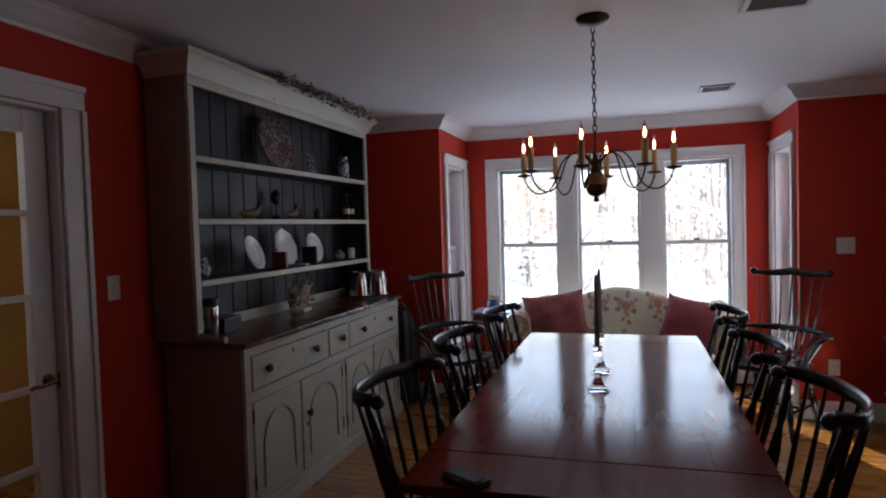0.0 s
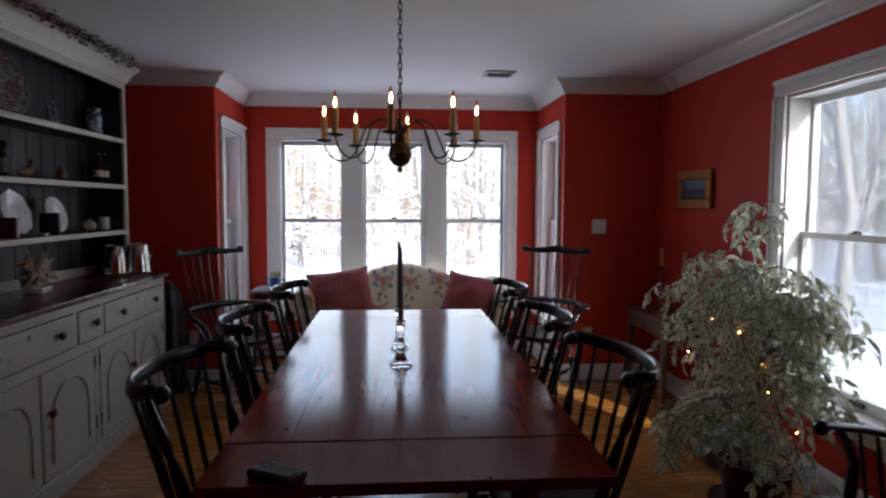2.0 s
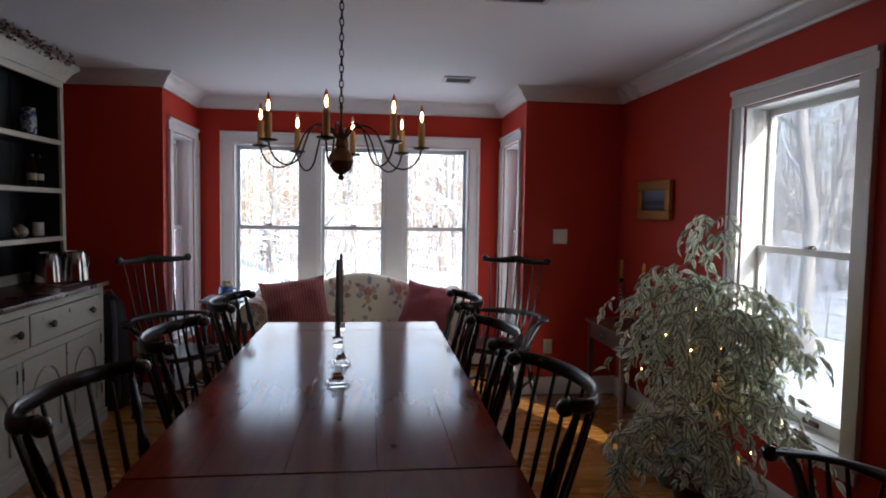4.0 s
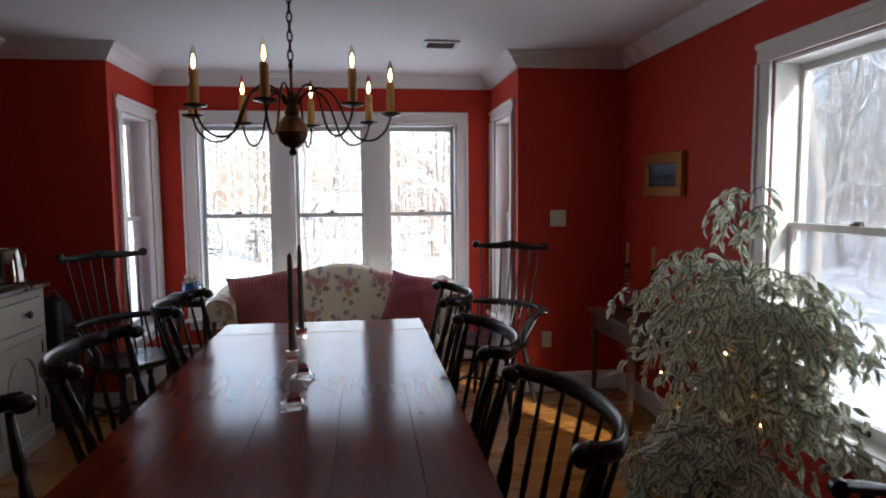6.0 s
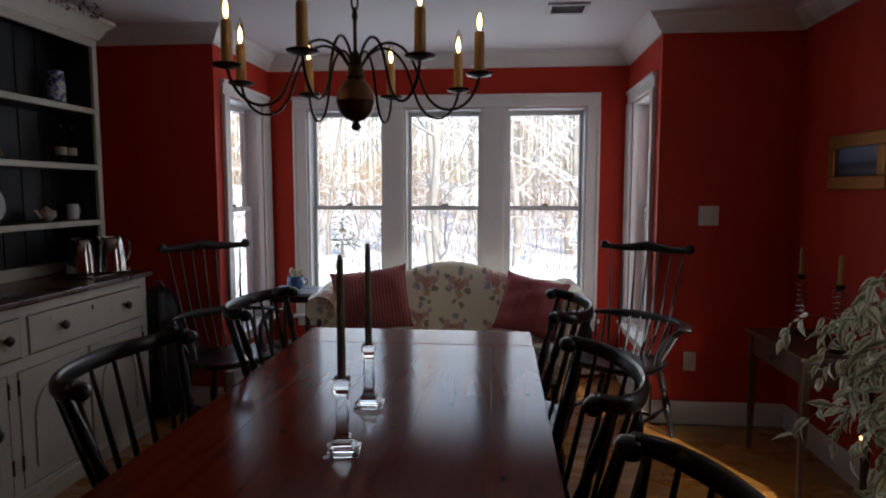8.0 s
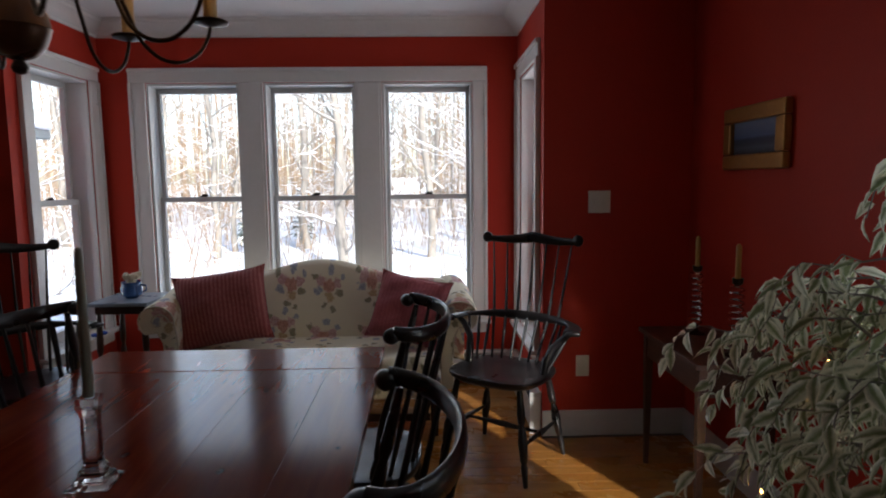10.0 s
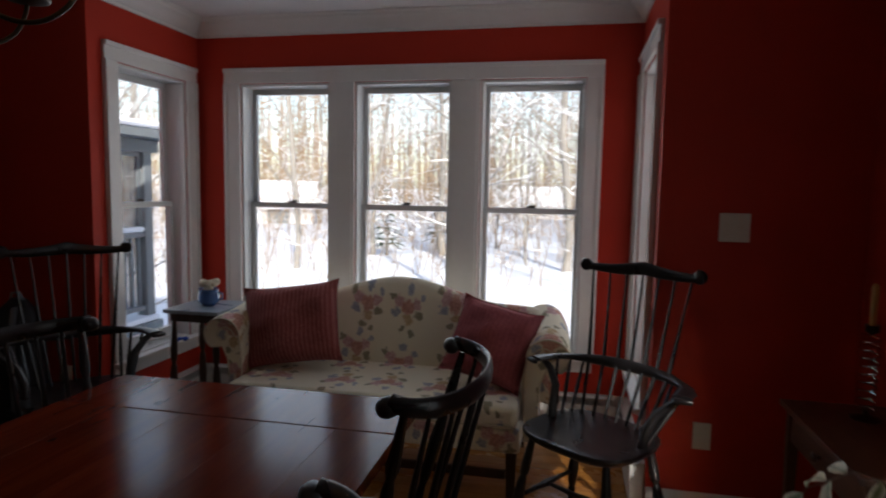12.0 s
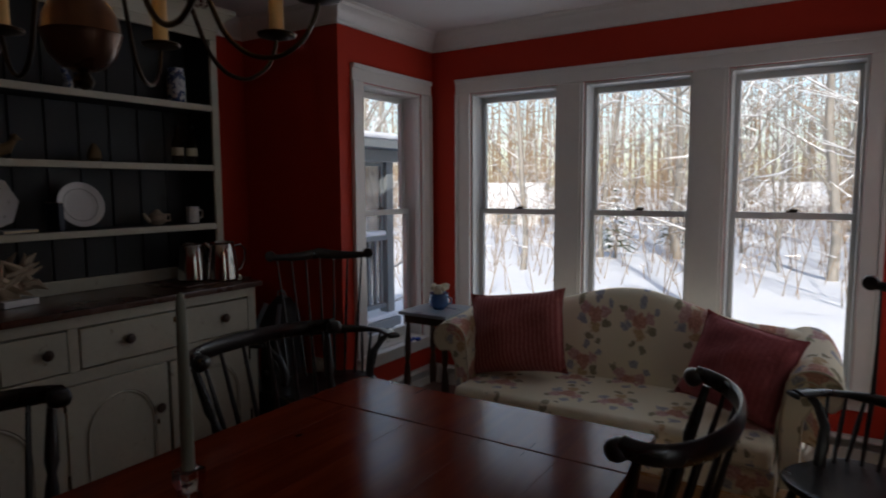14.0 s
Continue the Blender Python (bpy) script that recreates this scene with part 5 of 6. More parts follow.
# ---- sofa ----
def sofa():
    s = thing("sofa", "camelback sofa in cream floral chintz with rolled arms", "sofa", 0.205, 4.86, 0)
    # back: a padded slab whose top follows the camel curve
    bm = bmesh.new()
    nx, prof_n = 40, 16
    rings = []
    for i in range(nx + 1):
        x = -0.89 + 1.78 * i / nx
        u = abs(x) / 0.62
        h = 0.795 + (0.125 * 0.5 * (1 + math.cos(math.pi * u)) if u < 1 else 0) - (0.045 * ((abs(x) - 0.66) / 0.23) ** 3 if abs(x) > 0.66 else 0)
        fwd = -0.10 * max(0, (abs(x) - 0.62) / 0.24) ** 2
        ring = []
        for k in range(prof_n):
            a = 2 * math.pi * k / prof_n
            cy, cz = math.cos(a), math.sin(a)
            yy = 0.235 + fwd + 0.062 * (abs(cy) ** 0.7) * (1 if cy > 0 else -1)
            zz = (h + 0.30) / 2 + (h - 0.30) / 2 * (abs(cz) ** 0.35) * (1 if cz > 0 else -1)
            yy += (zz - 0.45) * 0.10
            ring.append(bm.verts.new((x, yy, zz)))
        rings.append(ring)
    for a, b in zip(rings, rings[1:]):
        for k in range(prof_n):
            bm.faces.new((a[k], a[(k + 1) % prof_n], b[(k + 1) % prof_n], b[k]))
    bm.faces.new(rings[0][::-1])
    bm.faces.new(rings[-1])
    part("backrest", bm, FLORAL, s, "", 60)
    part("seat_deck", boxed(-0.74, 0.74, -0.36, 0.20, 0.215, 0.335, bevel=0.018), FLORAL, s)
    # seat cushion with crowned top
    bm = boxed(-0.725, 0.725, -0.375, 0.19, 0.336, 0.445, bevel=0.03)
    part("seat_cushion", bm, FLORAL, s, "", 60)
    part("piping", tube(bmesh.new(), [(-0.72, -0.374, 0.348), (0.72, -0.374, 0.348)], 0.006, 6), CREAM, s)
    # rolled arms: scroll section swept front to back, flaring outward
    for sd in (-1, 1):
        sec = [(0.745, 0.22), (0.742, 0.34), (0.735, 0.46), (0.738, 0.55), (0.75, 0.635)] + [(0.850 + 0.100 * math.cos(a), 0.645 + 0.088 * math.sin(a)) for a in [math.pi * (1.0 - 1.28 * k / 15) for k in range(16)]] + [(0.845, 0.585), (0.815, 0.52), (0.808, 0.42), (0.812, 0.22)]
        bm = bmesh.new()
        rings = []
        for y, grow, lift in ((-0.20, 0.0, -0.01), (-0.17, 0.004, 0.0), (-0.05, 0.0, 0.01), (0.06, -0.004, 0.022), (0.16, -0.014, 0.05), (0.27, -0.04, 0.075)):
            rings.append([bm.verts.new((sd * (px + grow), y - 0.06 * max(0.0, 0.45 - pz) * (1 if y < -0.1 else 0), pz + lift * min(1, max(0, (pz - 0.3) / 0.3)))) for px, pz in sec])
        for a, b in zip(rings, rings[1:]):
            for k in range(len(sec)):
                bm.faces.new((a[k], a[(k + 1) % len(sec)], b[(k + 1) % len(sec)], b[k]))
        bm.faces.new(rings[0][::-1])
        bm.faces.new(rings[-1])
        arm = part("arm", bm, FLORAL, s, "rolled scroll arm", 60)
        bm = tube(bmesh.new(), [(sd * px, -0.202 - 0.06 * max(0.0, 0.45 - pz), pz - 0.01 * min(1, max(0, (pz - 0.3) / 0.3))) for px, pz in sec[1:-1]], 0.005, 6)
        part("arm_piping", bm, CREAM, arm)
        spiral = [(sd * (0.838 + (0.062 - 0.0042 * k) * math.cos(math.pi * (1 - k * 0.17))), -0.203, 0.632 + (0.058 - 0.004 * k) * math.sin(math.pi * (1 - k * 0.17))) for k in range(14)]
        part("scroll_line", tube(bmesh.new(), spiral, 0.004, 5), CREAM, arm)
    for x in (-0.70, 0.70):
        for y in (-0.33, 0.26):
            bm = tube(bmesh.new(), [(x, y, 0.0), (x, y, 0.216)], [0.026, 0.034], 4)
            part("leg", bm, DARK_WOOD, s, "square dark wooden leg", 20)
    for y in (-0.33, 0.26):
        part("stretcher", boxed(-0.675, 0.675, y - 0.011, y + 0.011, 0.085, 0.125, bevel=0.003), DARK_WOOD, s)
    return s


sofa()


def pillow(x, y, z, w, h, lean, turn, roll, mat, label):
    p = thing("throw_pillow", label, "pillow", x, y, z, turn)
    bm = bmesh.new()
    n = 14
    grid = {}
    for sgn in (-1, 1):
        for i in range(n + 1):
            for j in range(n + 1):
                u, v = -1 + 2 * i / n, -1 + 2 * j / n
                pinch = 1 - 0.09 * (1 - abs(u) ** 4) * abs(v) ** 2
                px = 1 - 0.08 * (1 - abs(v) ** 4) * abs(u) ** 2
                dome = (max(0.0, (1 - u * u)) * max(0.0, (1 - v * v))) ** 0.5 * (1 + 0.14 * math.sin(5 * u + 2 * v + x * 9) + 0.07 * math.sin(9 * v - 4 * u))
                edge = i in (0, n) or j in (0, n)
                key = (i, j, 0 if edge else sgn)
                if key not in grid:
                    grid[key] = bm.verts.new((w / 2 * u * px, sgn * (0.0 if edge else 0.118 * dome), h / 2 * v * pinch))
        for i in range(n):
            for j in range(n):
                q = []
                for a, b in ((i, j), (i + 1, j), (i + 1, j + 1), (i, j + 1)):
                    edge = a in (0, n) or b in (0, n)
                    q.append(grid[a, b, 0 if edge else sgn])
                bm.faces.new(q)
    o = part("cushion", bm, mat, p, "", 70)
    o.matrix_basis = pose(0, 0, h / 2 * 0.97, lean, roll, 0)
    loop_pts = []
    for k in range(40):
        s = -1 + 2 * (k % 10) / 10
        f, g = 1 - 0.09 * (1 - abs(s) ** 4), 1 - 0.08 * (1 - abs(s) ** 4)
        u, v = ((s, -f), (g, s), (-s, f), (-g, -s))[k // 10]
        loop_pts.append(Vector((w / 2 * u, 0, h / 2 * v)))
    loop_pts.append(loop_pts[0])
    q = part("edge_cord", tube(bmesh.new(), loop_pts, 0.004, 5, False), mat, p)
    q.matrix_basis = o.matrix_basis.copy()


pillow(-0.335, 4.85, 0.456, 0.54, 0.45, -20, 10, -7, PILLOW_A, "red pinstriped square throw pillow on the sofa")
pillow(0.765, 4.79, 0.462, 0.44, 0.41, -24, -16, 10, PILLOW_B, "rose red throw pillow tipped against the arm")


# ---- side table, console and their things ----
def side_table():
    t = thing("side_table", "small dark side table with grey-blue top", "side table", -0.92, 4.97, 0, 0)
    part("tabletop", boxed(-0.17, 0.17, -0.18, 0.18, 0.70, 0.722, bevel=0.005), MARBLE, t, "grey-blue table top")
    part("apron", boxed(-0.145, 0.145, -0.15, 0.15, 0.65, 0.699, bevel=0.003), DARK_WOOD, t)
    for x in (-0.13, 0.13):
        for y in (-0.135, 0.135):
            part("leg", turned(bmesh.new(), (x * 1.08, y * 1.08, 0), (x, y, 0.65), LEG, 10), DARK_WOOD, t)
    part("lower_shelf", boxed(-0.125, 0.125, -0.13, 0.13, 0.20, 0.215, bevel=0.003), DARK_WOOD, t)


side_table()
pb = thing("blue_pot", "round blue glazed pot holding pale dried flowers", "pot", -0.915, 4.97, 0.7225)
part("body", lathe(bmesh.new(), [(0.035, 0), (0.058, 0.02), (0.064, 0.055), (0.055, 0.088), (0.060, 0.098), (0.050, 0.092)], 20), POT_BLUE, pb)
part("handle", tube(bmesh.new(), [(0.058, 0, 0.078), (0.086, 0, 0.074), (0.088, 0, 0.045), (0.062, 0, 0.035)], 0.006, 8), POT_BLUE, pb)
rngp = random.Random(3)
bm = bmesh.new()
for i in range(16):
    ball(bm, (rngp.uniform(-0.04, 0.04), rngp.uniform(-0.04, 0.04), 0.10 + rngp.uniform(0, 0.04)), rngp.uniform(0.014, 0.024), 7)
part("dried_flowers", bm, CREAM, pb, "pale cream dried flower heads")
bc = thing("blue_cloth", "crumpled bright blue cloth on the window sill", "cloth", -1.185, 5.07, 0.4545)
bm = bmesh.new()
for i in range(7):
    ball(bm, (rngp.uniform(-0.02, 0.02), rngp.uniform(-0.04, 0.04), 0.013 + rngp.uniform(0, 0.012)), rngp.uniform(0.013, 0.02), 7, (1, 1.2, 0.65))
part("cloth", bm, BLUE_CLOTH, bc)


def console():
    t = thing("console_table", "small wooden console table with one drawer", "table", 2.085, 3.84, 0)
    part("tabletop", boxed(-0.18, 0.18, -0.325, 0.325, 0.66, 0.682, bevel=0.004), CONSOLE_WOOD, t)
    for y in (-0.30, 0.285):
        part("apron_end", boxed(-0.13, 0.15, y, y + 0.018, 0.54, 0.659, bevel=0.002), CONSOLE_WOOD, t)
    part("apron_back", boxed(0.13, 0.148, -0.28, 0.284, 0.54, 0.659, bevel=0.002), CONSOLE_WOOD, t)
    d = part("drawer", boxed(-0.155, 0.10, -0.265, 0.265, 0.548, 0.654, bevel=0.003), CONSOLE_WOOD, t)
    k = part("knob", lathe(bmesh.new(), [(0.007, 0), (0.007, 0.01), (0.016, 0.016), (0.017, 0.024), (0.006, 0.03)], 12), DARK_WOOD, d, "dark turned knob")
    k.matrix_basis = pose(-0.155, 0, 0.60, 0, -90, 0)
    for x in (-0.14, 0.14):
        for y in (-0.29, 0.29):
            part("leg", tube(bmesh.new(), [(x, y, 0), (x, y, 0.54), (x, y, 0.659)], [0.014, 0.026, 0.026], 4), CONSOLE_WOOD, t, "", 20)


console()
for y in (4.01, 3.64):
    c = thing("spiral_candlestick", "twisted wire candlestick holding an amber candle", "candlestick", 2.12, y, 0.6825, 0, "console candlesticks")
    part("foot", lathe(bmesh.new(), [(0.045, 0), (0.045, 0.006), (0.012, 0.016), (0.009, 0.03)], 16), IRON, c)
    bm = tube(bmesh.new(), [(0.026 * math.cos(a * 0.7), 0.026 * math.sin(a * 0.7), 0.03 + 0.0030 * a) for a in range(0, 87)], 0.0035, 5)
    part("spiral", bm, STEEL, c, "coiled steel wire stem")
    part("cup", lathe(bmesh.new(), [(0.010, 0.287), (0.02, 0.295), (0.022, 0.318), (0.010, 0.314)], 14), IRON, c)
    part("candle", lathe(bmesh.new(), [(0.011, 0.316), (0.011, 0.445), (0.004, 0.455)], 12), CANDLE_AMBER, c, "amber candle stub")


def picture():
    p = thing("framed_picture", "small dusk landscape in a broad gilt frame", "picture")
    p.matrix_basis = pose(X_R, 3.83, 1.572, 0, 0, -90)
    w, h, fw = 0.49, 0.272, 0.066
    for nm, b in (("frame_bar", (-w / 2, w / 2, h / 2 - fw, h / 2)), ("frame_bar", (-w / 2, w / 2, -h / 2, -h / 2 + fw)), ("frame_bar", (-w / 2, -w / 2 + fw, -h / 2 + fw, h / 2 - fw)), ("frame_bar", (w / 2 - fw, w / 2, -h / 2 + fw, h / 2 - fw))):
        part(nm, boxed(b[0], b[1], -0.038, -0.002, b[2], b[3], bevel=0.009), GILT, p)
    part("canvas", boxed(-w / 2 + fw, w / 2 - fw, -0.018, -0.012, -h / 2 + fw, h / 2 - fw), SEASCAPE, p, "blue-grey dusk landscape", 0)


picture()


def bag():
    b = thing("backpack", "upright charcoal backpack with grey straps", "bag", -1.60, 4.345, 0, 6)
    bm = bmesh.new()
    tube(bm, [(0, 0, 0.0), (0, 0, 0.03), (0, 0, 0.3), (0, 0, 0.6), (0.01, 0, 0.76), (0.02, 0, 0.83)], [(0.10, 0.085), (0.135, 0.105), (0.145, 0.115), (0.135, 0.105), (0.10, 0.08), (0.04, 0.035)], 16, True, (0, 1, 0))
    part("body", bm, BAG, b, "", 60)
    for s in (-1, 1):
        part("strap", tube(bmesh.new(), [(s * 0.05, -0.07, 0.80), (s * 0.075, -0.125, 0.68), (s * 0.08, -0.132, 0.45), (s * 0.07, -0.12, 0.22)], (0.018, 0.005), 8, True, (0, 1, 0)), BAG_GREY, b, "padded grey strap")
    part("pocket", boxed(-0.10, 0.10, -0.135, -0.06, 0.06, 0.30, bevel=0.03), BAG, b)
    part("lid_flap", tube(bmesh.new(), [(0, -0.095, 0.60), (0.005, -0.075, 0.72), (0.012, -0.03, 0.80)], [(0.10, 0.02), (0.09, 0.025), (0.05, 0.02)], 12, True, (0, 1, 0)), BAG, b, "", 60)
    part("buckle", boxed(-0.015, 0.015, -0.142, -0.132, 0.40, 0.43, bevel=0.003), STEEL, b, "small steel buckle")
    part("grab_loop", tube(bmesh.new(), [(-0.03, 0, 0.81), (-0.02, 0, 0.86), (0.02, 0, 0.865), (0.045, 0, 0.82)], 0.007, 6), BAG_GREY, b)


bag()


# ---- chandelier ----
def curved(pts, steps=4):
    """Rounds a run of 2D points off."""
    out = []
    for i in range(len(pts) - 1):
        p0, p1, p2, p3 = (Vector(pts[max(0, min(len(pts) - 1, i + k))]) for k in (-1, 0, 1, 2))
        for s in range(steps):
            t = s / steps
            out.append(0.5 * (2 * p1 + (p2 - p0) * t + (2 * p0 - 5 * p1 + 4 * p2 - p3) * t * t + (3 * p1 - p0 - 3 * p2 + p3) * t ** 3))
    out.append(Vector(pts[-1]))
    return [(v.x, v.y) for v in out]


def chandelier():
    c = thing("chandelier", "eight-arm dark bronze chandelier with lit candle bulbs", "chandelier", 0.152, 2.37, H)
    drop = (0, 0, -0.02)
    part("canopy", lathe(bmesh.new(), [(0.022, -0.042), (0.05, -0.034), (0.072, -0.018), (0.078, -0.008), (0.074, -0.0005)], 24), IRON, c)
    z = -0.042
    i = 0
    while z > -0.52:
        loop_pts = [(0.0085 * math.cos(a), 0, z - 0.016 + 0.021 * math.sin(a)) for a in [2 * math.pi * k / 12 for k in range(13)]]
        k = part("chain_link", tube(bmesh.new(), loop_pts, 0.0028, 6, False), IRON, c)
        k.matrix_basis = pose(0, 0, 0, 0, 0, 90 * (i % 2) + 20)
        z -= 0.0325
        i += 1
    part("stem", lathe(bmesh.new(), [(0.004, -0.70), (0.009, -0.69), (0.0055, -0.61), (0.0055, -0.54), (0.009, -0.53), (0.004, -0.505)], 12, drop), IRON, c)
    part("hub", lathe(bmesh.new(), [(0.022, -0.70), (0.026, -0.69), (0.021, -0.67), (0.017, -0.64), (0.008, -0.622)], 16, drop), IRON, c)
    part("ball", lathe(bmesh.new(), [(0.010, -0.813), (0.028, -0.806), (0.044, -0.789), (0.0525, -0.764), (0.0535, -0.759), (0.055, -0.757), (0.0535, -0.754), (0.050, -0.733), (0.039, -0.713), (0.024, -0.698)], 28, drop), BALL, c, "round aged-brass ball")
    part("finial", lathe(bmesh.new(), [(0.003, -0.838), (0.011, -0.834), (0.0145, -0.826), (0.011, -0.818), (0.006, -0.811)], 14, drop), IRON, c)
    for k in range(8):
        a = radians(-6.5 + 45 * k)
        e = Vector((math.cos(a), math.sin(a), 0))
        prof = [(0.020, -0.66), (0.045, -0.625), (0.085, -0.604), (0.125, -0.612), (0.158, -0.645), (0.182, -0.70), (0.205, -0.752), (0.240, -0.782), (0.282, -0.785), (0.318, -0.762), (0.338, -0.728), (0.345, -0.700)]
        arm = part("arm", tube(bmesh.new(), [e * r + Vector((0, 0, z - 0.02)) for r, z in curved(prof)], 0.0040, 7), IRON, c, "thin curved bronze arm", 60)
        at = e * 0.345 + Vector(drop)
        part("bobeche", lathe(bmesh.new(), [(0.008, -0.706), (0.034, -0.699), (0.037, -0.694), (0.034, -0.692), (0.012, -0.697)], 20, at), IRON, arm)
        part("sleeve", lathe(bmesh.new(), [(0.0135, -0.697), (0.0140, -0.69), (0.0135, -0.60), (0.0125, -0.589), (0.008, -0.588)], 14, at), CANDLE_IVORY, arm, "ivory candle sleeve")
        part("bulb", lathe(bmesh.new(), [(0.006, -0.588), (0.010, -0.575), (0.0125, -0.562), (0.009, -0.540), (0.004, -0.522), (0.0015, -0.512)], 10, at), BULB_GLASS, arm, "clear flame-shaped bulb").visible_shadow = False
        part("filament", lathe(bmesh.new(), [(0.002, -0.583), (0.0048, -0.574), (0.0055, -0.564), (0.0036, -0.550), (0.001, -0.540)], 8, at), BULB, arm, "glowing filament")


chandelier()


# ---- ficus with fairy lights ----
def leaf_mesh(k):
    rng = random.Random(100 + k)
    bm = bmesh.new()
    uv = bm.loops.layers.uv.new("UVMap")
    L, W = rng.uniform(0.044, 0.058), rng.uniform(0.021, 0.027)
    rows = [(0.0, 0.06), (0.22, 0.8), (0.48, 1.0), (0.75, 0.6), (1.0, 0.02)]
    bend = rng.uniform(0.2, 0.75)
    vs = []
    for t, w in rows:
        z = -bend * L * t * t
        vs.append([bm.verts.new((s * W / 2 * w, L * t, z + (0.0 if s == 0 else 0.004 * w))) for s in (-1, 0, 1)])
    for i in range(len(rows) - 1):
        for j in range(2):
            f = bm.faces.new((vs[i][j], vs[i][j + 1], vs[i + 1][j + 1], vs[i + 1][j]))
            for lp in f.loops:
                s = [q for q in range(3) for r in range(len(rows)) if vs[r][q] is lp.vert][0]
                r = [r for r in range(len(rows)) if lp.vert in vs[r]][0]
                half = 0.5 * (1.0 if 0 < r < len(rows) - 1 else 0.25)
                lp[uv].uv = (0.5 + (s - 1) * half, rows[r][0])
    me = bpy.data.meshes.new("leaf")
    bm.to_mesh(me)
    bm.free()
    me.materials.append(LEAF)
    me.polygons.foreach_set("use_smooth", [True] * len(me.polygons))
    return me


def ficus():
    rng = random.Random(7)
    base = Vector((1.86, 2.30, 0))
    f = thing("ficus_tree", "bushy variegated ficus in a dark pot", "plant", base.x, base.y, 0)
    part("pot", lathe(bmesh.new(), [(0.12, 0.0), (0.135, 0.01), (0.165, 0.20), (0.178, 0.215), (0.178, 0.245), (0.160, 0.245), (0.155, 0.215)], 28), POT_DARK, f, "dark red-brown clay pot")
    part("soil", lathe(bmesh.new(), [(0.154, 0.205), (0.156, 0.215), (0.05, 0.225)], 20), SOIL, f)
    part("saucer", lathe(bmesh.new(), [(0.17, 0.0), (0.20, 0.004), (0.215, 0.028), (0.208, 0.028), (0.19, 0.009)], 28), POT_DARK, f)
    trunk = bmesh.new()
    for s in range(3):
        a = 2.1 * s
        tube(trunk, [(0.03 * math.cos(a), 0.03 * math.sin(a), 0.2), (0.035 * math.cos(a + 0.8), 0.035 * math.sin(a + 0.8), 0.45), (0.03 * math.cos(a + 1.7), 0.03 * math.sin(a + 1.7), 0.7), (0.06 * math.cos(a + 2.5), 0.06 * math.sin(a + 2.5), 0.95)], [0.015, 0.013, 0.011, 0.007], 8)
    part("trunk", trunk, BARK, f, "braided slender trunks", 60)
    twigs = bmesh.new()
    spots = []
    # drooping branches fill a broad uneven dome, with one sprig above it
    def leaves_along(pts, e, count, t0):
        for j in range(count):
            q = (len(pts) - 1) * (t0 + (1 - t0) * (j + rng.random()) / count)
            n = min(len(pts) - 2, int(q))
            spots.append((pts[n].lerp(pts[n + 1], q - n), e))

    for i in range(160):
        az = 2 * math.pi * ((i * 0.618) % 1) + rng.uniform(-0.2, 0.2)
        st = Vector((-0.03, 0, 0.36 + 0.78 * rng.random() ** 0.85))
        lump = noise.noise(Vector((1.6 * math.cos(az), 1.6 * math.sin(az), st.z * 5)))
        if lump < -0.12 or (math.cos(az) > 0.25 and st.z < 0.50):
            continue
        reach = rng.uniform(0.17, 0.385) * (0.98 + 0.45 * lump) * (1.2 if i % 9 == 0 else 1.0)
        if math.cos(az) > 0.2:
            reach *= 0.9
        lift = rng.uniform(0.0, 0.14)
        drop = rng.uniform(0.06, 0.34)
        e = Vector((math.cos(az), math.sin(az), 0))
        pts = [st, st + e * reach * 0.4 + Vector((0, 0, lift)), st + e * reach * 0.75 + Vector((0, 0, lift * 0.8)), st + e * reach * 1.0 + Vector((0, 0, lift * 0.7 - drop * 0.4)), st + e * reach * 1.1 + Vector((0, 0, lift * 0.7 - drop))]
        tube(twigs, pts, [0.004, 0.003, 0.002, 0.0015, 0.001], 4)
        leaves_along(pts, e, 12, 0.3)
        for k in range(4):
            t = 1.2 + 0.65 * k + rng.uniform(-0.2, 0.2)
            n = min(3, int(t))
            p = pts[n].lerp(pts[n + 1], t - n)
            b = az + (1 if k % 2 else -1) * rng.uniform(0.5, 1.1)
            g = Vector((math.cos(b), math.sin(b), 0))
            ln = rng.uniform(0.08, 0.15)
            tw = [p, p + g * ln * 0.5 + Vector((0, 0, 0.01)), p + g * ln * 0.9 + Vector((0, 0, -0.03)), p + g * ln * 1.05 + Vector((0, 0, -0.08))]
            tube(twigs, tw, [0.0018, 0.0014, 0.001, 0.0008], 3)
            leaves_along(tw, g, 7, 0.15)
    for i in range(12):
        az = rng.uniform(0, 2 * math.pi)
        e = Vector((math.cos(az), math.sin(az), 0))
        st = Vector((-0.07, -0.02, rng.uniform(1.22, 1.43)))
        pts = [st, st + e * 0.05 + Vector((0, 0, 0.06)), st + e * 0.08 + Vector((0, 0, 0.07)), st + e * 0.11 + Vector((0, 0, 0.03)), st + e * 0.12 + Vector((0, 0, -0.02))]
        tube(twigs, pts, [0.003, 0.0025, 0.002, 0.0015, 0.001], 4)
        for j in range(8):
            q = 4 * (0.15 + 0.85 * (j + rng.random()) / 8)
            n = min(3, int(q))
            spots.append((pts[n].lerp(pts[n + 1], q - n), e))
    tube(twigs, [(0, 0, 0.9), (-0.05, -0.01, 1.15), (-0.07, -0.02, 1.43)], [0.006, 0.005, 0.003], 6)
    tagged(part("branchwork", twigs, BARK, f, "thin brown twigs", 60), kind="stuff")
    kinds = [leaf_mesh(k) for k in range(6)]
    rest_v, rest_f, rest_uv = [], [], []
    mats = []
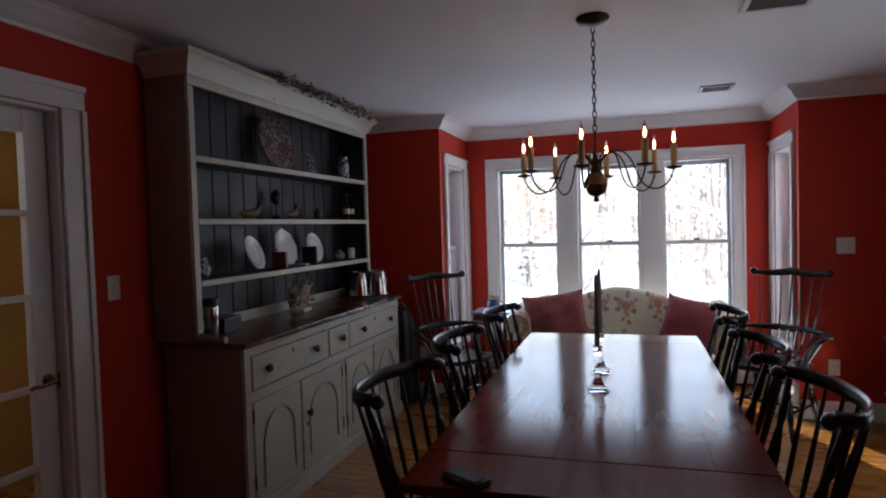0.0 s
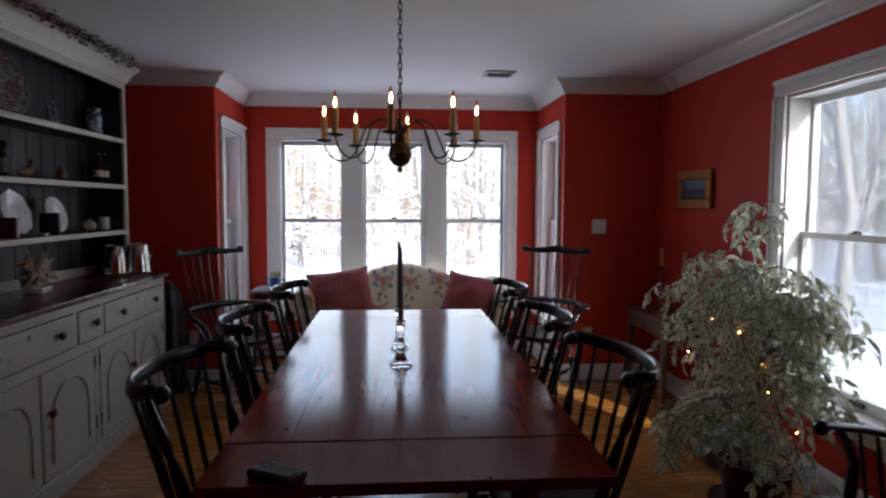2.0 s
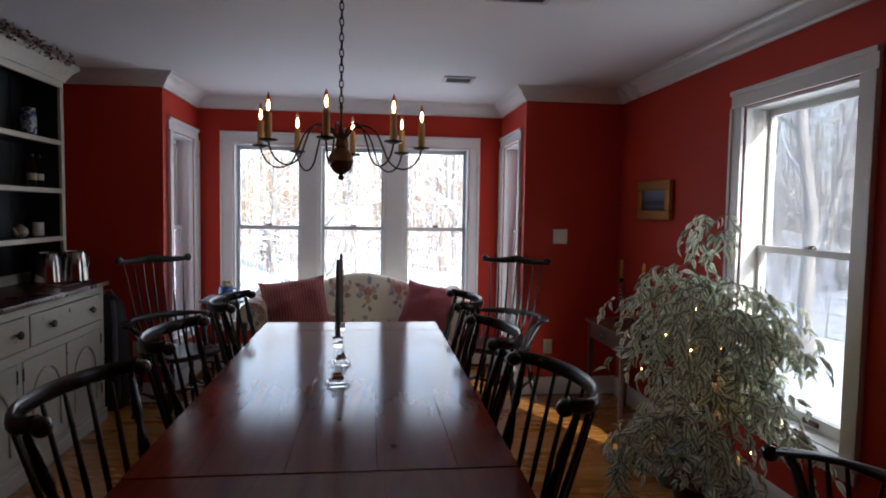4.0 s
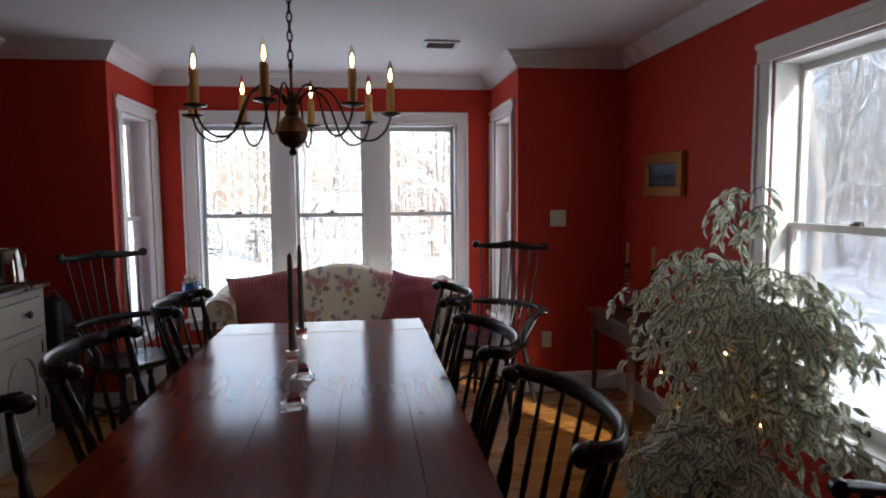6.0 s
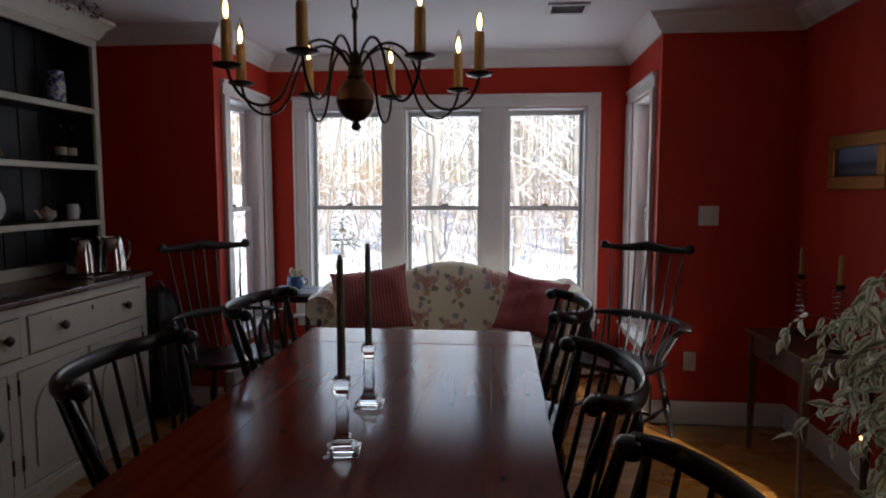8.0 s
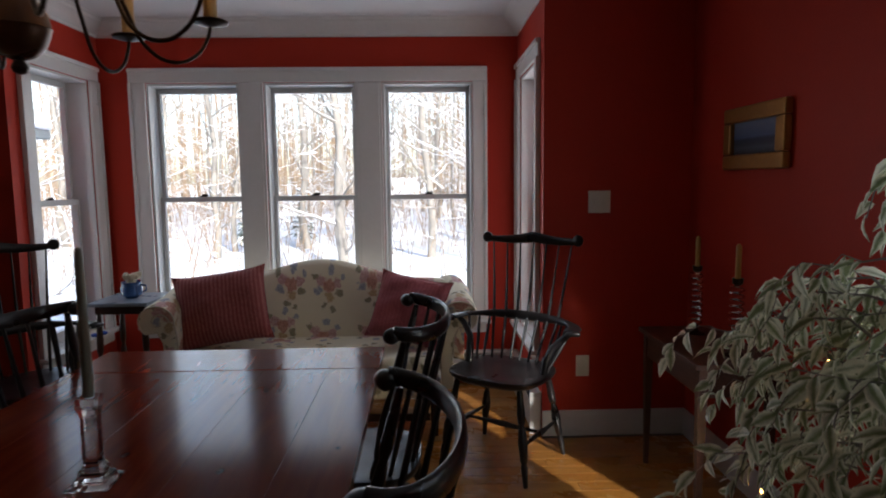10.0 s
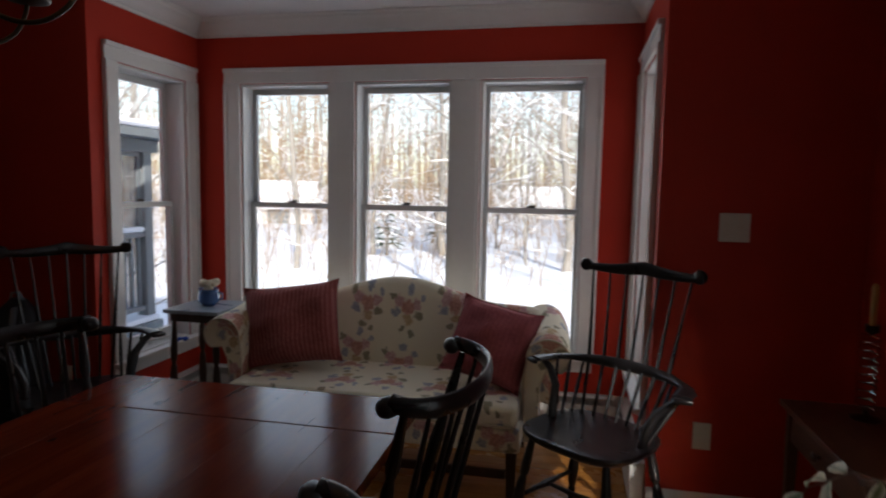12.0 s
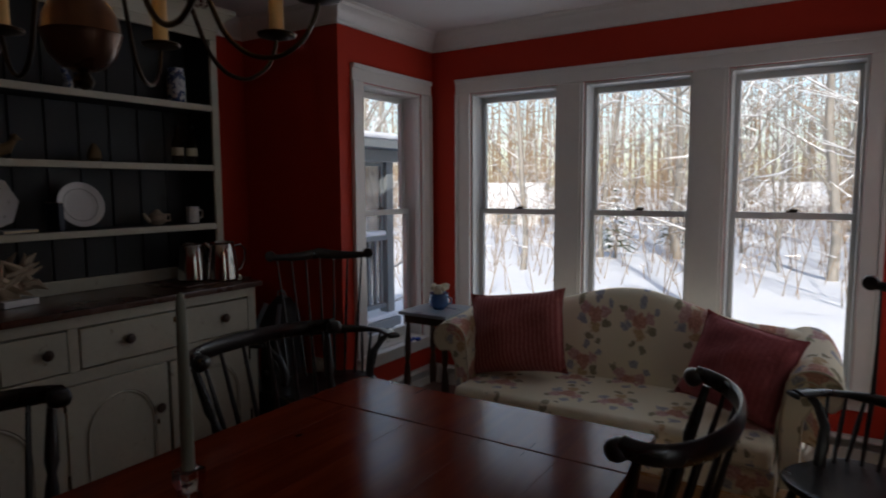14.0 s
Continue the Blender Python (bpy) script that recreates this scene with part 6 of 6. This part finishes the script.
    for p, e in spots:
        side = Vector((-e.y, e.x, 0)) * rng.uniform(-1, 1)
        d = (e * rng.uniform(0.1, 1.1) + side * 1.2 + Vector((0, 0, rng.uniform(-1.6, 0.2)))).normalized()
        up = (Vector((0, 0, 0.8)) + e * 0.6 + Vector((rng.uniform(-1.1, 1.1), rng.uniform(-1.1, 1.1), rng.uniform(-0.5, 0.5)))).normalized()
        x = d.cross(up).normalized()
        up = x.cross(d)
        k = rng.uniform(0.75, 1.2)
        m = Matrix(((x.x * k, d.x * k, up.x * k, p.x), (x.y * k, d.y * k, up.y * k, p.y), (x.z * k, d.z * k, up.z * k, p.z), (0, 0, 0, 1)))
        mats.append(m)
    facing = sorted(range(len(mats)), key=lambda i: mats[i].translation.x + mats[i].translation.y - 0.3 * mats[i].translation.z)
    single = set(facing[:280])
    for i, m in enumerate(mats):
        me = kinds[i % len(kinds)]
        if i in single:
            o = new("leaf", me)
            o.parent = f
            o.matrix_basis = m
        else:
            o = len(rest_v)
            rest_v.extend(tuple(m @ v.co) for v in me.vertices)
            for pl in me.polygons:
                rest_f.append(tuple(o + v for v in pl.vertices))
                rest_uv.extend(tuple(me.uv_layers[0].data[li].uv) for li in pl.loop_indices)
    me = bpy.data.meshes.new("foliage")
    me.from_pydata(rest_v, [], rest_f)
    lay = me.uv_layers.new(name="UVMap")
    lay.data.foreach_set("uv", [c for q in rest_uv for c in q])
    me.materials.append(LEAF)
    me.polygons.foreach_set("use_smooth", [True] * len(me.polygons))
    fo = new("foliage", me)
    fo.parent = f
    tagged(fo, "dense cream-edged green leaves", kind="stuff")
    # fairy lights
    s = thing("string_lights", "warm fairy lights wound through the ficus", "string lights", base.x, base.y, 0.25)
    cord = []
    bulbs = []
    for i in range(60):
        t = i / 59
        a = 9.5 * math.pi * t
        r = 0.20 + 0.13 * math.sin(3.1 * t * math.pi) ** 2
        cord.append((r * math.cos(a), r * math.sin(a), 0.12 + 0.72 * t))
        if i % 3 == 0:
            k = 1.05 + rng.uniform(-0.2, 0.15)
            bulbs.append((r * k * math.cos(a), r * k * math.sin(a), 0.12 + 0.72 * t + rng.uniform(-0.03, 0.03)))
    part("cord", tube(bmesh.new(), cord, 0.0014, 4), GARLAND, s, "thin cord")
    for b in bulbs:
        o = part("fairy_bulb", lathe(bmesh.new(), [(0.0018, -0.005), (0.0030, -0.002), (0.0030, 0.002), (0.001, 0.006)], 8, b), FAIRY, s)


ficus()
gp = thing("grey_pot", "blue-grey glazed pot beside the ficus", "pot", 1.96, 2.80, 0)
part("body", lathe(bmesh.new(), [(0.08, 0), (0.11, 0.03), (0.13, 0.12), (0.125, 0.19), (0.135, 0.20), (0.115, 0.19)], 24), POT_GREY, gp)
part("soil", lathe(bmesh.new(), [(0.112, 0.17), (0.114, 0.176), (0.03, 0.18)], 16), SOIL, gp)


# ---- outdoors ----
GROUND = -0.85


def ground():
    bm = bmesh.new()
    rings = [0.0, 4, 8, 12, 16, 20, 25, 30, 36, 44, 55, 70, 100, 160, 300, 700, 2000]
    seg = 72
    prev = None
    for r in rings:
        if r == 0:
            prev = [bm.verts.new((0, 0, GROUND))] * seg
            continue
        cur = []
        for k in range(seg):
            a = 2 * math.pi * k / seg
            x, y = r * math.cos(a), r * math.sin(a)
            z = GROUND + (noise.noise(Vector((x * 0.11, y * 0.11, 0))) * 0.35 * min(1, max(0, (r - 7) / 12)) if r < 90 else 0) + 0.9 * min(1, max(0, (r - 14) / 40))
            cur.append(bm.verts.new((x, y, z)))
        for k in range(seg):
            q = (prev[k], cur[k], cur[(k + 1) % seg], prev[(k + 1) % seg])
            bm.faces.new([v for i, v in enumerate(q) if v not in q[:i]])
        prev = cur
    tagged(part("ground", bm, SNOW, None, "", 80), "snow-covered ground sloping up to the woods", "ground", "", "structure")


ground()


def limb(bm, snow, rng, p, d, length, r, depth, snowy):
    """One branch with its forks; snow lies along the flatter ones."""
    n = 4 if depth < 2 else 3
    pts, rad = [p], [r]
    q = p
    for i in range(n):
        d = (d + Vector((rng.uniform(-0.28, 0.28), rng.uniform(-0.28, 0.28), rng.uniform(-0.12, 0.22)))).normalized()
        q = q + d * length / n
        pts.append(q)
        rad.append(r * (1 - 0.8 * (i + 1) / n))
    tube(bm, pts, rad, 5 if depth < 2 else 3, False)
    if snow is not None and abs(d.z) < 0.75 and rng.random() < snowy:
        tube(snow, [v + Vector((0, 0, rad[i] * 0.8)) for i, v in enumerate(pts)], [(max(0.008, x * 0.7), max(0.006, x * 0.5)) for x in rad], 4, False, (0, 0, 1))
    if depth < 3:
        kids = (7, 4, 3)[depth]
        for i in range(kids):
            t = 0.25 + 0.75 * (i + rng.random()) / kids
            k = min(n - 1, int(t * n))
            b = pts[k].lerp(pts[k + 1], t * n - k)
            e = (d + Vector((rng.uniform(-1, 1), rng.uniform(-1, 1), rng.uniform(-0.3, 0.7)))).normalized()
            limb(bm, snow, rng, b, e, length * rng.uniform(0.35, 0.55), max(0.006, r * 0.5), depth + 1, snowy)


def tree_kind(seed, height, radius, first):
    rng = random.Random(seed)
    t = thing("bare_tree", "bare grey-brown winter tree dusted with snow", "tree", group="woods behind the house")
    tr = bmesh.new()
    pts, rad = [], []
    x = y = 0.0
    for i in range(11):
        u = i / 10
        pts.append(Vector((x, y, -0.3 + height * u)))
        rad.append(radius * (1.25 - u * 1.05 if i else 1.5))
        x += rng.uniform(-0.16, 0.16)
        y += rng.uniform(-0.16, 0.16)
    tube(tr, pts, rad, 8, True)
    part("trunk", tr, BARK, t, "", 60)
    cr, sn = bmesh.new(), bmesh.new()
    for i in range(24):
        u = first + (1 - first) * (i + rng.random()) / 24
        k = min(9, int(u * 10))
        p = pts[k].lerp(pts[k + 1], u * 10 - k)
        a = rng.uniform(0, 2 * math.pi)
        d = Vector((math.cos(a), math.sin(a), rng.uniform(0.15, 0.9))).normalized()
        limb(cr, sn, rng, p, d, rng.uniform(1.3, 2.9) * (1.2 - 0.5 * u), max(0.018, radius * 0.34), 1, 0.8)
    part("branches", cr, BARK, t, "fine spreading bare branches", 60)
    part("branch_snow", sn, SNOW, t, "snow lying along the branches", 60)
    return t


kinds = [tree_kind(21, 11, 0.080, 0.10), tree_kind(22, 13, 0.10, 0.15), tree_kind(23, 9, 0.045, 0.06), tree_kind(24, 12, 0.065, 0.10), tree_kind(25, 7, 0.035, 0.05)]


def ground_z(x, y):
    r = math.hypot(x, y)
    return GROUND + noise.noise(Vector((x * 0.11, y * 0.11, 0))) * 0.35 * min(1, max(0, (r - 7) / 12)) + 0.9 * min(1, max(0, (r - 14) / 40))


rng = random.Random(42)
spots = []
tries = 0
while len(spots) < 118 and tries < 6000:
    tries += 1
    a = radians(rng.uniform(12, 142))
    r = 10.0 + 36 * rng.random() ** 0.8
    x, y = r * math.cos(a) + 0.3, r * math.sin(a) + 1.0
    if -17 < x < -6 and y < 27 and rng.random() < 0.55:
        continue
    if all((x - p) ** 2 + (y - q) ** 2 > 2.1 for p, q in spots):
        spots.append((x, y))
tries = 0
while len(spots) < 165 and tries < 6000:
    tries += 1
    a = radians(rng.uniform(6, 66))
    r = 12.0 + 28 * rng.random()
    x, y = r * math.cos(a) + 1.5, r * math.sin(a) + 0.5
    if all((x - p) ** 2 + (y - q) ** 2 > 1.3 for p, q in spots):
        spots.append((x, y))
for i, (x, y) in enumerate(spots):
    m = pose(x, y, ground_z(x, y) - 0.02, rng.uniform(-3, 3), rng.uniform(-3, 3), rng.uniform(0, 360))
    if i < len(kinds):
        kinds[i].matrix_basis = m
    else:
        copy_thing(kinds[i % len(kinds)], m)


def brush():
    rng = random.Random(77)
    bm, sn = bmesh.new(), bmesh.new()
    for i in range(4600):
        a = radians(rng.uniform(12, 142))
        r = 13 + 33 * rng.random() ** 0.7
        x, y = r * math.cos(a), r * math.sin(a) + 1
        p = Vector((x, y, ground_z(x, y) - 0.05))
        h = (rng.uniform(0.5, 2.6) if i % 4 else rng.uniform(2.5, 5.5)) * min(1.0, 0.35 + r / 28)
        d = Vector((rng.uniform(-0.35, 0.35), rng.uniform(-0.35, 0.35), 1)).normalized()
        q = p + d * h * 0.5
        e = q + (d + Vector((rng.uniform(-0.5, 0.5), rng.uniform(-0.5, 0.5), 0))).normalized() * h * 0.5
        tube(bm, [p, q, e], [0.012, 0.008, 0.003], 3, False)
        for k in range(4):
            t = rng.uniform(0.3, 0.95)
            s = p.lerp(q, t * 2) if t < 0.5 else q.lerp(e, t * 2 - 1)
            w = s + Vector((rng.uniform(-1, 1), rng.uniform(-1, 1), rng.uniform(-0.1, 0.7))) * h * 0.24
            tube(bm, [s, w], [0.008, 0.003], 3, False)
            if rng.random() < 0.34:
                tube(sn, [s + Vector((0, 0, 0.012)), w + Vector((0, 0, 0.01))], [0.012, 0.006], 3, False)
    b = thing("underbrush", "tan leafless underbrush in the snowy woods", "brush", 0, 0, 0, 0, "", "stuff")
    tagged(part("stems", bm, TWIG, b, "thin tan stems", 0), kind="stuff")
    tagged(part("snow_caps", sn, SNOW, b, "snow on the stems", 0), kind="stuff")



brush()


def conifer(seed, x, y, height):
    """Young snow-laden conifer: whorls of drooping boughs on a thin trunk."""
    rng = random.Random(seed)
    t = thing("snowy_conifer", "young dark green conifer laden with snow", "tree", x, y, ground_z(x, y) - 0.03, 0, "conifers in the woods")
    part("trunk", tube(bmesh.new(), [(0, 0, -0.1), (0.02, 0.01, height * 0.5), (0, 0, height)], [0.06, 0.04, 0.01], 7), BARK, t, "", 60)
    need, sn = bmesh.new(), bmesh.new()
    z = 0.35
    while z < height - 0.1:
        reach = (height - z) * 0.34 + 0.08
        for k in range(7):
            a = 2 * math.pi * (k + rng.random()) / 7
            e = Vector((math.cos(a), math.sin(a), 0))
            r = reach * rng.uniform(0.7, 1.1)
            p = [Vector((0, 0, z)), e * r * 0.5 + Vector((0, 0, z + 0.04)), e * r + Vector((0, 0, z - 0.16 * r))]
            tube(need, p, [0.012, 0.03, 0.006], 4, False)
            if rng.random() < 0.55:
                tube(sn, [q + Vector((0, 0, 0.025)) for q in p], [(0.02, 0.012), (0.055, 0.02), (0.015, 0.008)], 5, False, (0, 0, 1))
            for j in range(5):
                q = p[1].lerp(p[2], rng.random()) if j > 1 else p[0].lerp(p[1], rng.uniform(0.4, 1))
                w = q + Vector((rng.uniform(-1, 1), rng.uniform(-1, 1), rng.uniform(-0.8, 0.1))) * r * 0.3
                tube(need, [q, w], [0.016, 0.004], 3, False)
                if rng.random() < 0.4:
                    tube(sn, [q + Vector((0, 0, 0.015)), w + Vector((0, 0, 0.012))], [0.022, 0.008], 3, False)
        z += rng.uniform(0.16, 0.24)
    part("boughs", need, NEEDLE, t, "drooping dark green boughs", 0)
    part("bough_snow", sn, SNOW, t, "snow lying on the boughs", 60)


for seed, x, y, h in ((5, -4.6, 20.5, 2.2), (6, -3.4, 22.5, 2.0)):
    conifer(seed, x, y, h)


def far_woods():
    rng = random.Random(91)
    bm = bmesh.new()
    for i in range(900):
        a = radians(rng.uniform(8, 148))
        r = rng.uniform(46, 75)
        x, y = r * math.cos(a), r * math.sin(a)
        h, w = rng.uniform(8, 15), rng.uniform(0.06, 0.17)
        lean = Vector((rng.uniform(-0.6, 0.6), rng.uniform(-0.6, 0.6), 0))
        p = Vector((x, y, 0.0 - 0.3))
        tube(bm, [p, p + lean * 0.5 + Vector((0, 0, h / 2)), p + lean + Vector((0, 0, h))], [w, w * 0.7, w * 0.15], 3, False)
        for k in range(9):
            z = rng.uniform(0.12, 0.95)
            s = p + lean * z + Vector((0, 0, h * z))
            tube(bm, [s, s + Vector((rng.uniform(-2.4, 2.4), rng.uniform(-2.4, 2.4), rng.uniform(-0.1, 1.5)))], [w * 0.35, 0.01], 3, False)
    ob = part("far_woods", bm, TWIG, None, "", 0)
    tagged(ob, "distant bare woods beyond the snowy yard", "woods", "", "stuff")


far_woods()


def little_house(x, y, w, d, h, turn, label):
    g = ground_z(x, y) - 0.1
    o = thing("shed", label, "shed", x, y, g, turn)
    part("wall", boxed(-w / 2, w / 2, -d / 2, d / 2, 0, h), SIDING, o)
    bm = bmesh.new()
    v = [bm.verts.new(c) for c in ((-w / 2 - 0.3, -d / 2 - 0.4, h - 0.05), (w / 2 + 0.3, -d / 2 - 0.4, h - 0.05), (w / 2 + 0.3, 0, h + 1.3), (-w / 2 - 0.3, 0, h + 1.3), (-w / 2 - 0.3, d / 2 + 0.4, h - 0.05), (w / 2 + 0.3, d / 2 + 0.4, h - 0.05))]
    for f in ((0, 1, 2, 3), (3, 2, 5, 4), (0, 3, 4), (1, 5, 2), (0, 4, 5, 1)):
        bm.faces.new([v[i] for i in f])
    part("roof", bm, SNOW, o, "snow-covered roof", 0)
    part("door", boxed(-0.5, 0.5, -d / 2 - 0.04, -d / 2 - 0.001, 0.0, min(2.0, h - 0.1)), PORCH, o, "grey door")


little_house(-13.2, 30.5, 3.2, 3.0, 0.75, 22, "low white shed with a snowy roof")
little_house(-1.2, 44.0, 2.6, 2.6, 0.8, 4, "distant white shed with a snowy roof")


def porch():
    """Screened porch of the same house, seen through the bay's side window."""
    p = thing("screened_porch", "grey screened porch with snow on its rail and roof", "porch", -3.2, 6.6, 0, 0)
    y0, y1 = -0.9, 0.80
    for y in (y0, 0.0, y1):
        part("post", boxed(-0.06, 0.06, y - 0.06, y + 0.06, GROUND - 0.05, 1.74, bevel=0.006), PORCH, p)
    part("beam", boxed(-0.08, 0.08, y0 - 0.15, y1 + 0.15, 1.742, 1.87, bevel=0.006), PORCH, p)
    part("eave", boxed(-1.6, 0.28, y0 - 0.3, y1 + 0.3, 1.871, 1.96, bevel=0.01), PORCH, p)
    part("roof_snow", boxed(-1.6, 0.30, y0 - 0.3, y1 + 0.32, 1.961, 2.03, bevel=0.03), SNOW, p, "snow on the porch roof")
    part("rail", boxed(-0.05, 0.05, y0 + 0.061, y1 - 0.061, 0.88, 0.93, bevel=0.006), PORCH, p)
    part("rail_snow", boxed(-0.055, 0.055, y0 + 0.061, y1 - 0.061, 0.931, 0.985, bevel=0.02), SNOW, p, "snow on the rail")
    part("lower_rail", boxed(-0.04, 0.04, y0 + 0.061, y1 - 0.061, 0.12, 0.17, bevel=0.006), PORCH, p)
    n = 15
    for i in range(n):
        y = y0 + 0.11 + (y1 - y0 - 0.22) * i / (n - 1)
        part("baluster", boxed(-0.015, 0.015, y - 0.015, y + 0.015, 0.171, 0.879), PORCH, p)
    part("deck", boxed(-1.6, 0.12, y0 - 0.1, y1 + 0.1, -0.10, 0.0, bevel=0.006), PORCH, p)
    part("deck_snow", boxed(-1.58, 0.10, y0 - 0.08, y1 + 0.08, 0.001, 0.06, bevel=0.02), SNOW, p, "snow on the deck")
    part("skirt", boxed(-0.02, 0.02, y0 - 0.05, y1 + 0.05, GROUND - 0.05, -0.101), PORCH, p)
    for a, b in ((y0 + 0.07, -0.07), (0.07, y1 - 0.07)):
        s = bmesh.new()
        slab(s, -0.02, 0.02, a, a + 0.04, 1.0, 1.735)
        slab(s, -0.02, 0.02, b - 0.04, b, 1.0, 1.735)
        slab(s, -0.02, 0.02, a + 0.041, b - 0.041, 1.695, 1.735)
        part("screen_frame", s, PORCH, p)
        part("screen", boxed(-0.004, 0.004, a + 0.042, b - 0.042, 0.99, 1.693), SCREEN, p, "dark mesh screen", 0)
        part("lower_screen", boxed(-0.050, -0.044, a - 0.01, b + 0.01, 0.172, 0.878), SCREEN, p, "dark mesh screen", 0)
    for y in (y0, y1):
        part("back_post", boxed(-1.58, -1.46, y - 0.06, y + 0.06, 0.061, 1.87, bevel=0.006), PORCH, p)
    part("back_rail", boxed(-1.55, -1.49, y0 + 0.061, y1 - 0.061, 0.88, 0.93, bevel=0.006), PORCH, p)


porch()


# ---- floor boards ----
def floor_boards():
    rng = random.Random(13)
    w = 0.0826
    fl = thing("floor", "narrow honey-coloured oak floor boards", "floor", kind="structure")
    lens = (0.7, 0.95, 1.2, 1.5)
    shared = {}
    rest_v, rest_f = [], []
    count = 0
    y = Y_B
    row = 0
    while y < B_Y - 0.001:
        y2 = min(y + w, B_Y)
        xa, xb = (X_L, X_R) if y2 <= Y_F else (B_L, B_R)
        x = xa - rng.uniform(0, 0.9)
        while x < xb:
            ln = rng.choice(lens)
            a, b = max(x, xa), min(x + ln, xb)
            x += ln
            if b - a < 0.02:
                continue
            near = y > 1.6 and (abs((a + b) / 2 - 0.17) > 0.55 or y > 3.4)
            key = (round(b - a, 3), round(y2 - y, 4))
            if near and count < 290:
                if key not in shared:
                    bm = boxed(0, key[0] - 0.0012, 0, key[1] - 0.0010, -0.012, 0.0)
                    bmesh.ops.bevel(bm, geom=[e for e in bm.edges if all(v.co.z > -0.001 for v in e.verts)], offset=0.0012, segments=1, affect="EDGES")
                    shared[key] = mesh_of(bm, "board", OAK, 0)
                o = new("board", shared[key])
                o.parent = fl
                o.location = (a, y, 0)
                count += 1
            else:
                o = len(rest_v)
                for z in (-0.012, 0.0):
                    rest_v += [(a, y, z), (b - 0.0012, y, z), (b - 0.0012, y2 - 0.001, z), (a, y2 - 0.001, z)]
                rest_f += [tuple(o + i for i in f) for f in ((4, 5, 6, 7), (0, 3, 2, 1), (0, 1, 5, 4), (1, 2, 6, 5), (2, 3, 7, 6), (3, 0, 4, 7))]
        y += w
        row += 1
    me = bpy.data.meshes.new("other_boards")
    me.from_pydata(rest_v, [], rest_f)
    me.materials.append(OAK)
    ob = new("other_boards", me)
    ob.parent = fl
    tagged(ob, "further oak boards of the same floor", kind="stuff")


floor_boards()
